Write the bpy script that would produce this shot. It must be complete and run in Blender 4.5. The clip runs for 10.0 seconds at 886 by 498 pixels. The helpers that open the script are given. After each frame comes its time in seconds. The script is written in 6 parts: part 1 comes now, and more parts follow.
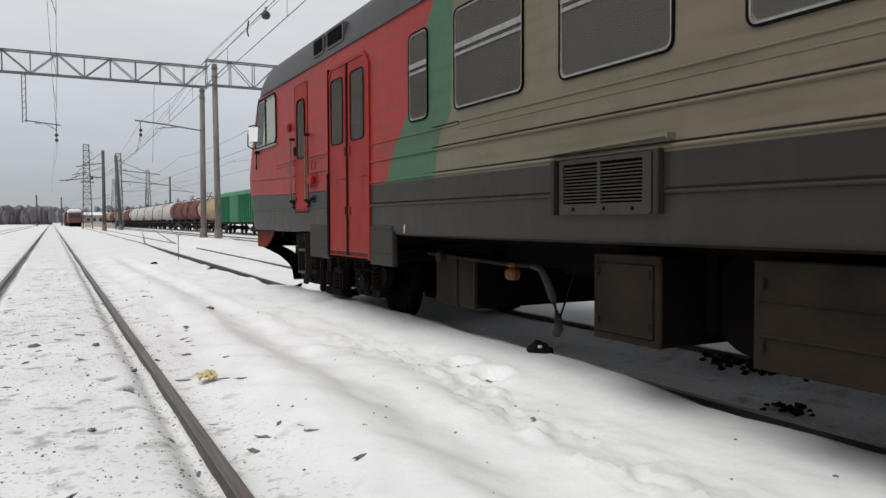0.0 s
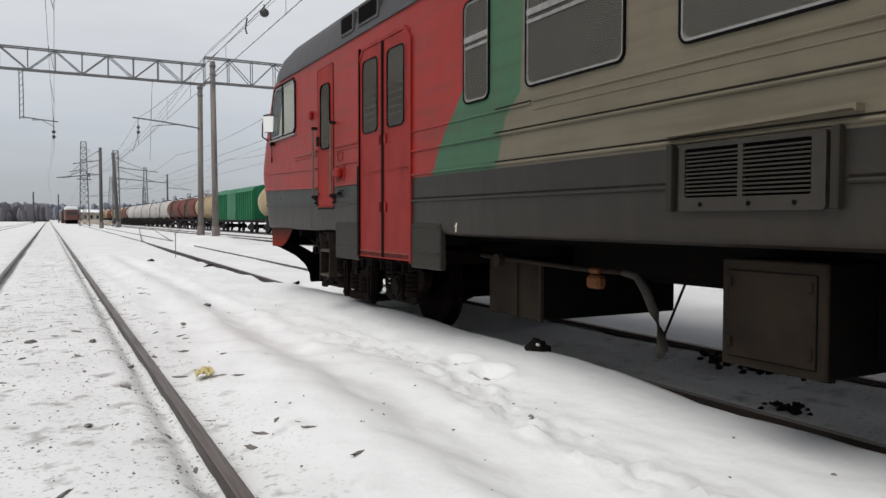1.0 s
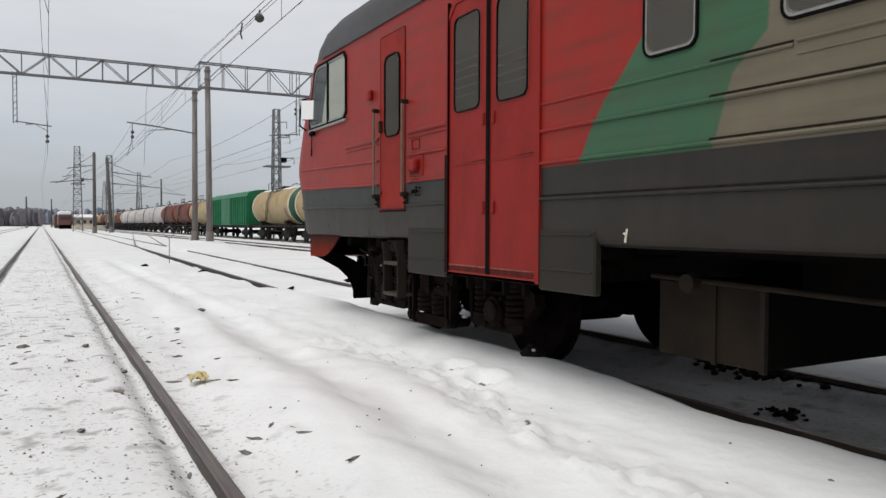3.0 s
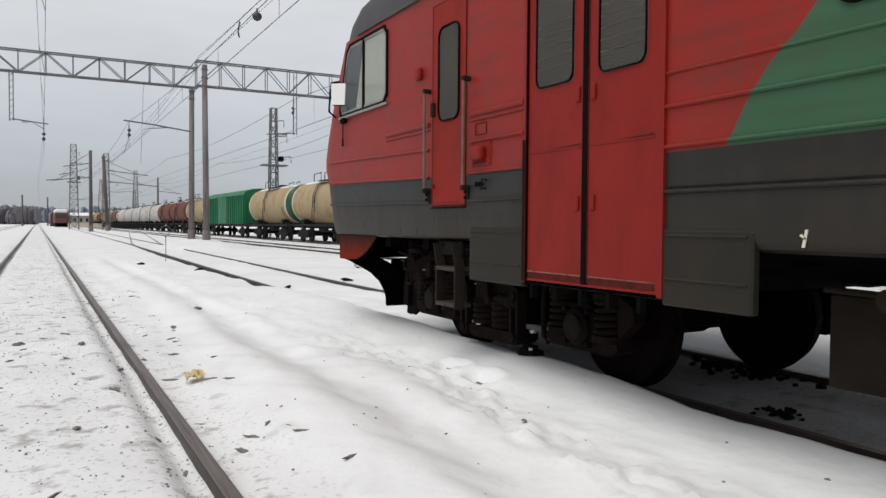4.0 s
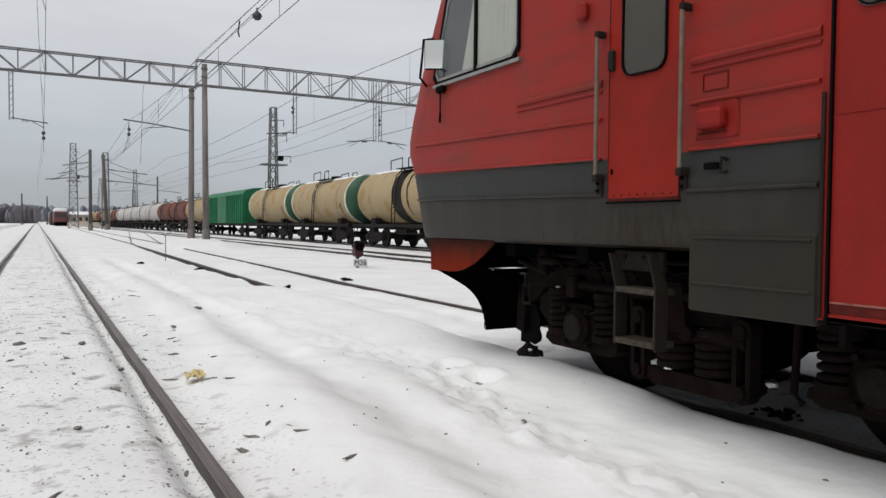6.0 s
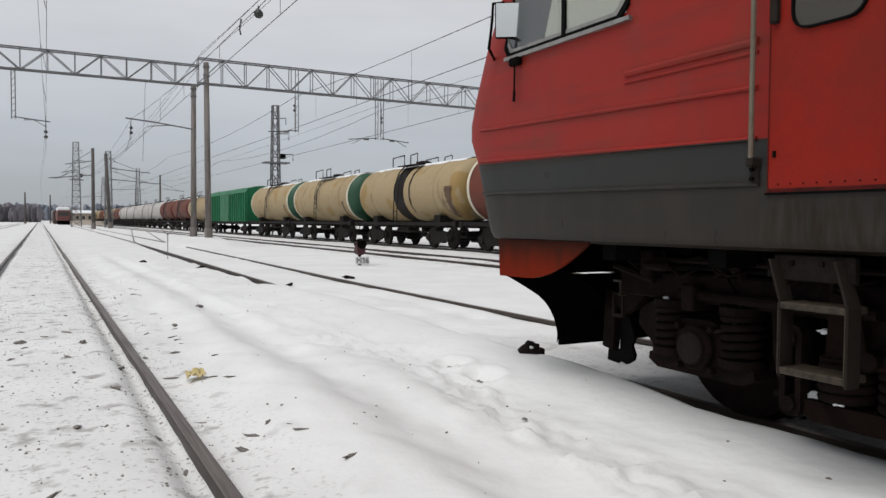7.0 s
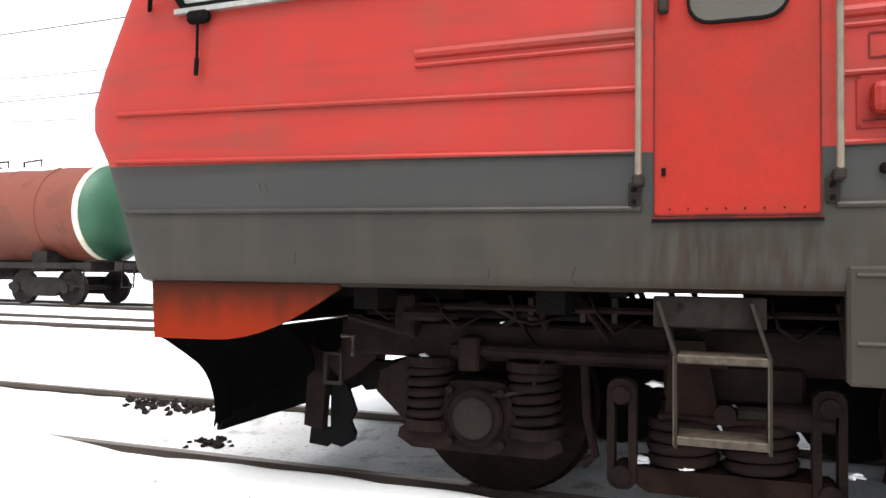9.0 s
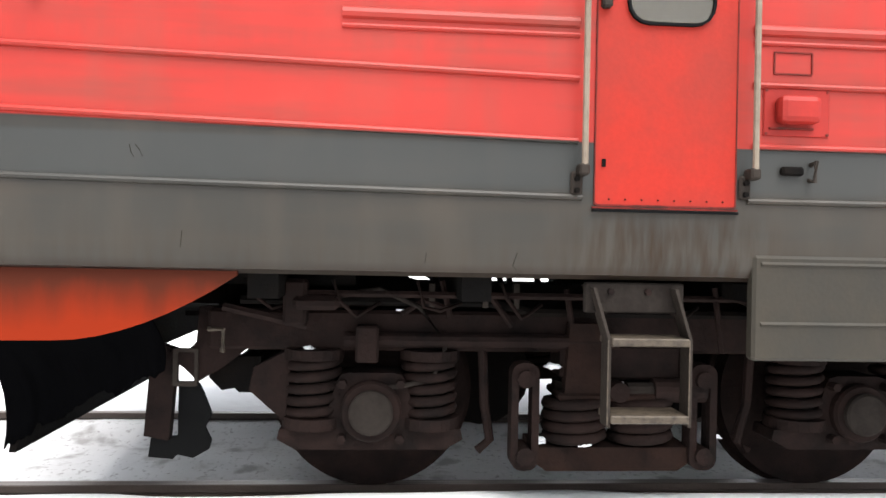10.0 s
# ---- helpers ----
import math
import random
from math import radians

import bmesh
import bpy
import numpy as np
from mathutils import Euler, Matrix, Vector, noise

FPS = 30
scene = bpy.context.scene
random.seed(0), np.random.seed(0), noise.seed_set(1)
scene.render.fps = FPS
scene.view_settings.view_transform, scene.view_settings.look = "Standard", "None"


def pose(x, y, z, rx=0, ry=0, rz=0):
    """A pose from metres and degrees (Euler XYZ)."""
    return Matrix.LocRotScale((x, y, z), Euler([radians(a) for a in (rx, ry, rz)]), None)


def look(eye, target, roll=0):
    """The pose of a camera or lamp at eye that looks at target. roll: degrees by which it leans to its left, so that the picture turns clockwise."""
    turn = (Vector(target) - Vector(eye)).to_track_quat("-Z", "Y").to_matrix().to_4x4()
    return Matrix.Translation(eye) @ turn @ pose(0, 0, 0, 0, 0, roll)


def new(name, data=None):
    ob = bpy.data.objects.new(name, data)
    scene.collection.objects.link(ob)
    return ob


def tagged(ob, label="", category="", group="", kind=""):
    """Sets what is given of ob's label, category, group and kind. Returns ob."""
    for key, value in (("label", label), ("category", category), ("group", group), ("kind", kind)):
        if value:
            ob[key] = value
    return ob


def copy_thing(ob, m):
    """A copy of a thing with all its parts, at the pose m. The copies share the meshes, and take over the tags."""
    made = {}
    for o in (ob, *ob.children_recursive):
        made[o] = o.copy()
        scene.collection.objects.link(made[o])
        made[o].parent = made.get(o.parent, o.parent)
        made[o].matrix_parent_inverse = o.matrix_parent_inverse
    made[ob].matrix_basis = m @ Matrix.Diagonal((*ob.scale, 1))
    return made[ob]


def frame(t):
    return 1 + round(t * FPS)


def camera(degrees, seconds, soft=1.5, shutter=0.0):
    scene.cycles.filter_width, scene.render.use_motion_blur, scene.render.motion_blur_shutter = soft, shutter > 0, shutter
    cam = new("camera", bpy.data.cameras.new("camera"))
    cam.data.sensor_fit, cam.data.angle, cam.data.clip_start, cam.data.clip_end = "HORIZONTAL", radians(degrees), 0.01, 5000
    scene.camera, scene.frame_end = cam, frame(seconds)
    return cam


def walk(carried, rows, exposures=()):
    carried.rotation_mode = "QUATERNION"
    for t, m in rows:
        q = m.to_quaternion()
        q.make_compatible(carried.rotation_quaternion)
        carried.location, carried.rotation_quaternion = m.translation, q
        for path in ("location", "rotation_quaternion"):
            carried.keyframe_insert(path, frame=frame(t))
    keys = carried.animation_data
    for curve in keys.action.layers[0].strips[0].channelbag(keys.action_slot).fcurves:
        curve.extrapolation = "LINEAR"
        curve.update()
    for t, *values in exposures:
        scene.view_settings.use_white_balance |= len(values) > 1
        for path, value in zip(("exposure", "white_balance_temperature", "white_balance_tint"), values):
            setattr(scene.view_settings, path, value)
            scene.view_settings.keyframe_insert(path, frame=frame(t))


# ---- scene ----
cam = camera(61.53, 10.0)
PATH = [
    (0.0, pose(-0.001, -0.001, 1.182, 87.82, 0.23, -27.73)),
    (0.5, pose(-0.018, 0.003, 1.161, 87.90, -0.10, -27.93)),
    (1.0, pose(-0.004, 0.011, 1.168, 87.76, -0.07, -27.92)),
    (1.5, pose(0.005, 0.031, 1.161, 88.16, -0.13, -28.28)),
    (2.0, pose(0.007, 0.023, 1.166, 88.35, -0.18, -28.68)),
    (2.5, pose(-0.009, 0.026, 1.165, 88.34, -0.17, -28.52)),
    (3.0, pose(-0.008, 0.028, 1.159, 88.22, -0.23, -28.35)),
    (4.5, pose(-0.011, 0.034, 1.151, 88.17, -0.51, -28.68)),
    (5.0, pose(-0.017, 0.023, 1.155, 88.10, -0.48, -28.66)),
    (5.5, pose(-0.020, 0.020, 1.160, 88.21, -0.59, -28.69)),
    (7.0, pose(0.006, 0.037, 1.159, 87.97, -0.37, -28.42)),
    (7.5, pose(0.030, 0.043, 1.158, 88.21, -0.54, -29.64)),
    (8.0, pose(0.043, 0.108, 1.124, 89.10, -1.08, -35.40)),
    (8.2, pose(0.045, 0.095, 1.124, 89.30, -1.26, -39.40)),
    (8.5, pose(0.056, 0.054, 1.123, 89.79, -1.33, -49.19)),
    (8.8, pose(0.083, 0.032, 1.119, 90.87, -0.92, -62.35)),
    (9.0, pose(0.104, 0.026, 1.117, 91.50, -0.52, -69.53)),
    (9.2, pose(0.122, 0.021, 1.123, 91.75, -0.29, -75.10)),
    (9.5, pose(0.144, 0.014, 1.134, 91.51, -0.33, -82.95)),
    (10.0, pose(0.174, 0.009, 1.135, 90.09, -1.18, -94.44)),
]
EXPOSURES = [(0.0, 0.0), (3.0, 0.0), (5.0, -0.02), (7.0, -0.12), (7.5, -0.15), (8.0, -0.18), (8.3, -0.14), (8.5, -0.02), (8.8, 0.80), (9.0, 1.56), (9.3, 1.95), (9.6, 2.06), (10.0, 2.02)]
walk(cam, PATH, EXPOSURES)
# how far the railcar has rolled back, in metres
TRAVEL = [(0.0, -0.000), (0.5, 0.526), (1.0, 1.061), (1.5, 1.572), (2.0, 2.090), (2.5, 2.592), (3.0, 3.156), (4.5, 4.922), (5.0, 5.510), (5.5, 6.052), (7.0, 7.693), (7.5, 8.229), (8.0, 8.693), (8.5, 9.274), (9.0, 9.811), (9.5, 10.359), (10.0, 10.863), ]

# ---- world and light: an overcast winter noon ----
world = bpy.data.worlds.new("overcast")
scene.world = world
world.use_nodes = True
wn = world.node_tree.nodes
wl = world.node_tree.links
wn.clear()
w_out = wn.new("ShaderNodeOutputWorld")
w_bg = wn.new("ShaderNodeBackground")
w_co = wn.new("ShaderNodeTexCoord")
w_sep = wn.new("ShaderNodeSeparateXYZ")
w_ramp = wn.new("ShaderNodeValToRGB")
w_noise = wn.new("ShaderNodeTexNoise")
w_map = wn.new("ShaderNodeMapping")
w_mix = wn.new("ShaderNodeMixRGB")
w_sky = wn.new("ShaderNodeTexSky")
w_sky.sky_type = "NISHITA"
w_sky.sun_disc = False
w_sky.sun_elevation = radians(62)
w_sky.sun_rotation = radians(200)
w_add = wn.new("ShaderNodeMixRGB")
w_add.blend_type = "ADD"
w_add.inputs[0].default_value = 0.012
w_map.inputs["Scale"].default_value = (1.0, 1.0, 5.0)
w_noise.inputs["Scale"].default_value = 2.2
w_noise.inputs["Detail"].default_value = 4
w_ramp.color_ramp.elements[0].position = 0.0
w_ramp.color_ramp.elements[0].color = (0.38, 0.41, 0.45, 1)
w_ramp.color_ramp.elements[1].position = 1.0
w_ramp.color_ramp.elements[1].color = (0.20, 0.20, 0.21, 1)
e = w_ramp.color_ramp.elements.new(0.10)
e.color = (0.49, 0.513, 0.55, 1)
e = w_ramp.color_ramp.elements.new(0.42)
e.color = (0.38, 0.385, 0.40, 1)
e = w_ramp.color_ramp.elements.new(0.28)
e.color = (0.70, 0.705, 0.72, 1)
w_mix.blend_type = "MULTIPLY"
w_mix.inputs[0].default_value = 0.5
w_str = wn.new("ShaderNodeMapRange")
w_str.inputs[1].default_value = 0.3
w_str.inputs[2].default_value = 0.7
w_str.inputs[3].default_value = 0.72
w_str.inputs[4].default_value = 1.12
wl.new(w_co.outputs["Generated"], w_sep.inputs[0])
wl.new(w_sep.outputs[2], w_ramp.inputs[0])
wl.new(w_co.outputs["Generated"], w_map.inputs[0])
wl.new(w_map.outputs[0], w_noise.inputs[0])
wl.new(w_noise.outputs[0], w_str.inputs[0])
wl.new(w_ramp.outputs[0], w_mix.inputs[1])
wl.new(w_str.outputs[0], w_mix.inputs[2])
wl.new(w_mix.outputs[0], w_add.inputs[1])
wl.new(w_sky.outputs[0], w_add.inputs[2])
wl.new(w_add.outputs[0], w_bg.inputs[0])
w_bg.inputs[1].default_value = 1.0
wl.new(w_bg.outputs[0], w_out.inputs[0])

sun = new("sun", bpy.data.lights.new("sun", "SUN"))
sun.data.energy = 2.6
sun.data.angle = radians(55)
sun.data.color = (1.0, 0.982, 0.958)
sun.matrix_world = look((-25, -8, 50), (0, 0, 0))


# ---- materials ----
def material(name, color, rough=0.6, metal=0.0, dirt=None, dirt_amount=0.5, scale=6.0, stretch=(1, 1, 1), bump=0.1, fine=60.0, spec=0.4, vary=0.12, lo=0.42, hi=0.72):
    """A worn surface: two scales of noise on the colour and a fine relief."""
    m = bpy.data.materials.new(name)
    m.use_nodes = True
    n, l = m.node_tree.nodes, m.node_tree.links
    b = n["Principled BSDF"]
    co = n.new("ShaderNodeTexCoord")
    mp = n.new("ShaderNodeMapping")
    mp.inputs["Scale"].default_value = stretch
    l.new(co.outputs["Object"], mp.inputs[0])
    big = n.new("ShaderNodeTexNoise")
    big.inputs["Scale"].default_value = scale
    big.inputs["Detail"].default_value = 6
    big.inputs["Roughness"].default_value = 0.62
    l.new(mp.outputs[0], big.inputs[0])
    small = n.new("ShaderNodeTexNoise")
    small.inputs["Scale"].default_value = fine
    small.inputs["Detail"].default_value = 3
    l.new(co.outputs["Object"], small.inputs[0])
    ramp = n.new("ShaderNodeValToRGB")
    ramp.color_ramp.elements[0].position = lo
    ramp.color_ramp.elements[1].position = hi
    l.new(big.outputs[0], ramp.inputs[0])
    amt = n.new("ShaderNodeMath")
    amt.operation = "MULTIPLY"
    amt.inputs[1].default_value = dirt_amount
    l.new(ramp.outputs[0], amt.inputs[0])
    mix = n.new("ShaderNodeMixRGB")
    d = dirt or tuple(c * 0.55 for c in color)
    mix.inputs[1].default_value = (*color, 1)
    mix.inputs[2].default_value = (*d, 1)
    l.new(amt.outputs[0], mix.inputs[0])
    hsv = n.new("ShaderNodeHueSaturation")
    mr = n.new("ShaderNodeMapRange")
    mr.inputs[3].default_value = 1 - vary
    mr.inputs[4].default_value = 1 + vary
    l.new(small.outputs[0], mr.inputs[0])
    l.new(mr.outputs[0], hsv.inputs["Value"])
    l.new(mix.outputs[0], hsv.inputs["Color"])
    l.new(hsv.outputs[0], b.inputs["Base Color"])
    rr = n.new("ShaderNodeMapRange")
    rr.inputs[3].default_value = max(0.02, rough - 0.12)
    rr.inputs[4].default_value = min(1.0, rough + 0.15)
    l.new(big.outputs[0], rr.inputs[0])
    l.new(rr.outputs[0], b.inputs["Roughness"])
    b.inputs["Metallic"].default_value = metal
    b.inputs["Specular IOR Level"].default_value = spec
    if bump:
        bp = n.new("ShaderNodeBump")
        bp.inputs["Strength"].default_value = bump
        bp.inputs["Distance"].default_value = 0.01
        l.new(small.outputs[0], bp.inputs["Height"])
        l.new(bp.outputs[0], b.inputs["Normal"])
    return m


RED = (0.255, 0.0198, 0.0145)
GREEN = (0.043, 0.109, 0.058)
BEIGE = (0.1400, 0.1215, 0.0860)
GREY = (0.0236, 0.0224, 0.0196)


def livery(name):
    """The railcar's paint: dark grey below, red round the cab, a green stripe with slanted edges, beige behind; grimed in streaks."""
    m = bpy.data.materials.new(name)
    m.use_nodes = True
    n, l = m.node_tree.nodes, m.node_tree.links
    b = n["Principled BSDF"]
    co = n.new("ShaderNodeTexCoord")
    sep = n.new("ShaderNodeSeparateXYZ")
    l.new(co.outputs["Object"], sep.inputs[0])
    zn = n.new("ShaderNodeMapRange")
    zn.inputs[1].default_value = 1.5
    zn.inputs[2].default_value = 3.3
    l.new(sep.outputs[2], zn.inputs[0])

    def edge(stops):
        r = n.new("ShaderNodeValToRGB")
        r.color_ramp.elements[0].position = (stops[0][0] - 1.5) / 1.8
        v = (stops[0][1] - 5) / 4
        r.color_ramp.elements[0].color = (v, v, v, 1)
        r.color_ramp.elements[1].position = (stops[-1][0] - 1.5) / 1.8
        v = (stops[-1][1] - 5) / 4
        r.color_ramp.elements[1].color = (v, v, v, 1)
        for z, y in stops[1:-1]:
            v = (y - 5) / 4
            r.color_ramp.elements.new((z - 1.5) / 1.8).color = (v, v, v, 1)
        l.new(zn.outputs[0], r.inputs[0])
        back = n.new("ShaderNodeMath")
        back.operation = "MULTIPLY_ADD"
        back.inputs[1].default_value = 4
        back.inputs[2].default_value = 5
        l.new(r.outputs[0], back.inputs[0])
        cmp = n.new("ShaderNodeMath")
        cmp.operation = "SUBTRACT"
        l.new(sep.outputs[1], cmp.inputs[0])
        l.new(back.outputs[0], cmp.inputs[1])
        soft = n.new("ShaderNodeMapRange")
        soft.inputs[1].default_value = -0.008
        soft.inputs[2].default_value = 0.008
        l.new(cmp.outputs[0], soft.inputs[0])
        return soft.outputs[0]

    def mix(fac, a, c):
        x = n.new("ShaderNodeMixRGB")
        l.new(fac, x.inputs[0])
        for i, v in ((1, a), (2, c)):
            if isinstance(v, tuple):
                x.inputs[i].default_value = (*v, 1)
            else:
                l.new(v, x.inputs[i])
        return x.outputs[0]

    green = mix(edge([(1.55, 5.88), (1.92, 5.76), (2.09, 5.56), (3.2, 5.50)]), BEIGE, GREEN)
    upper = mix(edge([(1.55, 6.95), (1.75, 6.84), (1.92, 6.71), (2.05, 6.56), (2.25, 6.38), (2.93, 6.01), (3.2, 5.80)]), green, RED)
    low = n.new("ShaderNodeMapRange")
    low.inputs[1].default_value = 1.560
    low.inputs[2].default_value = 1.554
    rise = n.new("ShaderNodeMapRange")
    rise.inputs[1].default_value, rise.inputs[2].default_value = 9.7, 12.7
    rise.inputs[3].default_value, rise.inputs[4].default_value = 0.0, 0.052
    l.new(sep.outputs[1], rise.inputs[0])
    level = n.new("ShaderNodeMath")
    level.operation = "SUBTRACT"
    l.new(sep.outputs[2], level.inputs[0])
    l.new(rise.outputs[0], level.inputs[1])
    l.new(level.outputs[0], low.inputs[0])
    level_grey = low.outputs[0]
    col = mix(level_grey, upper, GREY)
    top = n.new("ShaderNodeMapRange")
    top.inputs[1].default_value = 3.175
    top.inputs[2].default_value = 3.18
    l.new(sep.outputs[2], top.inputs[0])
    col = mix(top.outputs[0], col, (0.055, 0.055, 0.058))
    # run-down grime and fading
    mp = n.new("ShaderNodeMapping")
    mp.inputs["Scale"].default_value = (1, 2.6, 0.7)
    l.new(co.outputs["Object"], mp.inputs[0])
    st = n.new("ShaderNodeTexNoise")
    st.inputs["Scale"].default_value = 2.4
    st.inputs["Detail"].default_value = 7
    l.new(mp.outputs[0], st.inputs[0])
    sr = n.new("ShaderNodeMapRange")
    sr.inputs[1].default_value = 0.48
    sr.inputs[2].default_value = 0.78
    sr.inputs[3].default_value = 0.0
    sr.inputs[4].default_value = 0.20
    l.new(st.outputs[0], sr.inputs[0])
    col = mix(sr.outputs[0], col, (0.085, 0.06, 0.042))

    def between(out, lo0, lo1, hi1, hi0):
        up = n.new("ShaderNodeMapRange")
        up.inputs[1].default_value, up.inputs[2].default_value = lo0, lo1
        dn = n.new("ShaderNodeMapRange")
        dn.inputs[1].default_value, dn.inputs[2].default_value = hi0, hi1
        l.new(out, up.inputs[0])
        l.new(out, dn.inputs[0])
        return product(up.outputs[0], dn.outputs[0])

    def product(p, q):
        x = n.new("ShaderNodeMath")
        x.operation = "MULTIPLY"
        l.new(p, x.inputs[0])
        if isinstance(q, float):
            x.inputs[1].default_value = q
        else:
            l.new(q, x.inputs[1])
        return x.outputs[0]

    hm = n.new("ShaderNodeMapping")
    hm.inputs["Scale"].default_value = (1, 0.30, 3.4)
    l.new(co.outputs["Object"], hm.inputs[0])
    sm = n.new("ShaderNodeTexNoise")
    sm.inputs["Scale"].default_value = 3.0
    sm.inputs["Detail"].default_value = 8
    l.new(hm.outputs[0], sm.inputs[0])
    smr = n.new("ShaderNodeMapRange")
    smr.inputs[1].default_value, smr.inputs[2].default_value = 0.46, 0.72
    smr.inputs[4].default_value = 0.34
    l.new(sm.outputs[0], smr.inputs[0])
    col = mix(smr.outputs[0], col, (0.046, 0.034, 0.024))
    cl = n.new("ShaderNodeTexNoise")
    cl.inputs["Scale"].default_value = 1.3
    cl.inputs["Detail"].default_value = 5
    l.new(co.outputs["Object"], cl.inputs[0])
    # rust that has run down from the cab door's sill, and along the lower lip
    ms = n.new("ShaderNodeMapping")
    ms.inputs["Scale"].default_value = (1, 17.0, 2.4)
    l.new(co.outputs["Object"], ms.inputs[0])
    rs = n.new("ShaderNodeTexNoise")
    rs.inputs["Scale"].default_value = 1.6
    rs.inputs["Detail"].default_value = 6
    l.new(ms.outputs[0], rs.inputs[0])
    rr = n.new("ShaderNodeMapRange")
    rr.inputs[1].default_value, rr.inputs[2].default_value = 0.38, 0.66
    l.new(rs.outputs[0], rr.inputs[0])
    door_run = product(product(between(sep.outputs[1], 9.25, 9.55, 9.95, 10.25), between(sep.outputs[2], 1.0, 1.02, 1.22, 1.33)), rr.outputs[0])
    lip = product(between(sep.outputs[2], 0.9, 0.95, 1.07, 1.30), rr.outputs[0])
    dust = product(between(sep.outputs[2], 0.5, 0.6, 1.15, 1.40), st.outputs[0])
    col = mix(product(dust, 0.95), col, (0.037, 0.0325, 0.026))
    cool = product(between(sep.outputs[2], 1.355, 1.40, 1.545, 1.56), between(sep.outputs[1], 8.6, 8.8, 12.5, 12.9))
    col = mix(product(product(cool, level_grey), 0.7), col, (0.0300, 0.0316, 0.0305))
    col = mix(product(lip, 0.40), col, (0.026, 0.019, 0.013))
    rim = product(between(sep.outputs[2], 0.9, 0.95, 1.055, 1.085), cl.outputs[0])
    col = mix(rim, col, (0.014, 0.008, 0.0055))
    col = mix(product(door_run, 0.9), col, (0.018, 0.0100, 0.0045))
    seam = product(between(sep.outputs[2], 1.88, 1.90, 1.93, 1.99), rr.outputs[0])
    col = mix(product(seam, 0.08), col, (0.06, 0.035, 0.025))
    hv = n.new("ShaderNodeHueSaturation")
    hr = n.new("ShaderNodeMapRange")
    hr.inputs[3].default_value = 0.82
    hr.inputs[4].default_value = 1.18
    l.new(cl.outputs[0], hr.inputs[0])
    l.new(hr.outputs[0], hv.inputs["Value"])
    l.new(col, hv.inputs["Color"])
    # brown stain under the cab door's sill and rusty lower lip
    l.new(hv.outputs[0], b.inputs["Base Color"])
    b.inputs["Roughness"].default_value = 0.42
    fine = n.new("ShaderNodeTexNoise")
    fine.inputs["Scale"].default_value = 3.0
    fine.inputs["Detail"].default_value = 2
    l.new(co.outputs["Object"], fine.inputs[0])
    bp = n.new("ShaderNodeBump")
    bp.inputs["Strength"].default_value = 0.25
    bp.inputs["Distance"].default_value = 0.03
    l.new(fine.outputs[0], bp.inputs["Height"])
    l.new(bp.outputs[0], b.inputs["Normal"])
    b.inputs["Specular IOR Level"].default_value = 0.18
    return m


def glass(name, tint=(0.66, 0.64, 0.60), gloss=0.04):
    m = bpy.data.materials.new(name)
    m.use_nodes = True
    n, l = m.node_tree.nodes, m.node_tree.links
    n.clear()
    out = n.new("ShaderNodeOutputMaterial")
    m.surface_render_method = "BLENDED"
    mixs = n.new("ShaderNodeMixShader")
    tr = n.new("ShaderNodeBsdfTransparent")
    tr.inputs[0].default_value = (*tint, 1)
    gl = n.new("ShaderNodeBsdfGlossy")
    gl.inputs["Roughness"].default_value = 0.06
    mixs.inputs[0].default_value = gloss
    l.new(tr.outputs[0], mixs.inputs[1])
    l.new(gl.outputs[0], mixs.inputs[2])
    l.new(mixs.outputs[0], out.inputs[0])
    return m


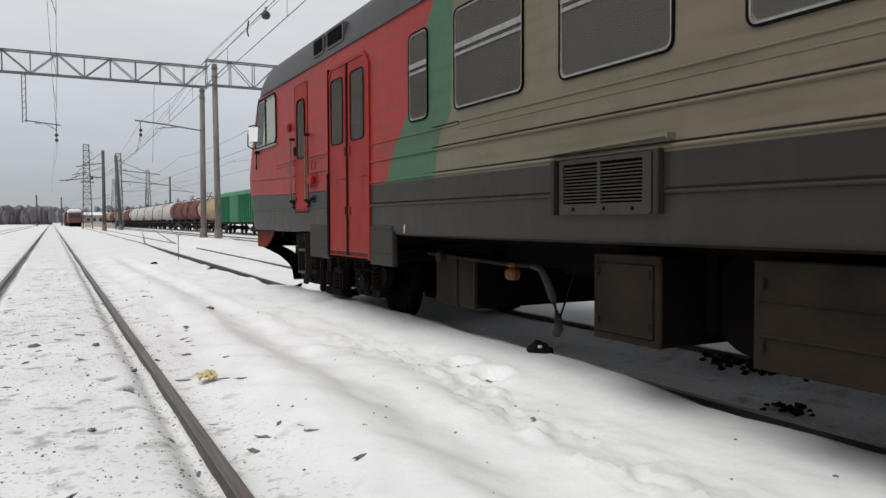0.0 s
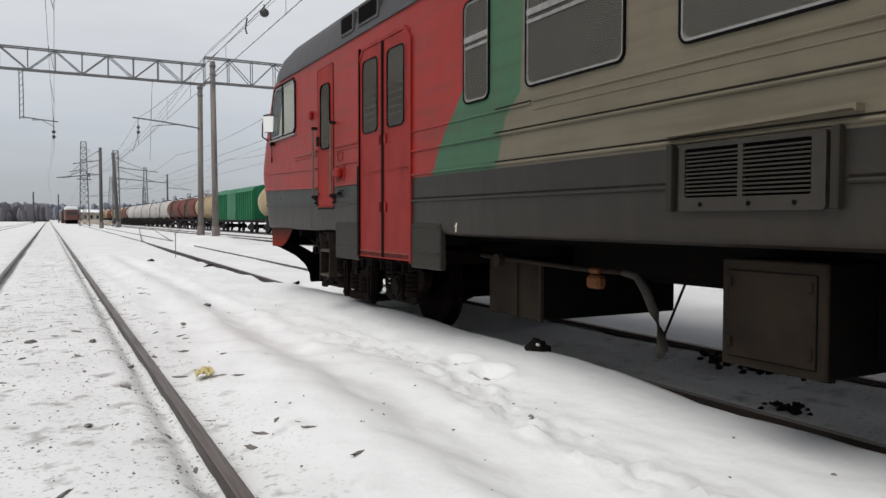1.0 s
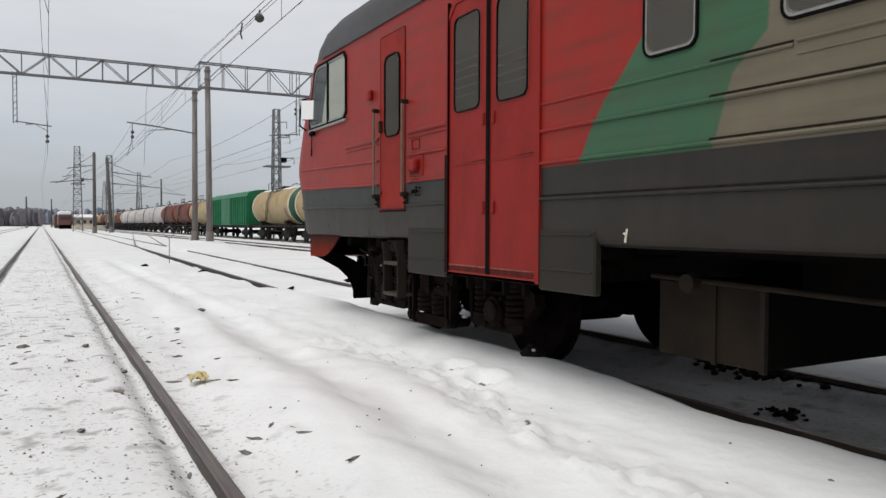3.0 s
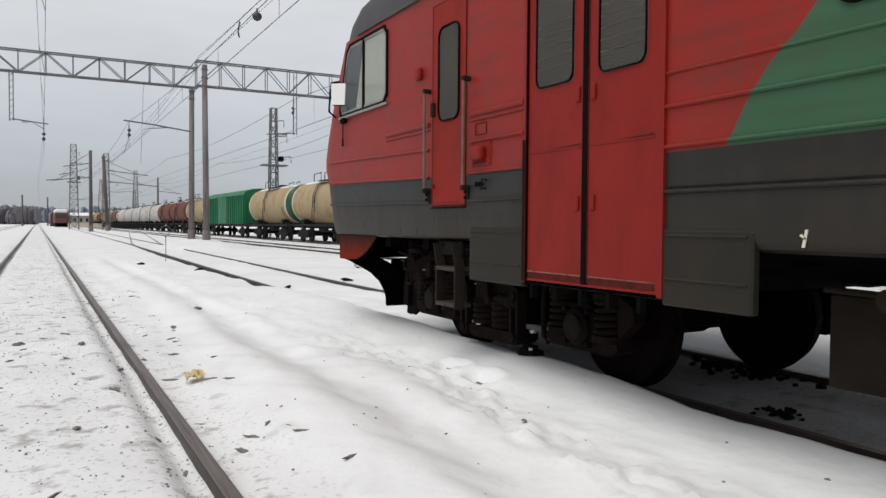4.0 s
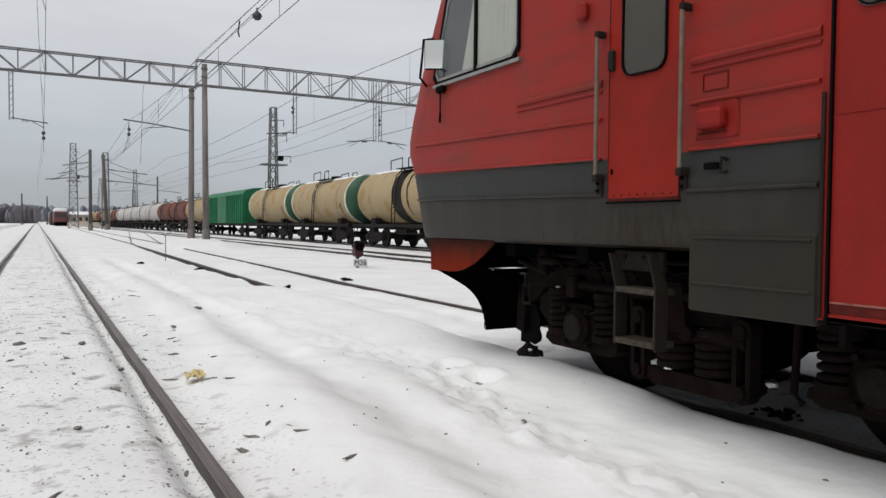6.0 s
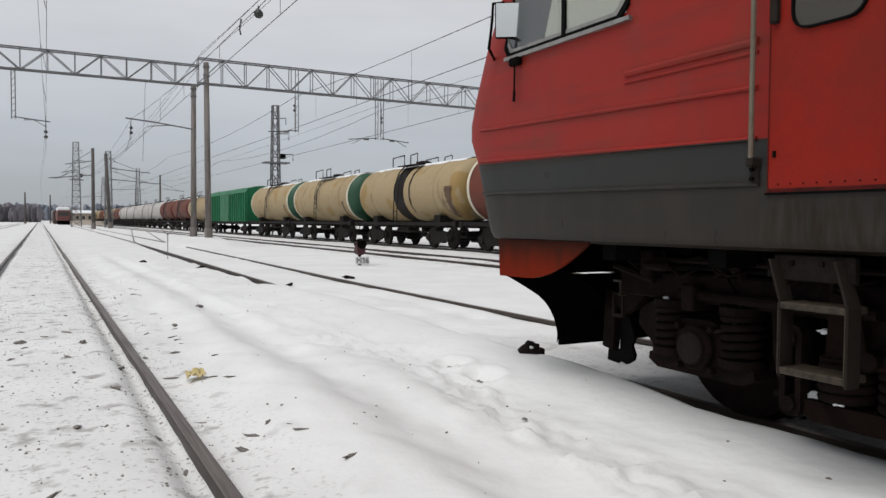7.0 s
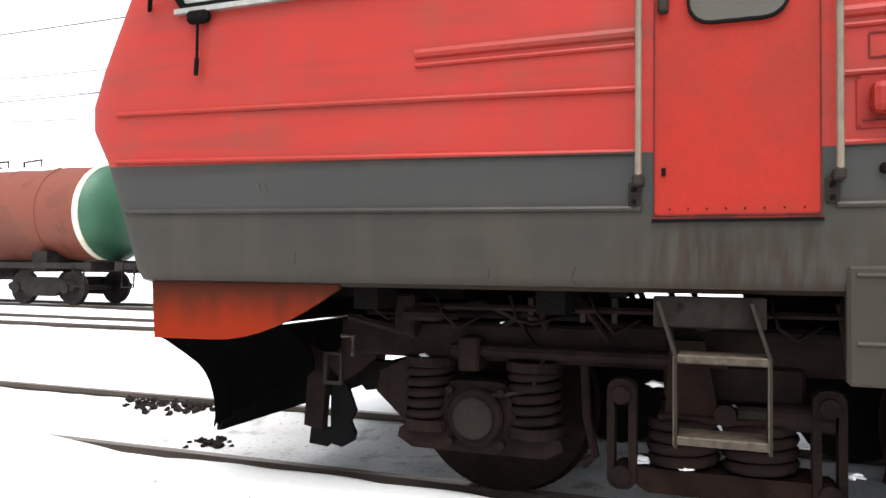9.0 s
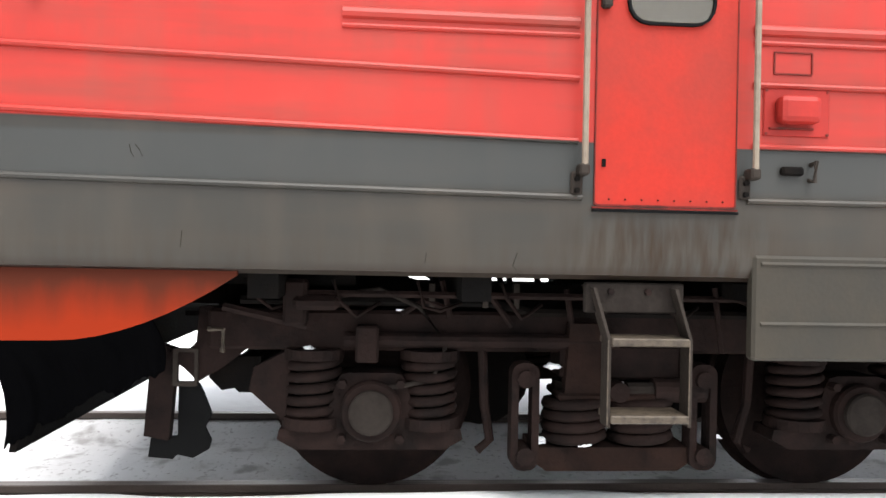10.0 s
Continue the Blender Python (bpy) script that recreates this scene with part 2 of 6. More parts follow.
def snow_material():
    m = bpy.data.materials.new("snow")
    m.use_nodes = True
    n, l = m.node_tree.nodes, m.node_tree.links
    b = n["Principled BSDF"]
    geo = n.new("ShaderNodeNewGeometry")
    sep = n.new("ShaderNodeSeparateXYZ")
    l.new(geo.outputs["Position"], sep.inputs[0])

    def noise_at(scale, detail, lo, hi, a, c, stretch=None):
        t = n.new("ShaderNodeTexNoise")
        t.inputs["Scale"].default_value = scale
        t.inputs["Detail"].default_value = detail
        if stretch:
            mp = n.new("ShaderNodeMapping")
            mp.inputs["Scale"].default_value = stretch
            l.new(geo.outputs["Position"], mp.inputs[0])
            l.new(mp.outputs[0], t.inputs[0])
        else:
            l.new(geo.outputs["Position"], t.inputs[0])
        r = n.new("ShaderNodeMapRange")
        for i, v in zip((1, 2, 3, 4), (lo, hi, a, c)):
            r.inputs[i].default_value = v
        l.new(t.outputs[0], r.inputs[0])
        return r.outputs[0], t.outputs[0]

    def band(x, half, soft):
        d = n.new("ShaderNodeMath")
        d.operation = "SUBTRACT"
        d.inputs[1].default_value = x
        l.new(sep.outputs[0], d.inputs[0])
        a = n.new("ShaderNodeMath")
        a.operation = "ABSOLUTE"
        l.new(d.outputs[0], a.inputs[0])
        r = n.new("ShaderNodeMapRange")
        r.inputs[1].default_value = half + soft
        r.inputs[2].default_value = half
        l.new(a.outputs[0], r.inputs[0])
        return r.outputs[0]

    def mul(a, c):
        x = n.new("ShaderNodeMath")
        x.operation = "MULTIPLY"
        for i, v in ((0, a), (1, c)):
            if isinstance(v, float):
                x.inputs[i].default_value = v
            else:
                l.new(v, x.inputs[i])
        return x.outputs[0]

    def mx(a, c):
        x = n.new("ShaderNodeMath")
        x.operation = "MAXIMUM"
        l.new(a, x.inputs[0])
        l.new(c, x.inputs[1])
        return x.outputs[0]

    def mix(fac, a, c):
        x = n.new("ShaderNodeMixRGB")
        l.new(fac, x.inputs[0])
        for i, v in ((1, a), (2, c)):
            if isinstance(v, tuple):
                x.inputs[i].default_value = (*v, 1)
            else:
                l.new(v, x.inputs[i])
        return x.outputs[0]

    tone, big = noise_at(0.7, 6, 0.35, 0.7, 0.0, 1.0)
    col = mix(tone, (0.775, 0.778, 0.775), (0.69, 0.69, 0.687))
    near_y = n.new("ShaderNodeMapRange")
    near_y.inputs[1].default_value = 7.6
    near_y.inputs[2].default_value = 5.4
    l.new(sep.outputs[1], near_y.inputs[0])
    # sooty specks, thickest beside and between the rails
    speck, _ = noise_at(4.5, 9, 0.57, 0.68, 0.0, 0.62)
    dust, _ = noise_at(30.0, 4, 0.58, 0.70, 0.0, 0.6)
    near = mx(mx(band(-0.09, 0.95, 0.5), mul(band(4.80, 0.80, 0.25), near_y.outputs[0])), mx(band(11.9, 1.0, 0.8), band(16.9, 1.4, 1.0)))
    col = mix(mul(mx(speck, dust), near), col, (0.16, 0.145, 0.13))
    thin, _ = noise_at(3.2, 8, 0.66, 0.78, 0.0, 0.16)
    col = mix(thin, col, (0.38, 0.36, 0.33))
    # dirty crust in the train's track bed, with some of the train's shade painted in
    crust, _ = noise_at(1.6, 7, 0.36, 0.60, 0.35, 0.93, (1.0, 0.6, 1.0))
    col = mix(mul(mul(mul(crust, band(4.76, 0.88, 0.18)), near_y.outputs[0]), 0.42), col, (0.27, 0.255, 0.245))
    l.new(col, b.inputs["Base Color"])
    b.inputs["Roughness"].default_value = 0.75
    b.inputs["Specular IOR Level"].default_value = 0.2
    b.inputs["Subsurface Weight"].default_value = 0.0
    _, f1 = noise_at(9.0, 8, 0, 1, 0, 1)
    _, f2 = noise_at(60.0, 4, 0, 1, 0, 1)
    ad = n.new("ShaderNodeMath")
    ad.operation = "MULTIPLY_ADD"
    ad.inputs[1].default_value = 0.05
    l.new(f2, ad.inputs[0])
    l.new(f1, ad.inputs[2])
    bp = n.new("ShaderNodeBump")
    bp.inputs["Strength"].default_value = 0.35
    bp.inputs["Distance"].default_value = 0.03
    l.new(ad.outputs[0], bp.inputs["Height"])
    l.new(bp.outputs[0], b.inputs["Normal"])
    return m


def apron_paint():
    """Faded orange enamel, its upper edge darkened by run-down rust, grime and painted-in shade."""
    m = bpy.data.materials.new("faded_orange")
    m.use_nodes = True
    n, l = m.node_tree.nodes, m.node_tree.links
    b = n["Principled BSDF"]
    co = n.new("ShaderNodeTexCoord")
    sep = n.new("ShaderNodeSeparateXYZ")
    l.new(co.outputs["Object"], sep.inputs[0])
    mp = n.new("ShaderNodeMapping")
    mp.inputs["Scale"].default_value = (1, 3.0, 0.7)
    l.new(co.outputs["Object"], mp.inputs[0])
    tex = n.new("ShaderNodeTexNoise")
    tex.inputs["Scale"].default_value = 3.2
    tex.inputs["Detail"].default_value = 7
    l.new(mp.outputs[0], tex.inputs[0])
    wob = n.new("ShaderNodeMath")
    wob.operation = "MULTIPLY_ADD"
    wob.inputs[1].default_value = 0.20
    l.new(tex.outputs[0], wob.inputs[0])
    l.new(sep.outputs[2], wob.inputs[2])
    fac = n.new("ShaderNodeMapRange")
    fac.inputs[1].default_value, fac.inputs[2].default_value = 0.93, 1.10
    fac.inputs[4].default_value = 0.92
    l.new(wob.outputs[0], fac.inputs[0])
    # the brown holds both the rust and the shade under the body
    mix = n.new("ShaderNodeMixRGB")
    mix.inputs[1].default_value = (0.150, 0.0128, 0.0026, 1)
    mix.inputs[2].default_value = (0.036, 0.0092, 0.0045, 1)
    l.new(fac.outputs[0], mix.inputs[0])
    l.new(mix.outputs[0], b.inputs["Base Color"])
    b.inputs["Roughness"].default_value = 0.62
    b.inputs["Specular IOR Level"].default_value = 0.06
    bp = n.new("ShaderNodeBump")
    bp.inputs["Strength"].default_value = 0.15
    bp.inputs["Distance"].default_value = 0.01
    l.new(tex.outputs[0], bp.inputs["Height"])
    l.new(bp.outputs[0], b.inputs["Normal"])
    return m


def tank_paint(name, color, patch, run, patch_from, run_from):
    """Old tank enamel: broad repainted patches, and oil run down in uneven streaks."""
    m = bpy.data.materials.new(name)
    m.use_nodes = True
    n, l = m.node_tree.nodes, m.node_tree.links
    b = n["Principled BSDF"]
    co = n.new("ShaderNodeTexCoord")
    info = n.new("ShaderNodeObjectInfo")
    far = n.new("ShaderNodeVectorMath")
    far.operation = "ADD"
    l.new(co.outputs["Object"], far.inputs[0])
    big = n.new("ShaderNodeMath")
    big.operation = "MULTIPLY"
    big.inputs[1].default_value = 40.0
    l.new(info.outputs["Random"], big.inputs[0])
    l.new(big.outputs[0], far.inputs[1])

    def layer(stretch, scale, detail, lo, hi, top):
        mp = n.new("ShaderNodeMapping")
        mp.inputs["Scale"].default_value = stretch
        l.new(far.outputs[0], mp.inputs[0])
        t = n.new("ShaderNodeTexNoise")
        t.inputs["Scale"].default_value = scale
        t.inputs["Detail"].default_value = detail
        l.new(mp.outputs[0], t.inputs[0])
        r = n.new("ShaderNodeMapRange")
        for i, v in zip((1, 2, 3, 4), (lo, hi, 0.0, top)):
            r.inputs[i].default_value = v
        l.new(t.outputs[0], r.inputs[0])
        return r.outputs[0], t.outputs[0]

    def mix(fac, a, c):
        x = n.new("ShaderNodeMixRGB")
        l.new(fac, x.inputs[0])
        for i, v in ((1, a), (2, c)):
            if isinstance(v, tuple):
                x.inputs[i].default_value = (*v, 1)
            else:
                l.new(v, x.inputs[i])
        return x.outputs[0]

    spots, _ = layer((1, 1, 1), 0.75, 3, patch_from, patch_from + 0.05, 0.8)
    grain, g = layer((1, 1, 1), 5.0, 6, 0.45, 0.75, 0.35)
    runs, _ = layer((0.5, 1.1, 0.40), 1.5, 7, run_from, run_from + 0.12, 0.9)
    col = mix(spots, color, patch)
    col = mix(grain, col, tuple(0.6 * a + 0.4 * c for a, c in zip(color, run)))
    col = mix(runs, col, run)
    l.new(col, b.inputs["Base Color"])
    b.inputs["Roughness"].default_value = 0.6
    b.inputs["Specular IOR Level"].default_value = 0.3
    bp = n.new("ShaderNodeBump")
    bp.inputs["Strength"].default_value = 0.1
    bp.inputs["Distance"].default_value = 0.02
    l.new(g, bp.inputs["Height"])
    l.new(bp.outputs[0], b.inputs["Normal"])
    return m


M_LIVERY = livery("railcar_paint")
M_DOOR = material("door_red", (0.225, 0.0120, 0.0080), 0.5, spec=0.2, dirt=(0.13, 0.0095, 0.0065), dirt_amount=0.6, scale=2.0, stretch=(1, 1.8, 0.8), bump=0.05)
M_DOORFOOT = material("rust_and_shadow_door_red", (0.10, 0.010, 0.007), 0.7, spec=0.15, dirt=(0.022, 0.010, 0.007), dirt_amount=1.0, scale=9, stretch=(1, 1.6, 0.7), bump=0.15)
M_SCUFF = material("scuffed_pale_edge", (0.26, 0.10, 0.075), 0.6, spec=0.2, dirt=(0.06, 0.012, 0.008), dirt_amount=1.0, scale=14, bump=0.1)
M_CABDOOR = material("cab_door_red", (0.235, 0.0125, 0.0062), 0.5, spec=0.15, dirt=(0.155, 0.017, 0.011), dirt_amount=0.8, scale=2.4, bump=0.05)
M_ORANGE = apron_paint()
M_SKIRT = material("skirt_grey", (0.0225, 0.0204, 0.0165), 0.5, dirt=(0.032, 0.0262, 0.0185), dirt_amount=0.9, scale=2.2, stretch=(1, 1.6, 0.8), bump=0.08, spec=0.15)
M_ROOF = material("roof_grey", (0.06, 0.06, 0.062), 0.6, dirt=(0.05, 0.05, 0.05), scale=3, bump=0.1)
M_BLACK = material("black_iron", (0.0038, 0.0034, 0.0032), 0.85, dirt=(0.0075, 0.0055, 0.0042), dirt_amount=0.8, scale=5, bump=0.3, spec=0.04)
M_BOGIE = material("grimy_brown_iron", (0.0106, 0.0059, 0.0049), 0.78, dirt=(0.0034, 0.0027, 0.0025), dirt_amount=0.95, scale=7, bump=0.5, fine=45, spec=0.07, vary=0.3)
M_RUSTIRON = material("rusty_iron", (0.0135, 0.0072, 0.0055), 0.85, dirt=(0.006, 0.004, 0.0035), dirt_amount=0.9, scale=7, bump=0.5, fine=45, spec=0.06, vary=0.3)
M_DUSTIRON = material("dusty_cast_iron", (0.0155, 0.0125, 0.0105), 0.85, dirt=(0.007, 0.0052, 0.0045), dirt_amount=0.9, scale=9, bump=0.4, fine=45, spec=0.08, vary=0.3)
M_TREAD = material("worn_bright_tread", (0.052, 0.040, 0.028), 0.55, 0.2, spec=0.3, dirt=(0.016, 0.012, 0.009), dirt_amount=1.0, scale=26, bump=0.5)
M_MAT = material("creased_rubber_mat", (0.0015, 0.0015, 0.0017), 0.5, spec=0.0, dirt=(0.0035, 0.0032, 0.0032), dirt_amount=0.6, scale=4.5, stretch=(1, 3.2, 0.7), bump=0.15, lo=0.66, hi=0.76)
M_STEPS = material("worn_step_steel", (0.020, 0.0155, 0.0125), 0.65, 0.0, spec=0.1, dirt=(0.012, 0.009, 0.007), scale=9, bump=0.3)
M_WAGONIRON = material("sooty_wagon_iron", (0.008, 0.0065, 0.006), 0.75, dirt=(0.034, 0.028, 0.024), dirt_amount=0.6, scale=4, bump=0.2, spec=0.2, fine=20)
M_BOX = material("equipment_box_grey", (0.0205, 0.0148, 0.0100), 0.7, dirt=(0.008, 0.0062, 0.0050), dirt_amount=0.8, scale=3, bump=0.15, spec=0.08)
M_RUBBER = material("black_rubber", (0.0035, 0.0035, 0.0036), 0.7, bump=0.05, spec=0.05)
M_CHROME = material("dull_aluminium", (0.34, 0.33, 0.31), 0.4, 0.7, dirt=(0.10, 0.095, 0.085), scale=12, bump=0.05)
M_RAIL_BAR = material("worn_handrail_paint", (0.15, 0.12, 0.088), 0.5, 0.2, dirt=(0.06, 0.042, 0.03), scale=14, bump=0.1)
M_GRILLE = material("dusty_louvre_grey", (0.036, 0.032, 0.026), 0.6, dirt=(0.020, 0.016, 0.012), scale=6, bump=0.1, spec=0.2)
# dark brown for the painted groove shade above beads, and for scratches
M_SHADE_SCRATCH = material("groove_shade_and_scratch", (0.012, 0.0095, 0.0075), 0.9, dirt=(0.035, 0.029, 0.022), scale=6, stretch=(1, 2, 1), bump=0.1, spec=0.1)
# interior tone with part of the pane's sky reflection put into the colour
M_WINDOWBACK = material("grey_window_back", (0.150, 0.146, 0.134), 0.8, scale=2, bump=0.0)
M_CURTAIN = material("cream_curtain", (0.62, 0.60, 0.50), 0.85, dirt=(0.35, 0.34, 0.28), scale=4, stretch=(1, 6, 0.4), bump=0.0)
M_DARK = material("dark_interior", (0.05, 0.05, 0.05), 0.8, bump=0.0)
M_GLASS = glass("window_glass")
M_CABGLASS = glass("cab_window_glass", (0.82, 0.84, 0.84), 0.12)
M_MIRROR = bpy.data.materials.new("mirror_glass")
M_MIRROR.use_nodes = True
M_MIRROR.node_tree.nodes["Principled BSDF"].inputs["Metallic"].default_value = 1.0
M_MIRROR.node_tree.nodes["Principled BSDF"].inputs["Roughness"].default_value = 0.08
M_MIRROR.node_tree.nodes["Principled BSDF"].inputs["Base Color"].default_value = (0.9, 0.9, 0.88, 1)
M_SNOW = snow_material()
M_RAIL = material("rail_steel", (0.058, 0.044, 0.037), 0.5, 0.35, dirt=(0.03, 0.02, 0.015), dirt_amount=0.8, scale=9, stretch=(1, 0.3, 1), bump=0.2)
M_RAILTOP = material("rail_running_surface", (0.19, 0.160, 0.145), 0.42, 0.5, dirt=(0.07, 0.050, 0.040), dirt_amount=0.9, scale=5, stretch=(14, 0.25, 1), bump=0.05)
M_CONCRETE = material("weathered_concrete", (0.20, 0.18, 0.165), 0.85, dirt=(0.09, 0.075, 0.068), dirt_amount=0.9, scale=2, stretch=(3, 3, 0.4), bump=0.3)
M_DARKPOLE = material("dark_creosoted_pole", (0.10, 0.09, 0.085), 0.85, dirt=(0.05, 0.045, 0.04), scale=2, stretch=(3, 3, 0.4), bump=0.3)
M_LATTICE = material("galvanised_lattice", (0.15, 0.153, 0.158), 0.65, 0.2, dirt=(0.075, 0.068, 0.062), scale=1.0, bump=0.1)
M_WIRE = material("dull_wire", (0.06, 0.06, 0.06), 0.6, 0.4, bump=0.0)
M_TANK_CREAM = tank_paint("stained_cream_tank", (0.36, 0.275, 0.155), (0.30, 0.185, 0.055), (0.105, 0.062, 0.032), 0.58, 0.63)
M_TANK_BROWN = tank_paint("rust_brown_tank", (0.135, 0.036, 0.021), (0.105, 0.030, 0.019), (0.040, 0.016, 0.011), 0.55, 0.60)
M_TANK_WHITE = tank_paint("grimy_white_tank", (0.50, 0.48, 0.46), (0.40, 0.36, 0.32), (0.14, 0.11, 0.09), 0.58, 0.57)
M_TANK_GREEN = material("dark_green_tank_head", (0.022, 0.085, 0.045), 0.5, dirt=(0.012, 0.04, 0.025), scale=1.2, bump=0.1, fine=14)
M_TANK_DARK = material("oil_soaked_band", (0.009, 0.0065, 0.0055), 0.5, dirt=(0.022, 0.013, 0.009), scale=2.5, bump=0.1, spec=0.15)
M_STAIN = material("brown_oil_stain", (0.10, 0.055, 0.028), 0.5, dirt=(0.03, 0.02, 0.012), scale=3, bump=0.05)
M_PALE = material("pale_paint_rim", (0.66, 0.62, 0.50), 0.6, scale=3, bump=0.05)
M_BOXCAR = material("boxcar_green", (0.012, 0.15, 0.062), 0.5, dirt=(0.008, 0.07, 0.03), dirt_amount=0.6, scale=1.0, bump=0.08, fine=14)
M_SNOWCAP = material("snow_cap", (0.82, 0.83, 0.85), 0.8, bump=0.2)
M_TRASH = material("yellow_wrapper", (0.50, 0.40, 0.16), 0.5, dirt=(0.62, 0.58, 0.46), scale=20, bump=0.2)
M_HOSE = material("dusty_hose", (0.034, 0.030, 0.026), 0.8, dirt=(0.014, 0.012, 0.0105), scale=9, bump=0.2, spec=0.15)
M_COCK = material("ochre_cock_paint", (0.095, 0.030, 0.006), 0.6, dirt=(0.05, 0.022, 0.008), scale=12, bump=0.1, spec=0.2)
M_SOOT = material("grey_soot_crust", (0.15, 0.135, 0.12), 0.9, dirt=(0.30, 0.28, 0.26), scale=22, bump=0.4)
M_CLOD = material("dark_clod", (0.014, 0.011, 0.010), 0.95, spec=0.06, dirt=(0.03, 0.025, 0.022), scale=18, bump=0.5)
M_WHITE = material("white_enamel", (0.75, 0.75, 0.73), 0.5, bump=0.0)
M_LETTER = material("black_lettering", (0.02, 0.02, 0.02), 0.6, bump=0.0)
M_SIGNALRED = material("shunting_signal_red", (0.05, 0.008, 0.012), 0.5, bump=0.05)
# lightened: distance haze is mixed into the woods' colour
M_WOODS = material("hazed_winter_woods", (0.15, 0.14, 0.155), 0.95, dirt=(0.20, 0.19, 0.21), scale=0.05, bump=0.0)
M_BROWNWOODS = material("brown_bare_trees", (0.11, 0.075, 0.06), 0.95, dirt=(0.17, 0.13, 0.11), scale=0.3, bump=0.0)
# blue-grey haze is put into the horizon woods' base colour
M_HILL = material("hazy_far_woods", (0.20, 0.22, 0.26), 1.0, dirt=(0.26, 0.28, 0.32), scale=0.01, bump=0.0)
M_REDCAR = material("far_red_paint", (0.14, 0.055, 0.05), 0.6, bump=0.0)
M_HUT = material("far_cream_plaster", (0.60, 0.53, 0.45), 0.8, bump=0.0)


# ---- mesh helpers ----
def part(name, bm, mat, parent=None, label="", smooth=False):
    """Links a bmesh as one mesh object, under a thing or a part."""
    me = bpy.data.meshes.new(name)
    bmesh.ops.recalc_face_normals(bm, faces=bm.faces)
    bm.to_mesh(me)
    bm.free()
    for m in mat if isinstance(mat, (list, tuple)) else (mat,):
        me.materials.append(m)
    if smooth:
        me.polygons.foreach_set("use_smooth", [True] * len(me.polygons))
    ob = new(name, me)
    if parent:
        ob.parent = parent
    if label:
        ob["label"] = label
    return ob


def box(bm, x0, x1, y0, y1, z0, z1, bevel=0.0, seg=1):
    r = bmesh.ops.create_cube(bm, size=1)
    vs = r["verts"]
    for v in vs:
        v.co = Vector((x0 + (v.co.x + 0.5) * (x1 - x0), y0 + (v.co.y + 0.5) * (y1 - y0), z0 + (v.co.z + 0.5) * (z1 - z0)))
    if bevel:
        es = list({e for v in vs for e in v.link_edges})
        bmesh.ops.bevel(bm, geom=es, offset=bevel, segments=seg, affect="EDGES", profile=0.5)
    return bm


def B(*a, **k):
    return box(bmesh.new(), *a, **k)


def tube(bm, pts, r, seg=8, cap=True):
    """A round bar along points."""
    pts = [Vector(p) for p in pts]
    rings = []
    for i, p in enumerate(pts):
        d = (pts[min(i + 1, len(pts) - 1)] - pts[max(i - 1, 0)]).normalized()
        a = d.cross(Vector((0, 0, 1)) if abs(d.z) < 0.9 else Vector((0, 1, 0))).normalized()
        b = d.cross(a).normalized()
        rr = r[i] if isinstance(r, (list, tuple)) else r
        rings.append([bm.verts.new(p + rr * (math.cos(2 * math.pi * k / seg) * a + math.sin(2 * math.pi * k / seg) * b)) for k in range(seg)])
    for q, s in zip(rings, rings[1:]):
        for k in range(seg):
            bm.faces.new((q[k], q[(k + 1) % seg], s[(k + 1) % seg], s[k]))
    if cap:
        bm.faces.new(rings[0])
        bm.faces.new(list(reversed(rings[-1])))
    return bm


def prism_x(bm, poly, x0, x1):
    """A plate: an outline in y, z between two x."""
    a = [bm.verts.new((x0, y, z)) for y, z in poly]
    b = [bm.verts.new((x1, y, z)) for y, z in poly]
    bm.faces.new(a)
    bm.faces.new(list(reversed(b)))
    n = len(poly)
    for i in range(n):
        bm.faces.new((a[i], a[(i + 1) % n], b[(i + 1) % n], b[i]))
    return bm


def sweep_y(bm, prof, ys, shift=lambda y: 0.0):
    """A closed profile in x, z carried along y."""
    rings = [[bm.verts.new((x + shift(y), y, z)) for x, z in prof] for y in ys]
    n = len(prof)
    for q, s in zip(rings, rings[1:]):
        for k in range(n):
            bm.faces.new((q[k], q[(k + 1) % n], s[(k + 1) % n], s[k]))
    bm.faces.new(rings[0])
    bm.faces.new(list(reversed(rings[-1])))
    return bm


def rounded(y0, y1, z0, z1, r, n=4):
    """A rounded rectangle's outline in y, z."""
    out = []
    for cy, cz, a0 in ((y1 - r, z1 - r, 0), (y0 + r, z1 - r, 90), (y0 + r, z0 + r, 180), (y1 - r, z0 + r, 270)):
        for k in range(n + 1):
            a = radians(a0 + 90 * k / n)
            out.append((cy + r * math.cos(a), cz + r * math.sin(a)))
    return out


def ring_x(bm, outer, inner, x0, x1):
    """A frame between two outlines of the same number of points, from x0 (outer face) to x1."""
    n = len(outer)
    o0 = [bm.verts.new((x0, y, z)) for y, z in outer]
    i0 = [bm.verts.new((x0, y, z)) for y, z in inner]
    o1 = [bm.verts.new((x1, y, z)) for y, z in outer]
    i1 = [bm.verts.new((x1, y, z)) for y, z in inner]
    for k in range(n):
        j = (k + 1) % n
        for q in ((o0[k], o0[j], i0[j], i0[k]), (o0[k], o1[k], o1[j], o0[j]), (i0[k], i0[j], i1[j], i1[k]), (o1[k], i1[k], i1[j], o1[j])):
            bm.faces.new(q)
    return bm

# ---- the yard: snow, rails ----
def smooth(a, b, v):
    t = min(1.0, max(0.0, (v - a) / (b - a)))
    return t * t * (3 - 2 * t)


def bed_edge(y):
    """Where the snow bank breaks off beside the train's track."""
    return 3.66 - 0.025 * math.sin(y * 2.3) + 0.035 * noise.noise((y * 1.7, 3.1, 0))


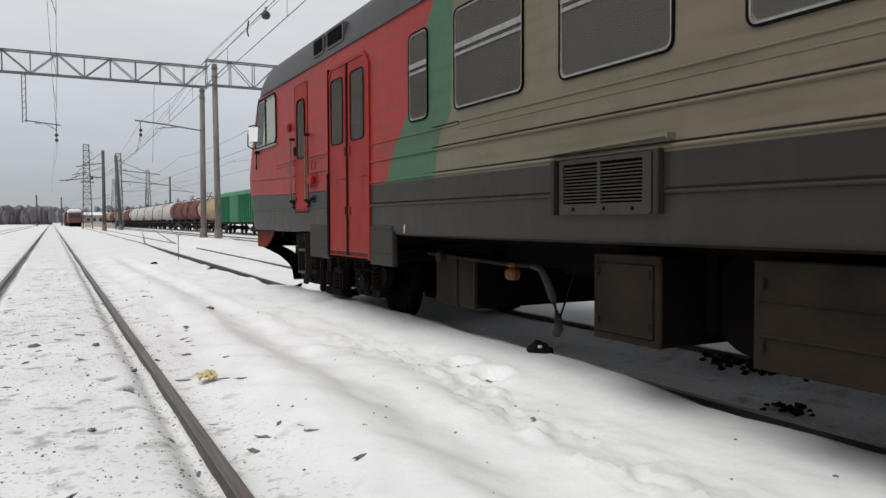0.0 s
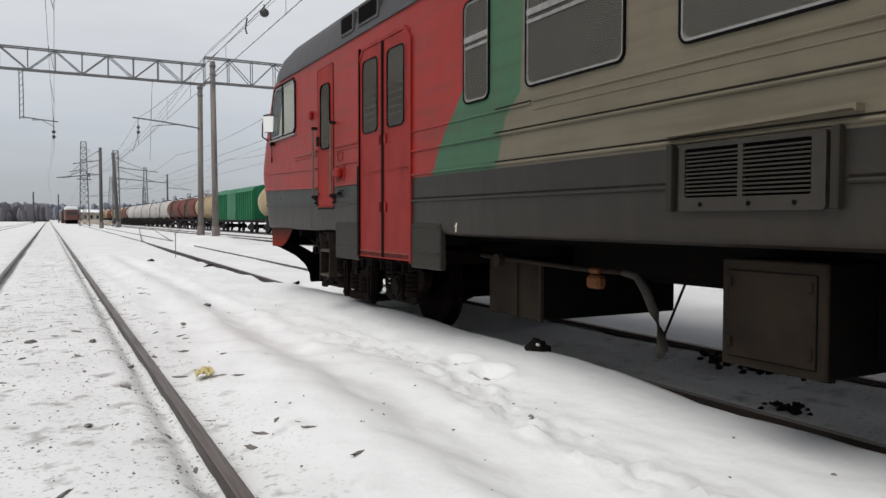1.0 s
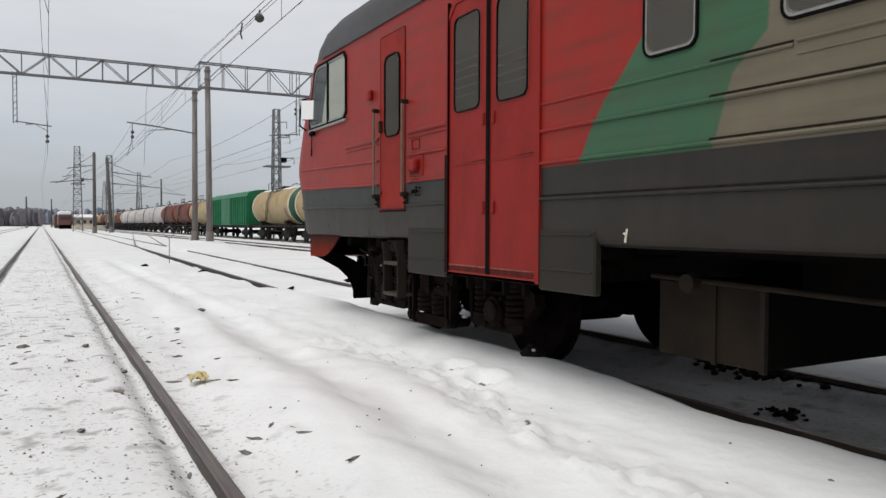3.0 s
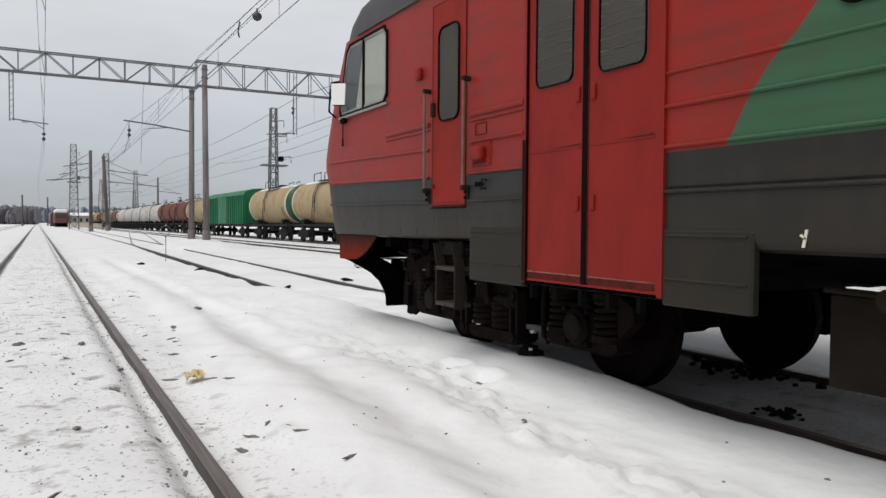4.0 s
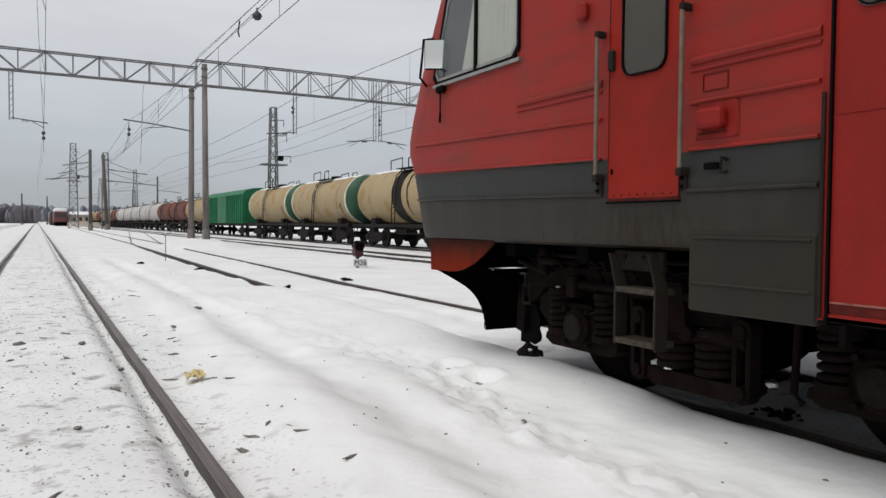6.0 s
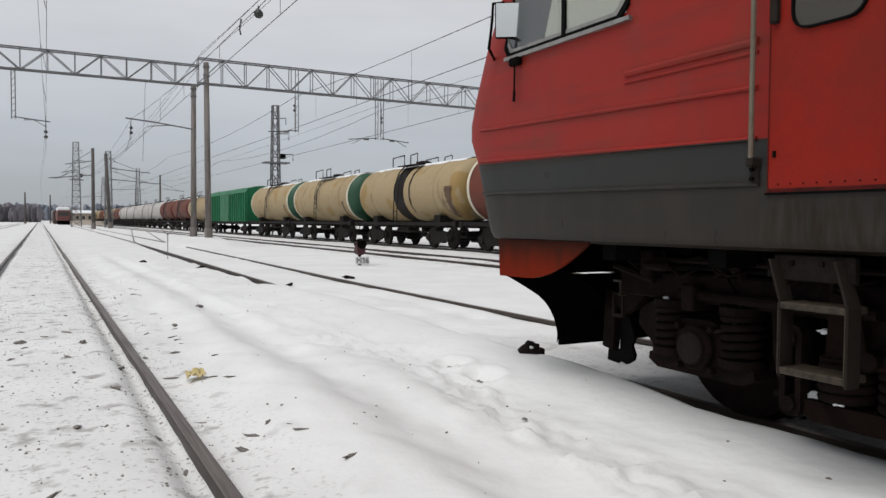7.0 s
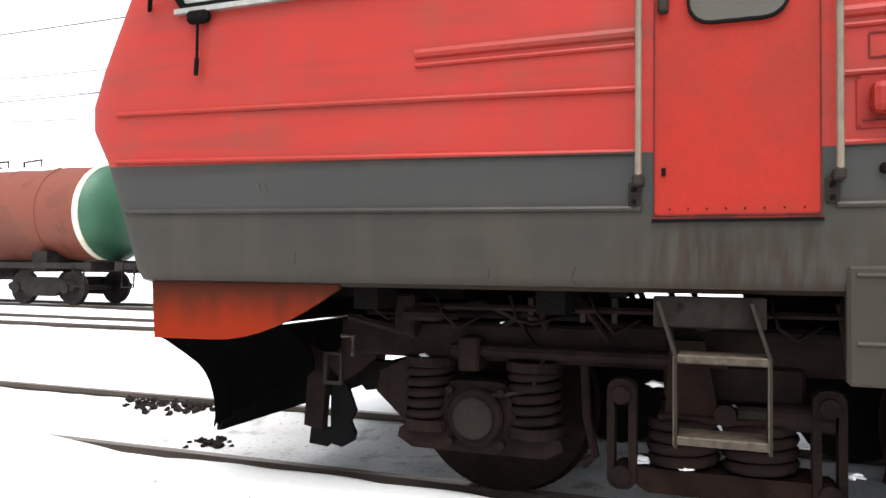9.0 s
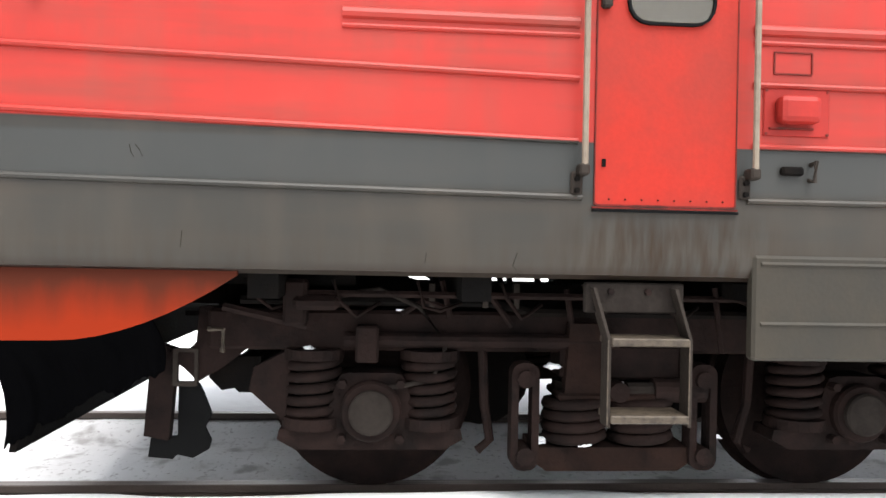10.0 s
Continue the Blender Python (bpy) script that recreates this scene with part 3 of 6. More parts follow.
def crest(y):
    """The height of the bank along that edge."""
    return float(np.interp(y, [0.0, 2.0, 3.4, 4.2, 5.4, 7.0, 8.5, 9.5, 12.5, 14.5], [0.0, -0.004, 0.010, 0.072, 0.078, 0.085, 0.11, 0.13, 0.09, -0.06])) + 0.012 * noise.noise((y * 2.1, 0.7, 5.0))


def straight(y):
    """The siding drifts a little away from the running track."""
    return 0.0 if y < 14 else 0.022 * (y - 14) if y < 45 else 0.68 + 0.012 * (y - 45)


def snow_height(x, y):
    far = smooth(60, 200, math.hypot(x, y))
    z = -0.085 + 0.03 * noise.noise((x * 0.35, y * 0.22, 0)) + 0.016 * noise.noise((x * 1.7, y * 1.3, 4.0))
    # packed snow in and beside the camera's track
    t = abs(x + 0.09)
    z += 0.035 * (1 - smooth(0.55, 0.72, t))
    z -= 0.055 * (1 - smooth(0.0, 0.12, abs(t - 0.74))) 
    z += 0.007 * noise.noise((x * 6, y * 5, 2.0)) * (1 - far)
    near = 1 - smooth(20, 34, y)
    # the bank between the tracks, with two soft ruts and a trodden trail
    bank = smooth(0.85, 1.25, x) * (1 - smooth(0.0, 0.20, x - bed_edge(y)))
    z += near * bank * (0.072 + 0.042 * math.sin((x - 1.42) * 7.2 + 0.5 * math.sin(y * 0.35)) * (1 - smooth(2.1, 2.5, x)) + 0.05 * noise.noise((x * 1.2, y * 0.5, 7.0)) + 0.022 * noise.noise((x * 4.2, y * 2.6, 3.0)) + 0.009 * noise.noise((x * 9.0, y * 6.5, 8.0)))
    # the bank rises to a crest along its edge
    if -3 < y < 15 and 2.7 < x < 4.1:
        w = smooth(2.8, 3.5, x) * (1 - smooth(0.0, 0.16, x - bed_edge(y))) * smooth(-3, 0, y)
        z += w * (crest(y) - z) * 0.92
    path_x = 2.45 + 0.32 * smooth(3.2, 5.6, y) - 0.25 * smooth(6.2, 8.0, y)
    trail = max(0.0, 1 - ((x - path_x) / 0.33) ** 2) * (1 - smooth(6.2, 8.5, y))
    if trail > 0 and y > -2:
        z += trail * (-0.03 + 0.07 * abs(noise.noise((x * 7.0, y * 4.6, 1.0))) + 0.035 * noise.noise((x * 13, y * 9, 1.0)) + 0.03 * noise.noise((x * 24, y * 17, 6.0)))
    # the shallow bed under the train
    bed = smooth(0.0, 0.13, x - bed_edge(y)) * (1 - smooth(5.1, 5.45, x)) * (1 - smooth(12, 16, y))
    z -= bed * (0.075 - 0.035 * smooth(5.0, 7.0, y) + 0.03 * noise.noise((x * 3, y * 2.4, 9.0)))
    z -= 0.012 * (1 - smooth(0.05, 0.13, abs(x - 5.55))) * (1 - smooth(40, 70, y))
    z -= 0.13 * (1 - smooth(0.05, 0.22, abs(x - 3.955 - straight(y)))) * smooth(14.2, 16.5, y) * (1 - smooth(28, 45, y))
    # drift heaped round the feet of the twin masts
    d = math.hypot(x - 7.3, (y - 39.7) * 0.55)
    if d < 2.4:
        z += 0.42 * (1 - smooth(0.5, 2.4, d))
    # two boot holes and the dints round them
    for px, py, r in ((2.98, 5.37, 0.12), (2.97, 4.85, 0.12)):
        d = math.hypot(x - px, (y - py) * 0.6) / r
        if d < 2:
            z -= 0.075 * (1 - smooth(0.45, 1.0, d)) - 0.03 * math.exp(-((d - 1.25) * 3) ** 2)
    return z * (1 - far) - 0.12 * far


def build_ground():
    xs = [-3000, -1200, -500, -200, -90, -50, -30, -20, -13, -9, -7, -5, -4, -3.2, -2.6] + [-2.1 + 0.09 * i for i in range(14)] + [-0.84 + 0.045 * i for i in range(162)]
    xs += [6.45 + 0.25 * i for i in range(64)] + [22.5, 24, 26, 30, 36, 45, 60, 90, 160, 400, 1000, 3000]
    ys = [-2000, -500, -150, -60, -30, -15, -8, -5, -3] + [-1.5 + 0.15 * i for i in range(18)] + [1.2 + 0.06 * i for i in range(150)] + [10.2 + 0.2 * i for i in range(100)]
    ys += [30.2 + 1.0 * i for i in range(40)] + [72, 80, 90, 105, 125, 150, 190, 240, 320, 450, 700, 1100, 1800, 4000]
    verts = [(x, y, snow_height(x, y)) for y in ys for x in xs]
    nx = len(xs)
    faces = [(j * nx + i, j * nx + i + 1, (j + 1) * nx + i + 1, (j + 1) * nx + i) for j in range(len(ys) - 1) for i in range(nx - 1)]
    me = bpy.data.meshes.new("ground")
    me.from_pydata(verts, [], faces)
    me.polygons.foreach_set("use_smooth", [True] * len(me.polygons))
    me.materials.append(M_SNOW)
    tagged(new("ground", me), "trodden snow with soot and footprints between railway tracks", "snow", kind="structure")


build_ground()

RAIL_PROFILE = [(-0.037, -0.004), (-0.033, 0.0), (0.033, 0.0), (0.037, -0.004), (0.036, -0.036), (0.011, -0.048), (0.009, -0.14), (0.07, -0.168), (0.07, -0.18), (-0.07, -0.18), (-0.07, -0.168), (-0.009, -0.14), (-0.011, -0.048), (-0.036, -0.036)]


def rail(name, x, z, ys, shift=lambda y: 0.0, label="", category="rail"):
    bm = bmesh.new()
    sweep_y(bm, [(x + a, z + b) for a, b in RAIL_PROFILE], ys, shift)
    ob = part(name, bm, (M_RAIL, M_RAILTOP))
    for p in ob.data.polygons:
        if abs(p.normal.z) > 0.9 and p.center.z > z - 0.01:
            p.material_index = 1
    return tagged(ob, label, category, "rails", "structure")


YS = [-40, -10] + [2.0 * i for i in range(0, 40)] + [80 + 20 * i for i in range(0, 20)]


def turnout(y):
    """The leg that swings off to the freight train's track."""
    return straight(y) if y < 36 else 0.48 + 0.0035 * (y - 36) ** 2 if y < 50 else 1.17 + 0.098 * (y - 50)


for side in (-0.80, 0.80):
    rail("rail", -0.09 + side, 0.0, YS, label="weathered steel rail half buried in sooty snow")
    rail("rail", 4.755 + side, -0.045, [y for y in YS if y < 300], straight, label="rusty siding rail half buried in snow")
    rail("rail", 4.755 + side, -0.050, [y for y in YS if 36 <= y < 140], turnout, label="rusty rail curving off through a turnout")
    rail("rail", 11.9 + side, -0.005, YS, label="rusty rail of an empty snowed-in siding")
    rail("rail", 16.9 + side, 0.0, YS, label="rail under the row of tank wagons")
    rail("rail", -5.6 + side, -0.05, YS, label="distant rail half buried in snow")


# ---- masts, gantry and wires ----
def lattice_bar(bm, a, b, r):
    tube(bm, [a, b], r, 4, False)


def gantry_beam(name, x0, x1, y, z0, z1, n, label):
    """A trussed portal beam: four chords with zigzag bracing, each face its own part."""
    e = new(name)
    w = 0.21
    chords = bmesh.new()
    for yy in (y - w, y + w):
        for zz in (z0, z1):
            box(chords, x0, x1, yy - 0.034, yy + 0.034, zz - 0.03, zz + 0.03)
    part("chords", chords, M_LATTICE, e)
    web = bmesh.new()
    step = (x1 - x0) / n
    for i in range(n):
        a, c = x0 + i * step, x0 + (i + 1) * step
        for yy in (y - w, y + w):
            lattice_bar(web, (a, yy, z0), (a, yy, z1), 0.023)
            lattice_bar(web, (a, yy, z1 if i % 2 else z0), (c, yy, z0 if i % 2 else z1), 0.023)
        lattice_bar(web, (a, y - w, z0), (c, y + w, z0), 0.022)
        lattice_bar(web, (a, y - w, z1), (a, y + w, z1), 0.022)
    part("bracing", web, M_LATTICE, e)
    return tagged(e, label, "gantry")


def round_pole(name, x, y, h, r0, r1, mat, label, lean=0.0, category="pole"):
    e = new(name)
    part("shaft", tube(bmesh.new(), [(x, y, -0.3), (x + lean * 0.5, y, h * 0.5), (x + lean, y, h)], [r0, (r0 + r1) / 2, r1], 14), mat, e, smooth=True)
    for zz in (h * 0.93, h * 0.975):
        part("clamp", tube(bmesh.new(), [(x + lean * 0.95, y, zz - 0.04), (x + lean * 0.95, y, zz + 0.04)], r1 + 0.035, 12), M_LATTICE, e)
    part("footing", tube(bmesh.new(), [(x, y, -0.3), (x, y, 0.85)], [r0 + 0.05, r0 + 0.03], 14), M_CONCRETE, e)
    return tagged(e, label, category)


round_pole("concrete_mast", 7.10, 40.7, 8.25, 0.16, 0.125, M_CONCRETE, "tall tapered concrete catenary mast with pale footing", 0.04)
round_pole("concrete_mast", 7.49, 38.75, 9.1, 0.165, 0.13, M_CONCRETE, "tall tapered concrete mast carrying the gantry", -0.08)
far_mast = round_pole("concrete_mast", 26.8, 38.7, 9.77, 0.17, 0.13, M_CONCRETE, "concrete mast at the far end of the gantry", 0.0)
round_pole("concrete_mast", -14.5, 40.7, 8.3, 0.16, 0.125, M_CONCRETE, "concrete catenary mast beyond the outer track", 0.0)
gantry_beam("gantry_beam", -14.7, 7.4, 40.7, 8.25, 9.27, 19, "grey steel lattice gantry beam across the tracks")
gantry_beam("gantry_beam", 7.0, 26.95, 38.7, 8.02, 9.24, 17, "grey steel lattice gantry beam on concrete masts")


def hanger(x, y, top, bottom, arm, name="catenary_hanger"):
    """A drop post with a registration arm below the gantry."""
    e = new(name)
    bm = bmesh.new()
    for dx in (-0.08, 0.08):
        lattice_bar(bm, (x + dx, y, bottom), (x + dx, y, top), 0.023)
    for i in range(8):
        za = bottom + (top - bottom) * i / 8
        lattice_bar(bm, (x - 0.08, y, za), (x + 0.08, y, za + (top - bottom) / 16), 0.013)
    part("drop_post", bm, M_LATTICE, e)
    bm = bmesh.new()
    tube(bm, [(x, y, bottom + 0.1), (x + arm, y, bottom - 0.05)], 0.026, 6)
    tube(bm, [(x + arm * 0.55, y, bottom), (x + arm * 0.9, y, bottom - 0.30)], 0.016, 6)
    part("arm", bm, M_WIRE, e)
    ins = bmesh.new()
    for k in range(4):
        xx = x + arm * (0.3 + 0.05 * k)
        tube(ins, [(xx - 0.02, y, bottom), (xx + 0.02, y, bottom)], 0.055, 8)
    part("insulator", ins, M_DARKPOLE, e)
    return tagged(e, "steel drop post with registration arm under the gantry", "catenary", "catenary hangers")


hanger(-1.03, 40.49, 8.3, 5.9, 1.52)
hanger(12.0, 38.49, 9.17, 5.87, -1.52)
hanger(16.57, 38.49, 9.17, 5.74, -1.65)
hanger(16.9, 38.49, 9.17, 5.74, 1.65)
# bracket on the twin masts
e = new("mast_bracket")
part("arm", tube(bmesh.new(), [(7.1, 40.6, 5.94), (5.28, 40.6, 6.17), (3.83, 40.6, 6.30)], 0.04, 6), M_LATTICE, e)
part("strut", tube(bmesh.new(), [(5.94, 40.6, 6.07), (5.0, 40.6, 5.97), (4.69, 40.6, 5.84), (4.62, 40.6, 4.16)], [0.026, 0.022, 0.012, 0.009], 6), M_LATTICE, e)
part("dropper", tube(bmesh.new(), [(4.72, 40.6, 6.2), (4.75, 40.6, 7.79), (4.82, 40.6, 8.25)], 0.009, 6), M_WIRE, e)
part("stay", tube(bmesh.new(), [(4.09, 40.6, 6.27), (4.03, 40.6, 5.28), (3.83, 40.6, 4.62)], 0.013, 6), M_WIRE, e)
tagged(e, "thin steel bracket arm holding catenary wires", "bracket")


def wire(name, pts, r, label, sag=0.0):
    """A sagging wire through its supports."""
    path = []
    for a, b in zip(pts, pts[1:]):
        a, b = Vector(a), Vector(b)
        for k in range(8):
            t = k / 8
            path.append(a.lerp(b, t) - Vector((0, 0, sag * 4 * t * (1 - t))))
    path.append(Vector(pts[-1]))
    return tagged(part(name, tube(bmesh.new(), path, r, 5, False), M_WIRE), label, "wire", "overhead wires")


for x, z, sg in ((7.43, 9.37, 0.33), (7.2, 9.57, 0.4), (6.86, 9.1, 0.26)):
    wire("feeder_wire", [(x, -16.5, z), (x, 38.9, z), (x - 0.33, 78, 7.65), (x - 0.66, 119, 7.65)], 0.0095, "dark feeder wire slung along the mast tops", sg)


def catenary(x, y0, contact, messenger, sag, near_shift, r):
    """A contact wire hung by droppers from a sagging messenger wire over one track."""
    cat = new("catenary")
    for name, zz, sg, shift in (("contact_wire", contact, 0.0, 0.33), ("messenger_wire", messenger, sag, near_shift)):
        w = wire(name, [(x - shift, -13, zz), (x, y0, zz), (x - 0.26, 80, zz), (x, 125, zz), (x, 200, zz)], r, "", sg)
        w.parent = cat
        for key in ("label", "category", "group"):
            if key in w:
                del w[key]
    for k in range(9):
        yy = -8 + 5.4 * k
        t = (yy + 13) / (y0 + 13)
        if 0 < t < 0.97:
            f = (t * 8) % 1
            k0 = int(t * 8)
            low = messenger - 4 * sag * ((1 - f) * k0 / 8 * (1 - k0 / 8) + f * (k0 + 1) / 8 * (1 - (k0 + 1) / 8))
            part("dropper", tube(bmesh.new(), [(x - 0.33 * (1 - t), yy, contact), (x - near_shift * (1 - t), yy, low)], 0.005, 4), M_WIRE, cat)
    for k in (0, 1):
        zz = messenger - 0.36 - 0.24 * k
        part("insulator", tube(bmesh.new(), [(x, y0, zz), (x, y0, zz - 0.09), (x, y0, zz - 0.18)], [0.03, 0.10, 0.03], 8), M_WIRE, cat)
    part("drop_rod", tube(bmesh.new(), [(x, y0, messenger + 0.07), (x, y0, contact)], 0.009, 5), M_WIRE, cat)
    tagged(cat, "overhead line of contact and messenger wire over a track", "catenary", "overhead wires")


catenary(0.30, 40.7, 4.52, 5.84, 0.8, 0.60, 0.0048)
catenary(4.09, 40.6, 4.95, 6.27, 0.8, 0.33, 0.008)
catenary(11.95, 38.7, 6.12, 7.75, 0.5, 0.33, 0.013)
catenary(16.95, 38.7, 6.15, 7.45, 0.65, 0.33, 0.013)
wire("feeder_wire", [(16.9, -13, 7.5), (16.9, 38.7, 7.75), (16.9, 120, 7.6)], 0.008, "thin dark feeder wire above the freight track", 0.2)
wire("stay_wire", [(26.8, 38.7, 9.7), (29.0, 13.2, 9.9), (29.7, -13, 9.9)], 0.017, "dark wire leading off the far mast", 0.33)
wire("stay_wire", [(27.2, 38.7, 8.5), (29.0, 13.2, 8.7), (29.7, -13, 8.7)], 0.017, "dark wire leading off the far mast", 0.33)

# dark weight on the feeder wire
e = new("wire_damper")
bm = bmesh.new()
bmesh.ops.create_uvsphere(bm, u_segments=14, v_segments=9, radius=0.18)
for v in bm.verts:
    v.co = Vector((7.43 + v.co.x, 28.65 + v.co.y, 9.07 + v.co.z * 0.9))
part("ball", bm, M_WIRE, e, smooth=True)
part("clamp", tube(bmesh.new(), [(7.43, 28.65, 9.17), (7.43, 28.65, 9.38)], 0.04, 8), M_LATTICE, e)
part("link", tube(bmesh.new(), [(7.26, 30.7, 9.34), (7.19, 30.7, 8.91), (7.26, 30.76, 8.71)], 0.033, 6), M_WIRE, e)
tagged(e, "dark ball weight hung on a feeder wire", "wire weight")

# arms on the far-end mast
for path in ([(26.8, 9.63), (26.8, 11.2), (28.1, 11.35), (28.1, 10.7), (26.8, 10.2)], [(26.8, 9.57), (28.4, 9.5), (28.4, 9.04), (26.8, 8.97)], [(26.8, 7.4), (28.25, 7.2), (28.25, 6.86)], [(26.7, 7.8), (26.1, 8.3)]):
    part("insulator_arm", tube(bmesh.new(), [(x, 38.7, z) for x, z in path], 0.04, 6), M_LATTICE, far_mast)


def lattice_mast(x, y, h, w0, w1, label, lamp=False):
    e = new("lattice_mast")
    cs = [(-1, -1), (1, -1), (1, 1), (-1, 1)]
    for a, b in cs:
        part("leg", tube(bmesh.new(), [(x + a * w0, y + b * w0, -0.3), (x + a * w1, y + b * w1, h)], 0.07, 4), M_LATTICE, e)
    web = bmesh.new()
    n = int(h / 1.1)
    for i in range(n):
        za, zb = h * i / n, h * (i + 1) / n
        wa, wb = w0 + (w1 - w0) * i / n, w0 + (w1 - w0) * (i + 1) / n
        for (a, b), (c, d) in zip(cs, cs[1:] + cs[:1]):
            tube(web, [(x + a * wa, y + b * wa, za), (x + c * wb, y + d * wb, zb)], 0.04, 4, False)
            tube(web, [(x + a * wb, y + b * wb, zb), (x + c * wb, y + d * wb, zb)], 0.03, 4, False)
    part("bracing", web, M_LATTICE, e)
    for zz, ln in ((h * 0.62, 1.7), (h * 0.78, 1.3), (h * 0.9, 1.0)):
        part("arm", tube(bmesh.new(), [(x, y, zz), (x + ln, y, zz + 0.1), (x + ln, y, zz - 0.5)], 0.05, 5), M_LATTICE, e)
    if lamp:
        part("floodlight", B(x + w1 + 0.1, x + w1 + 0.6, y - 0.6, y - 0.2, h * 0.585, h * 0.625, bevel=0.08), M_BLACK, e)
        part("platform", B(x - 1.1, x + 1.2, y - 0.7, y + 0.7, h * 0.55, h * 0.56), M_LATTICE, e)
    return tagged(e, label, "mast", "lattice masts")


lattice_mast(19.5, 69.2, 12.0, 0.43, 0.25, "grey lattice catenary mast with side arms and floodlight", True)
lattice_mast(5.9, 152, 15.4, 0.8, 0.45, "distant grey lattice mast beside the track", True)
lattice_mast(10.4, 140, 13.0, 0.6, 0.4, "distant grey lattice mast beside dark poles")
lattice_mast(27.0, 250, 17.5, 0.9, 0.4, "far lattice mast behind the tank wagons")
lattice_mast(33.0, 310, 14.0, 0.9, 0.4, "far lattice mast behind the tank wagons")
lattice_mast(20.5, 300, 17.0, 1.2, 0.3, "far lattice mast behind the tank wagons")
round_pole("catenary_pole", 6.7, 117, 11.4, 0.26, 0.2, M_DARKPOLE, "dark weathered concrete catenary pole")
round_pole("catenary_pole", 9.7, 128, 11.6, 0.3, 0.24, M_DARKPOLE, "leaning dark catenary pole with cross arm", -0.55)
round_pole("catenary_pole", -4.4, 290, 10.5, 0.3, 0.24, M_DARKPOLE, "far dark catenary pole in the haze")
round_pole("catenary_pole", 3.6, 330, 11, 0.3, 0.24, M_DARKPOLE, "far dark catenary pole in the haze")
round_pole("catenary_pole", 27.5, 205, 13, 0.28, 0.2, M_DARKPOLE, "far dark pole behind the tank wagons")
bm = bmesh.new()
for y, x, z, ln in ((117, 6.7, 7.6, -5.6), (117, 6.7, 9.6, -3.5), (128, 9.2, 9.4, 6.5), (128, 9.2, 7.7, 7.8), (152, 5.9, 9.3, -3.6), (152, 5.9, 10.4, -2.4), (250, 27, 11, -10), (205, 27.5, 9.5, 6), (300, 20.5, 10, -9)):
    tube(bm, [(x, y, z), (x + ln, y, z - 0.6)], 0.07, 5)
    tube(bm, [(x, y, z + 1.5), (x + ln * 0.8, y, z - 0.5)], 0.04, 5)
tagged(part("catenary_brackets", bm, M_LATTICE), "slanting catenary brackets on the distant masts", "catenary", kind="stuff")


# ---- wagons ----
def wheelset(bm, x, y, z, r, half=0.80):
    for sx in (-1, 1):
        tube(bm, [(x + sx * (half - 0.06), y, z), (x + sx * (half - 0.045), y, z), (x + sx * (half - 0.04), y, z), (x + sx * (half + 0.07), y, z)], [r + 0.028, r + 0.028, r, r - 0.004], 22)
    tube(bm, [(x - half, y, z), (x + half, y, z)], 0.08, 10)
    return bm


def freight_bogie(parent, y):
    frame_ob = part("bogie", B(-1.0, 1.0, y - 0.2, y + 0.2, 0.45, 0.75), M_WAGONIRON, parent)
    for sx in (-1, 1):
        side = bmesh.new()
        xx = sx * 1.02
        poly = [(y - 1.25, 0.56), (y - 1.05, 0.66), (y - 0.45, 0.78), (y + 0.45, 0.78), (y + 1.05, 0.66), (y + 1.25, 0.56), (y + 1.2, 0.40), (y + 0.75, 0.42), (y + 0.5, 0.24), (y - 0.5, 0.24), (y - 0.75, 0.42), (y - 1.2, 0.40)]
        prism_x(side, poly, xx - 0.07, xx + 0.07)
        for yy in (y - 0.92, y + 0.92):
            tube(side, [(xx - 0.12, yy, 0.475), (xx + 0.14, yy, 0.475)], 0.16, 12)
        for yy in (y - 0.2, y, y + 0.2):
            tube(side, [(xx, yy, 0.27), (xx, yy, 0.58)], 0.08, 8)
        part("side_frame", side, M_WAGONIRON, frame_ob)
    for yy in (y - 0.92, y + 0.92):
        part("wheelset", wheelset(bmesh.new(), 0, yy, 0.475, 0.475), M_WAGONIRON, frame_ob, smooth=False)


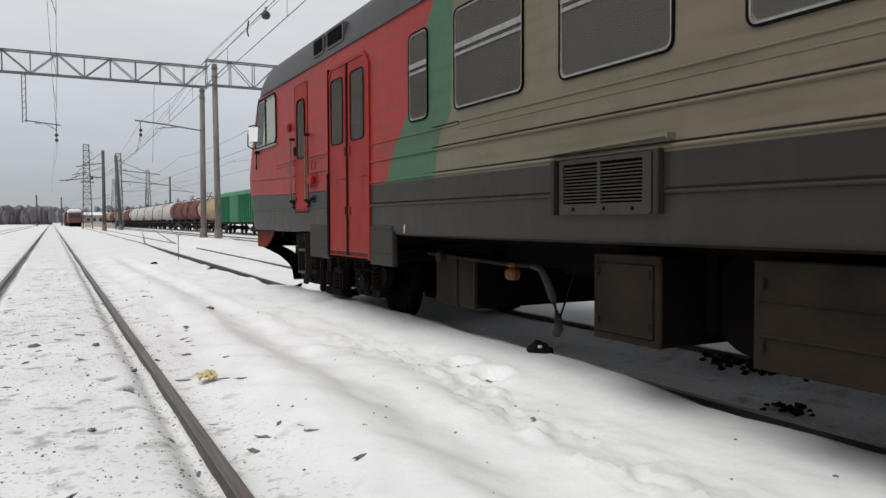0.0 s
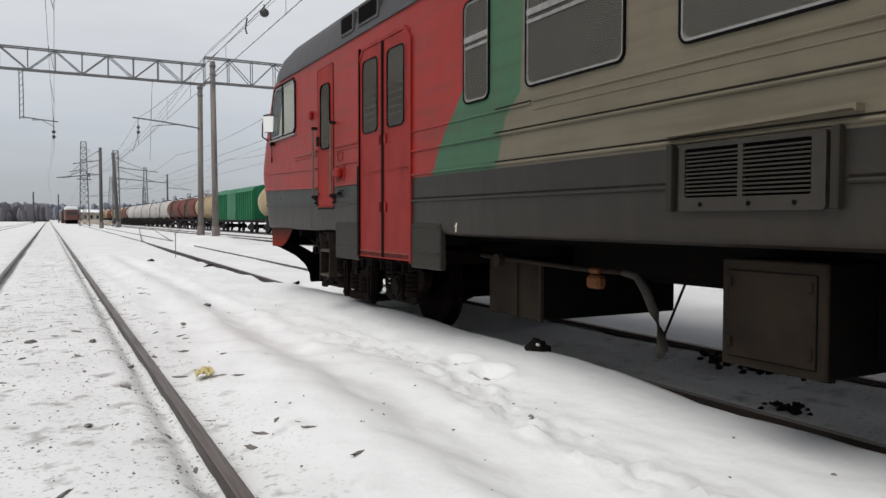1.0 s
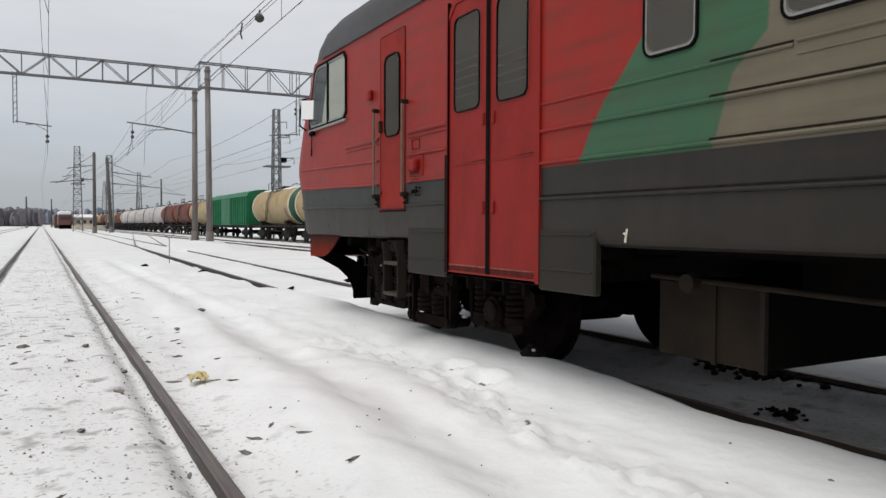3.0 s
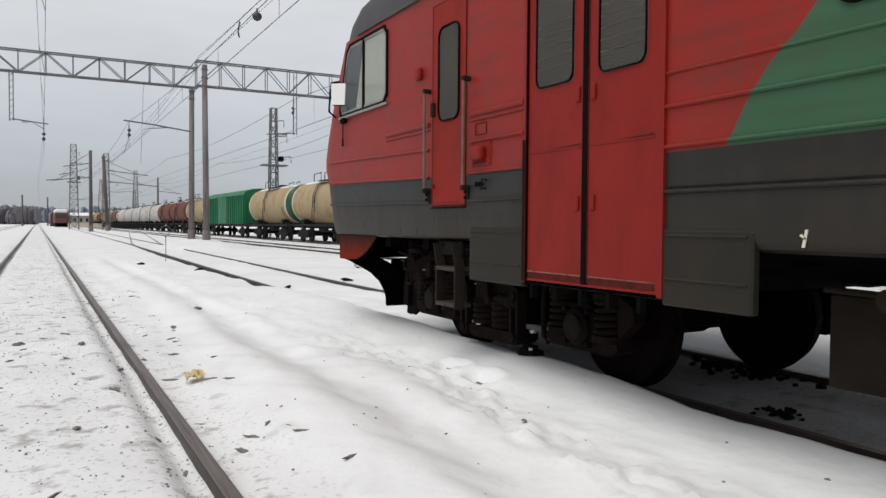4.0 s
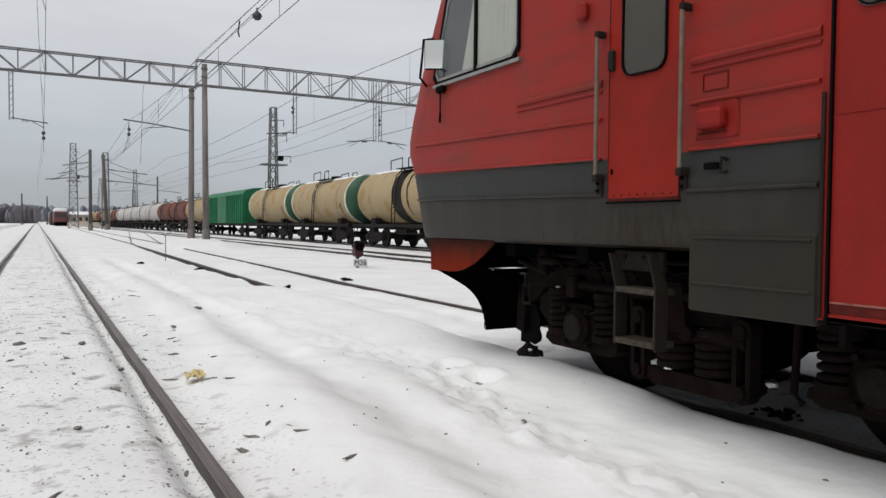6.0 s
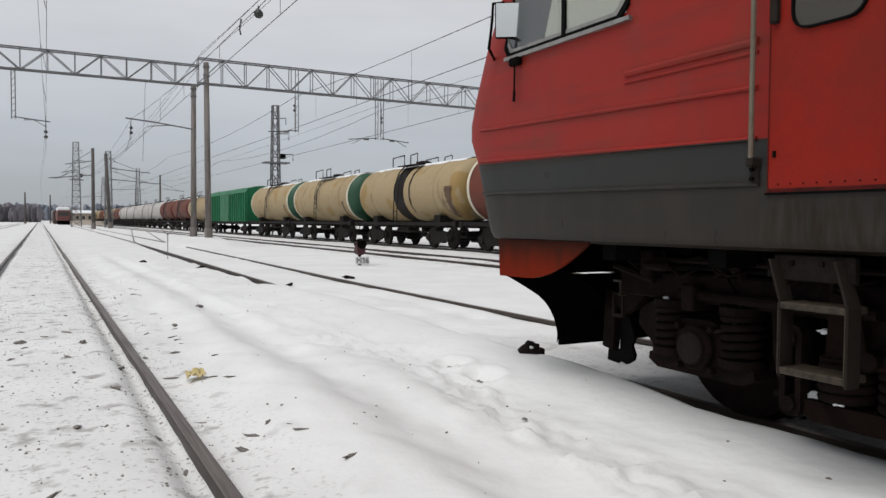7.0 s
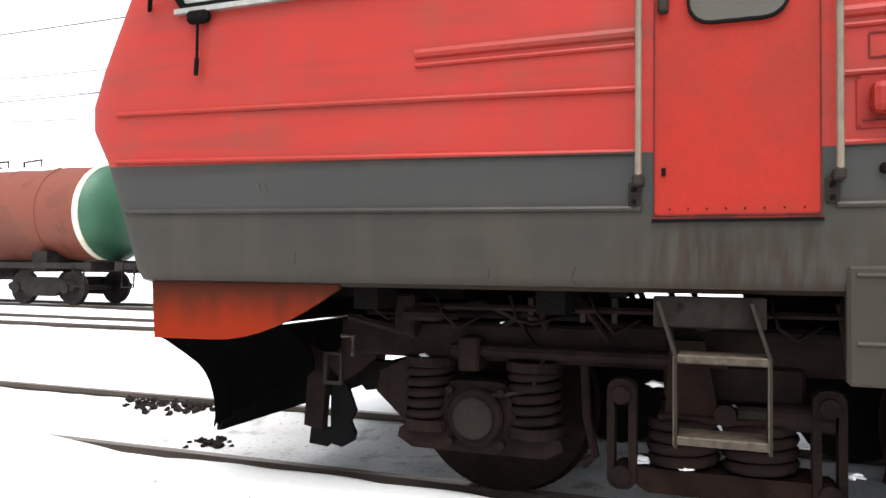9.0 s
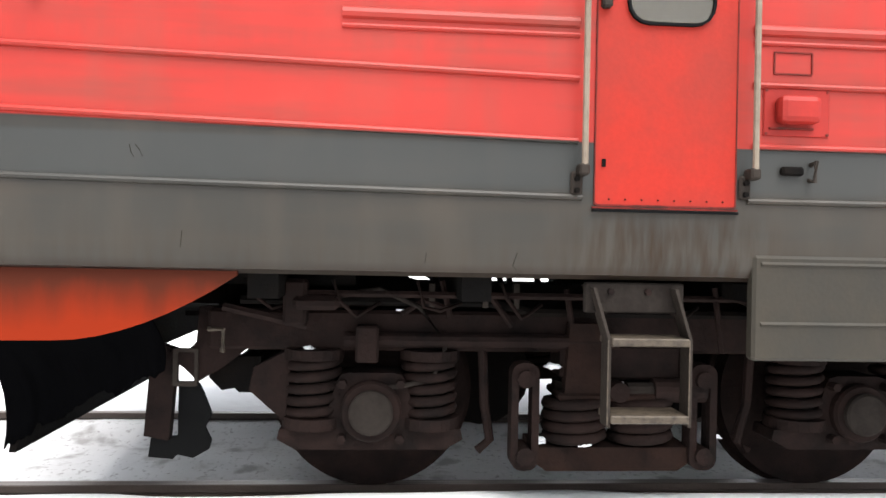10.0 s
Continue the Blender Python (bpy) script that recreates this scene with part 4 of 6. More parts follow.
def tank_wagon(length, mat, head_mat, label, band=None, rim=True, dome=True, stains=(), plate=None):
    """A four-axle tank wagon, its length along y, rail head at z 0."""
    e = new("tank_wagon")
    L, R, zc = length / 2, 1.4, 2.62
    seg = 40
    ys = [(-L + 0.55, R)] + [(-L + 0.55 + (2 * L - 1.1) * k / 8, R) for k in range(1, 8)] + [(L - 0.55, R)]
    bm = bmesh.new()
    rings = [[bm.verts.new((r * math.cos(2 * math.pi * k / seg), y, zc + r * math.sin(2 * math.pi * k / seg))) for k in range(seg)] for y, r in ys]
    for q, s in zip(rings, rings[1:]):
        for k in range(seg):
            bm.faces.new((q[k], q[(k + 1) % seg], s[(k + 1) % seg], s[k]))
    part("barrel", bm, mat, e, smooth=True)
    for sg in (-1, 1):
        bm = bmesh.new()
        prof = [(0.0, R), (0.16, 1.36), (0.34, 1.20), (0.48, 0.92), (0.57, 0.52), (0.60, 0.17)]
        rings = [[bm.verts.new((r * math.cos(2 * math.pi * k / seg), sg * (L - 0.55 + d), zc + r * math.sin(2 * math.pi * k / seg))) for k in range(seg)] for d, r in prof]
        for q, s in zip(rings, rings[1:]):
            for k in range(seg):
                bm.faces.new((q[k], q[(k + 1) % seg], s[(k + 1) % seg], s[k]))
        bm.faces.new(rings[-1])
        part("head", bm, head_mat, e, smooth=True)
        if rim:
            bm = bmesh.new()
            for k in range(seg):
                a0, a1 = 2 * math.pi * k / seg, 2 * math.pi * (k + 1) / seg
                q = []
                for y0, rr in ((L - 0.66, R + 0.004), (L - 0.66, R + 0.02), (L - 0.48, R + 0.015), (L - 0.48, R - 0.02)):
                    q.append((bm.verts.new((rr * math.cos(a0), sg * y0, zc + rr * math.sin(a0))), bm.verts.new((rr * math.cos(a1), sg * y0, zc + rr * math.sin(a1)))))
                for (a, b), (c, d) in zip(q, q[1:]):
                    bm.faces.new((a, b, d, c))
            bmesh.ops.remove_doubles(bm, verts=bm.verts[:], dist=1e-4)
            part("rim", bm, M_PALE, e)
    # straps and the oil-soaked band
    for y0, w, m in [(-L * 0.62, 0.07, mat), (L * 0.62, 0.07, mat)] + ([(0.1, band, M_TANK_DARK)] if band else [(0.0, 0.07, mat)]):
        bm = bmesh.new()
        for k in range(seg):
            a0, a1 = 2 * math.pi * k / seg, 2 * math.pi * (k + 1) / seg
            q = []
            for yy, rr in ((y0 - w, R), (y0 - w, R + 0.014), (y0 + w, R + 0.014), (y0 + w, R)):
                q.append((bm.verts.new((rr * math.cos(a0), yy, zc + rr * math.sin(a0))), bm.verts.new((rr * math.cos(a1), yy, zc + rr * math.sin(a1)))))
            for (a, b), (c, d) in zip(q, q[1:]):
                bm.faces.new((a, b, d, c))
        bmesh.ops.remove_doubles(bm, verts=bm.verts[:], dist=1e-4)
        part("strap", bm, m, e)
    # oil runs down the barrel below the hatch, and writing too small to read
    for k, (yy, wy, a0, a1) in enumerate(stains):
        bm = bmesh.new()
        rows = []
        for i in range(15):
            a = radians(a0 + (a1 - a0) * i / 14)
            w = wy * (0.45 + 0.55 * abs(noise.noise((i * 0.5, k * 3.7, length)))) * (1 - 0.6 * i / 14)
            c = yy + 0.25 * wy * noise.noise((i * 0.7, k * 5.1, 2.0))
            rows.append([bm.verts.new(((R + 0.006) * -math.sin(a), c + s * w, zc + (R + 0.006) * math.cos(a))) for s in (-1, -0.4, 0.3, 1)])
        for q, s in zip(rows, rows[1:]):
            for i in range(3):
                bm.faces.new((q[i], q[i + 1], s[i + 1], s[i]))
        part("oil_stain", bm, M_TANK_DARK if k % 2 == 0 else M_STAIN, e, "dark oil run on the barrel", True)
    if plate:
        p = part("number_plate", B(-R - 0.016, -R + 0.06, plate - 0.38, plate + 0.38, zc - 0.22, zc + 0.26), M_STAIN, e)
        for k in range(6):
            part("writing", B(-R - 0.026, -R - 0.012, plate - 0.33 + 0.115 * k, plate - 0.26 + 0.115 * k, zc + 0.05, zc + 0.20), M_PALE, p)
        part("writing", B(-R - 0.026, -R - 0.012, plate - 0.10, plate + 0.08, zc - 0.15, zc - 0.06), M_PALE, p)
    # snow along the top
    bm = bmesh.new()
    cols = []
    for i in range(25):
        yy = -L + 0.6 + (2 * L - 1.2) * i / 24
        w = 0.42 + 0.16 * noise.noise((yy * 0.9, length, 0))
        row = []
        for k in range(7):
            a = math.pi / 2 + w * (k / 3 - 1)
            rr = R + 0.005 + 0.05 * (1 - abs(k / 3 - 1))
            row.append(bm.verts.new((rr * math.cos(a), yy, zc + rr * math.sin(a))))
        cols.append(row)
    for q, s in zip(cols, cols[1:]):
        for k in range(6):
            bm.faces.new((q[k], q[k + 1], s[k + 1], s[k]))
    part("snow_cap", bm, M_SNOWCAP, e, "thin snow lying on the tank", True)
    # hatch, platform with rails, ladders
    if dome:
        part("hatch", tube(bmesh.new(), [(0, 0, zc + R - 0.1), (0, 0, zc + R + 0.14), (0, 0, zc + R + 0.2)], [0.36, 0.36, 0.2], 16), M_TANK_DARK, e)
        part("valve", tube(bmesh.new(), [(0, 0.75, zc + R - 0.1), (0, 0.75, zc + R + 0.22)], 0.1, 10), M_TANK_DARK, e)
        bm = bmesh.new()
        for sx in (-1, 1):
            box(bm, sx * 0.75 - 0.22, sx * 0.75 + 0.22, -1.1, 1.1, zc + 1.33, zc + 1.37)
        part("walkway", bm, M_WAGONIRON, e)
        for sx in (-1, 1):
            for y0, y1 in ((-1.1, -0.35), (0.35, 1.7)):
                part("railing", tube(bmesh.new(), [(sx * 0.95, y0, zc + 1.34), (sx * 0.95, y0, zc + 1.86), (sx * 0.95, y1, zc + 1.80), (sx * 0.95, y1, zc + 1.34)], 0.03, 5), M_WAGONIRON, e)
        for sx in (-1, 1):
            bm = bmesh.new()
            path = [(1.62, 0.95), (1.60, 2.1), (1.54, 3.0), (1.32, 3.6), (0.95, 3.98)]
            for yy in (-0.2, 0.2):
                tube(bm, [(sx * a, yy, b) for a, b in path], 0.025, 5)
            for k in range(10):
                b = 1.1 + k * 0.3
                a = np.interp(b, [p[1] for p in path], [p[0] for p in path])
                tube(bm, [(sx * a, -0.2, b), (sx * a, 0.2, b)], 0.018, 5)
            part("ladder", bm, M_WAGONIRON, e)
    # underframe
    part("centre_sill", B(-0.28, 0.28, -L - 0.35, L + 0.35, 0.92, 1.22), M_WAGONIRON, e)
    for sg in (-1, 1):
        part("end_beam", B(-1.45, 1.45, sg * (L - 0.05) - 0.14, sg * (L - 0.05) + 0.14, 0.98, 1.2), M_WAGONIRON, e)
        part("saddle", B(-1.15, 1.15, sg * (L - 2.1) - 0.28, sg * (L - 2.1) + 0.28, 0.95, 1.50), M_WAGONIRON, e)
        part("side_sill", B(sg * 1.36 - 0.05, sg * 1.36 + 0.05, -L - 0.1, L + 0.1, 1.02, 1.18), M_WAGONIRON, e)
        part("cross_bearer", B(-1.35, 1.35, sg * 1.6 - 0.09, sg * 1.6 + 0.09, 0.90, 1.16), M_WAGONIRON, e)
        part("step_iron", tube(bmesh.new(), [(-1.42, sg * (L - 0.15), 1.1), (-1.45, sg * (L - 0.15), 0.55), (-1.45, sg * (L - 0.55), 0.55), (-1.42, sg * (L - 0.55), 1.1)], 0.025, 5), M_WAGONIRON, e)
    part("walkway_end", B(-1.45, 1.45, -L - 0.3, -L + 0.1, 1.22, 1.26), M_WAGONIRON, e)
    part("air_tank", tube(bmesh.new(), [(0.4, -0.9, 0.85), (0.4, 0.6, 0.85)], 0.22, 10), M_WAGONIRON, e)
    part("brake_cylinder", tube(bmesh.new(), [(-0.55, 0.4, 0.80), (-0.55, 1.5, 0.80)], 0.16, 10), M_WAGONIRON, e)
    part("drain_pipe", tube(bmesh.new(), [(0, 0, 0.45), (0, 0, 1.45)], 0.15, 10), M_WAGONIRON, e)
    part("brake_rod", tube(bmesh.new(), [(-0.7, -L + 2.5, 0.72), (-0.7, L - 2.5, 0.72)], 0.04, 6), M_WAGONIRON, e)
    for sg in (-1, 1):
        freight_bogie(e, sg * (L - 2.1))
        part("coupler", B(-0.18, 0.18, sg * (L + 0.32) - 0.3, sg * (L + 0.32) + 0.3, 0.9, 1.2, bevel=0.05), M_WAGONIRON, e)
    return tagged(e, label, "tank wagon", "freight train")


WX, WZ = 16.9, 0.0
w_brown = tank_wagon(11.2, M_TANK_BROWN, M_TANK_GREEN, "rust-brown tank wagon with white rim and green head", stains=[(0.5, 0.42, 8, 120)], plate=3.4)
w_brown.matrix_basis = pose(WX, 21.5, WZ)
w_dark = tank_wagon(11.2, M_TANK_CREAM, M_TANK_CREAM, "stained cream tank wagon with an oil-black middle band", band=0.55, rim=False, stains=[(-1.1, 0.22, 5, 135), (-4.9, 0.55, 85, 150)])
w_dark.matrix_basis = pose(WX, 33.2, WZ)
w_cream = tank_wagon(11.2, M_TANK_CREAM, M_TANK_GREEN, "stained cream tank wagon with a dark green head", stains=[(0.45, 0.20, 5, 130), (-4.2, 0.30, 100, 150)])
w_cream.matrix_basis = pose(WX, 45.3, WZ)
copy_thing(w_cream, pose(WX, 57.1, WZ))
w_white = tank_wagon(11.0, M_TANK_WHITE, M_TANK_WHITE, "grimy white tank wagon in the freight train", rim=False)
w_white.matrix_basis = pose(WX, 9.4, WZ)
w_rust = tank_wagon(11.0, M_TANK_BROWN, M_TANK_BROWN, "dirty brown tank wagon far down the freight train", band=0.5, rim=False)
w_rust.matrix_basis = pose(WX, 99.2, WZ)
copy_thing(w_cream, pose(WX, 87.1, WZ))
for i in range(19):
    src = w_rust if i < 1 else w_white if i < 6 else w_dark if i % 3 else w_rust
    y = 111.3 + 12.05 * i
    copy_thing(src, pose(WX - 0.00010 * (y - 109) ** 2, y, WZ))


def boxcar():
    e = new("boxcar")
    L = 8.2
    prof = [(-1.42, 1.15), (1.42, 1.15), (1.42, 3.66), (1.2, 3.98), (0.6, 4.17), (0, 4.22), (-0.6, 4.17), (-1.2, 3.98), (-1.42, 3.66)]
    part("body", sweep_y(bmesh.new(), prof, [-L, L]), M_BOXCAR, e)
    for i in range(21):
        y = -L + 0.08 + (2 * L - 0.16) * i / 20
        if abs(y) > 1.9:
            part("rib", B(-1.53, -1.365, y - 0.06, y + 0.06, 1.15, 3.66), M_BOXCAR, e)
    for x in (-1.3, -0.65, 0, 0.65, 1.3):
        part("rib", B(x - 0.05, x + 0.05, -L - 0.06, -L + 0.01, 1.15, 3.8), M_BOXCAR, e)
    for sx in (-1, 1):
        for y0 in (-1.9, 0.02):
            d = part("door", B(sx * 1.47 - 0.04, sx * 1.47 + 0.04, y0, y0 + 1.88, 1.2, 3.58, bevel=0.02), M_BOXCAR, e)
            bm = bmesh.new()
            for k in range(4):
                box(bm, sx * 1.51 - 0.03, sx * 1.51 + 0.03, y0 + 0.1, y0 + 1.78, 1.5 + 0.6 * k, 1.58 + 0.6 * k)
            part("rib", bm, M_BOXCAR, d)
    part("roof_edge", sweep_y(bmesh.new(), [(-1.50, 3.63), (-1.45, 3.63), (-1.2, 3.96), (-1.25, 4.01)], [-L - 0.05, L + 0.05]), M_BOXCAR, e)
    part("underframe", B(-1.3, 1.3, -L - 0.2, L + 0.2, 0.92, 1.16), M_WAGONIRON, e)
    for sg in (-1, 1):
        freight_bogie(e, sg * (L - 2.2))
        part("coupler", B(-0.18, 0.18, sg * (L + 0.5) - 0.3, sg * (L + 0.5) + 0.3, 0.9, 1.2, bevel=0.05), M_WAGONIRON, e)
    e.matrix_basis = pose(WX, 72.1, WZ)
    tagged(e, "bright green ribbed boxcar between tank wagons", "boxcar", "freight train")


boxcar()

# ---- the railcar, in the place where it stands at the clip's start ----
CX = 4.755
train = new("railcar")
tagged(train, "red, green and beige electric railcar with dark grey skirt", "railcar")


def nose_y(z):
    """The front's outline from the side."""
    return float(np.interp(z, [0.95, 1.03, 1.35, 1.62, 1.80, 1.90, 2.10, 2.45, 3.10, 3.45, 3.70, 4.00, 4.15], [12.46, 12.54, 12.66, 12.76, 12.86, 12.87, 12.80, 12.64, 12.26, 12.08, 11.92, 11.58, 11.2]))


def shell():
    half = [(1.66, 1.03), (1.735, 1.05), (1.755, 1.10), (1.755, 1.35), (1.755, 1.58), (1.755, 1.62), (1.755, 1.80), (1.755, 1.92), (1.755, 2.1), (1.755, 2.45), (1.755, 2.8), (1.755, 3.10), (1.752, 3.16), (1.725, 3.18), (1.715, 3.32), (1.65, 3.50), (1.50, 3.68), (1.25, 3.84), (0.85, 4.0), (0.36, 4.1), (0, 4.13)]
    prof = half + [(-x, z) for x, z in reversed(half[:-1])]
    slices = []
    ys = [-7.0 + 0.5 * i for i in range(36)]
    for y in ys:
        slices.append([(CX + x, y, z) for x, z in prof])
    for inset, k in ((0.25, 1.0), (0.09, 0.999), (0.035, 0.99), (0.005, 0.968), (-0.01, 0.93), (-0.04, 0.6)):
        slices.append([(CX + x * k, nose_y(z) - inset, z) for x, z in prof])
    bm = bmesh.new()
    rings = [[bm.verts.new(c) for c in s] for s in slices]
    n = len(prof)
    for q, s in zip(rings, rings[1:]):
        for k in range(n):
            bm.faces.new((q[k], q[(k + 1) % n], s[(k + 1) % n], s[k]))
    bm.faces.new(rings[0])
    a = rings[-1]
    for k in range(n // 2):
        q = [a[k], a[k + 1], a[n - 2 - k], a[n - 1 - k]]
        q = list(dict.fromkeys(q))
        if len(q) > 2:
            bm.faces.new(q)
    ob = part("body", bm, M_LIVERY, train, smooth=True)
    ob.data.set_sharp_from_angle(angle=radians(28))
    return ob


body = shell()
XS = CX - 1.755  # the side's plane
SIDE = (1, -1)


def bead(y0, y1, z, w=0.015, d=0.020, mat=None, end=None):
    """A pressed bead along the side sheet."""
    prof = [(XS + 0.004, z - w), (XS - d * 0.7, z - w * 0.6), (XS - d, z), (XS - d * 0.7, z + w * 0.6), (XS + 0.004, z + w)]
    bm = sweep_y(bmesh.new(), prof, [y0, y1])
    if end is not None:
        for v in bm.verts:
            v.co.z += (end - z) * (v.co.y - y0) / (y1 - y0)
    part("bead", bm, mat or M_LIVERY, train, smooth=False)
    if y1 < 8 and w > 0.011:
        # the groove's shade above the bead, laid on as a dark strip
        part("seam", B(XS - 0.0035, XS + 0.002, y0, min(y1, 5.9 if z > 1.5 else y1), z + w + 0.002, z + w + 0.012), M_SHADE_SCRATCH, train)


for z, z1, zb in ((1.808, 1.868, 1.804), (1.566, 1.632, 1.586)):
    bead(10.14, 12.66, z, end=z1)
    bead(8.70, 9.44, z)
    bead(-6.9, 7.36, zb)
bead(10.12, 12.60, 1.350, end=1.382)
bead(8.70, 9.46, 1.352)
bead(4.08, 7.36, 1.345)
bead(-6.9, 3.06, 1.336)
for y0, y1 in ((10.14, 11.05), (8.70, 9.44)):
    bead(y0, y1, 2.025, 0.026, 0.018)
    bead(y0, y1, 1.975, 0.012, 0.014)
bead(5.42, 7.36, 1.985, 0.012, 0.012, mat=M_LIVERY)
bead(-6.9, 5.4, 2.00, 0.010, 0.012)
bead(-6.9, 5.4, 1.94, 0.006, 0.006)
# cornice
part("cornice", sweep_y(bmesh.new(), [(XS + 0.02, 3.155), (XS - 0.018, 3.16), (XS - 0.018, 3.19), (XS + 0.05, 3.20)], [-6.98, 11.8]), M_ROOF, train)


def window(name, y0, y1, z0, z1, r=0.06, sash=True, glass_mat=None, back=None, rim=0.014, label=""):
    """A framed window: rubber seal, aluminium frame, pane, backing, and the sliding upper light's bars."""
    back = back or M_WINDOWBACK
    seal = part(name, ring_x(bmesh.new(), rounded(y0 - rim, y1 + rim, z0 - rim, z1 + rim, r + rim), rounded(y0, y1, z0, z1, r), XS - 0.016, XS + 0.01), M_RUBBER, train, label)
    part("frame", ring_x(bmesh.new(), rounded(y0 - 0.002, y1 + 0.002, z0 - 0.002, z1 + 0.002, r), rounded(y0 + 0.014, y1 - 0.014, z0 + 0.014, z1 - 0.014, max(0.01, r - 0.014)), XS - 0.011, XS + 0.008), M_CHROME if sash else M_RUBBER, seal)
    part("blind", prism_x(bmesh.new(), rounded(y0 + 0.01, y1 - 0.01, z0 + 0.01, z1 - 0.01, r), XS - 0.003, XS + 0.004), back, seal)
    part("pane", prism_x(bmesh.new(), rounded(y0 + 0.02, y1 - 0.02, z0 + 0.02, z1 - 0.02, r), XS - 0.008, XS - 0.0065), glass_mat or M_GLASS, seal)
    if sash:
        zs = z0 + 0.60 * (z1 - z0)
        part("sash_bar", B(XS - 0.014, XS, y0, y1, zs, zs + 0.045), M_CHROME, seal)
        part("sash_bar", B(XS - 0.013, XS, y0, y1, zs - 0.055, zs - 0.03), M_CHROME, seal)
    return seal


window("window", 5.99, 6.36, 2.11, 2.90, 0.06, label="narrow framed side window")
for y1 in (5.47, 4.02, 2.52, 1.02, -0.48, -1.98, -3.48):
    window("window", y1 - 1.0, y1, 2.11, 2.92, 0.055)

# cab side window, slanted along the front
def slanted(y0, z0, z1, cut):
    out = []
    pts = [(y0, z0), (12.36 - cut, z0), (12.10 - cut, z1), (y0, z1)]
    rr = 0.07
    for i, p in enumerate(pts):
        a, b = Vector(pts[i - 1]), Vector(pts[(i + 1) % 4])
        p = Vector(p)
        u, v = (a - p).normalized(), (b - p).normalized()
        for k in range(5):
            t = k / 4
            q0, q1 = p + u * rr * (1 - t), p + v * rr * t
            out.append(tuple(q0 + (q1 - p)))
    return out


s1 = part("cab_window", ring_x(bmesh.new(), slanted(11.02, 2.35, 3.11, 0.02), slanted(11.045, 2.375, 3.085, 0.045), XS - 0.018, XS + 0.01), M_RUBBER, train, "two-light cab side window")
part("frame", ring_x(bmesh.new(), slanted(11.043, 2.373, 3.087, 0.043), slanted(11.07, 2.40, 3.06, 0.07), XS - 0.012, XS + 0.008), M_CHROME, s1)
part("blind", prism_x(bmesh.new(), [(11.05, 2.38), (11.62, 2.38), (11.62, 3.08), (11.05, 3.08)], XS - 0.003, XS + 0.004), M_CURTAIN, s1, "cream curtain behind the glass")
part("blind", prism_x(bmesh.new(), [(11.62, 2.38), (12.30, 2.38), (12.07, 3.08), (11.62, 3.08)], XS - 0.0025, XS + 0.004), M_DARK, s1)
part("pane", prism_x(bmesh.new(), slanted(11.05, 2.38, 3.08, 0.05), XS - 0.008, XS - 0.0065), M_CABGLASS, s1)
part("curtain_fold", prism_x(bmesh.new(), [(11.655, 2.40), (11.84, 2.40), (11.77, 2.60), (11.69, 2.86), (11.66, 2.98)], XS - 0.0055, XS - 0.0035), M_CURTAIN, s1, "gathered cream curtain edge")
part("mullion", B(XS - 0.02, XS, 11.605, 11.64, 2.37, 3.09), M_RUBBER, s1)
part("sill", B(XS - 0.03, XS, 11.0, 12.3, 2.325, 2.35), M_CHROME, s1)

# mirror
def turned(bm):
    """Swings the mirror towards the cab's window."""
    bmesh.ops.rotate(bm, verts=bm.verts, cent=(XS - 0.04, 12.22, 2.60), matrix=Matrix.Rotation(radians(-34), 3, "Z") @ Matrix.Rotation(radians(6), 3, "X"))
    return bm


mir = part("mirror", turned(B(XS - 0.14, XS + 0.05, 12.20, 12.25, 2.475, 2.725, bevel=0.02, seg=2)), M_BLACK, train, "square rear-view mirror on a bracket")
part("mirror_glass", turned(B(XS - 0.132, XS + 0.042, 12.190, 12.197, 2.484, 2.716)), M_MIRROR, mir)
part("bracket", tube(bmesh.new(), [(XS + 0.05, 12.36, 2.78), (XS - 0.10, 12.34, 2.74), (XS - 0.125, 12.31, 2.60), (XS - 0.12, 12.36, 2.42), (XS + 0.05, 12.52, 2.36)], 0.011, 6), M_BLACK, mir)
# wiper hanging from the window's corner
wp = part("wiper", tube(bmesh.new(), [(XS - 0.03, 12.16, 2.30), (XS - 0.03, 12.16, 2.08)], 0.007, 6), M_BLACK, train)
part("pivot", B(XS - 0.05, XS, 12.10, 12.22, 2.27, 2.33, bevel=0.015), M_BLACK, wp)
part("tip", tube(bmesh.new(), [(XS - 0.03, 12.16, 2.10), (XS - 0.03, 12.165, 2.02)], 0.011, 6), M_RUBBER, wp)

# cab door with handrails
cd = part("cab_door", prism_x(bmesh.new(), rounded(9.51, 10.07, 1.325, 3.02, 0.012), XS - 0.006, XS + 0.01), M_CABDOOR, train, "bright red narrow cab door")
part("door_gap", ring_x(bmesh.new(), rounded(9.506, 10.074, 1.319, 3.024, 0.014), rounded(9.511, 10.069, 1.326, 3.019, 0.012), XS - 0.009, XS + 0.005), M_DOORFOOT, cd)
part("seal", ring_x(bmesh.new(), rounded(9.604, 9.956, 2.024, 2.816, 0.086), rounded(9.615, 9.945, 2.035, 2.805, 0.075), XS - 0.022, XS - 0.004), M_RUBBER, cd)
part("blind", prism_x(bmesh.new(), rounded(9.61, 9.95, 2.03, 2.81, 0.08), XS - 0.009, XS - 0.005), M_WINDOWBACK, cd)
part("pane", prism_x(bmesh.new(), rounded(9.61, 9.95, 2.03, 2.81, 0.08), XS - 0.014, XS - 0.0125), M_GLASS, cd)
part("lock", B(XS - 0.012, XS, 10.03, 10.045, 1.47, 1.50), M_BLACK, cd)
part("sill", B(XS - 0.018, XS, 9.50, 10.08, 1.296, 1.306), M_RUBBER, cd)
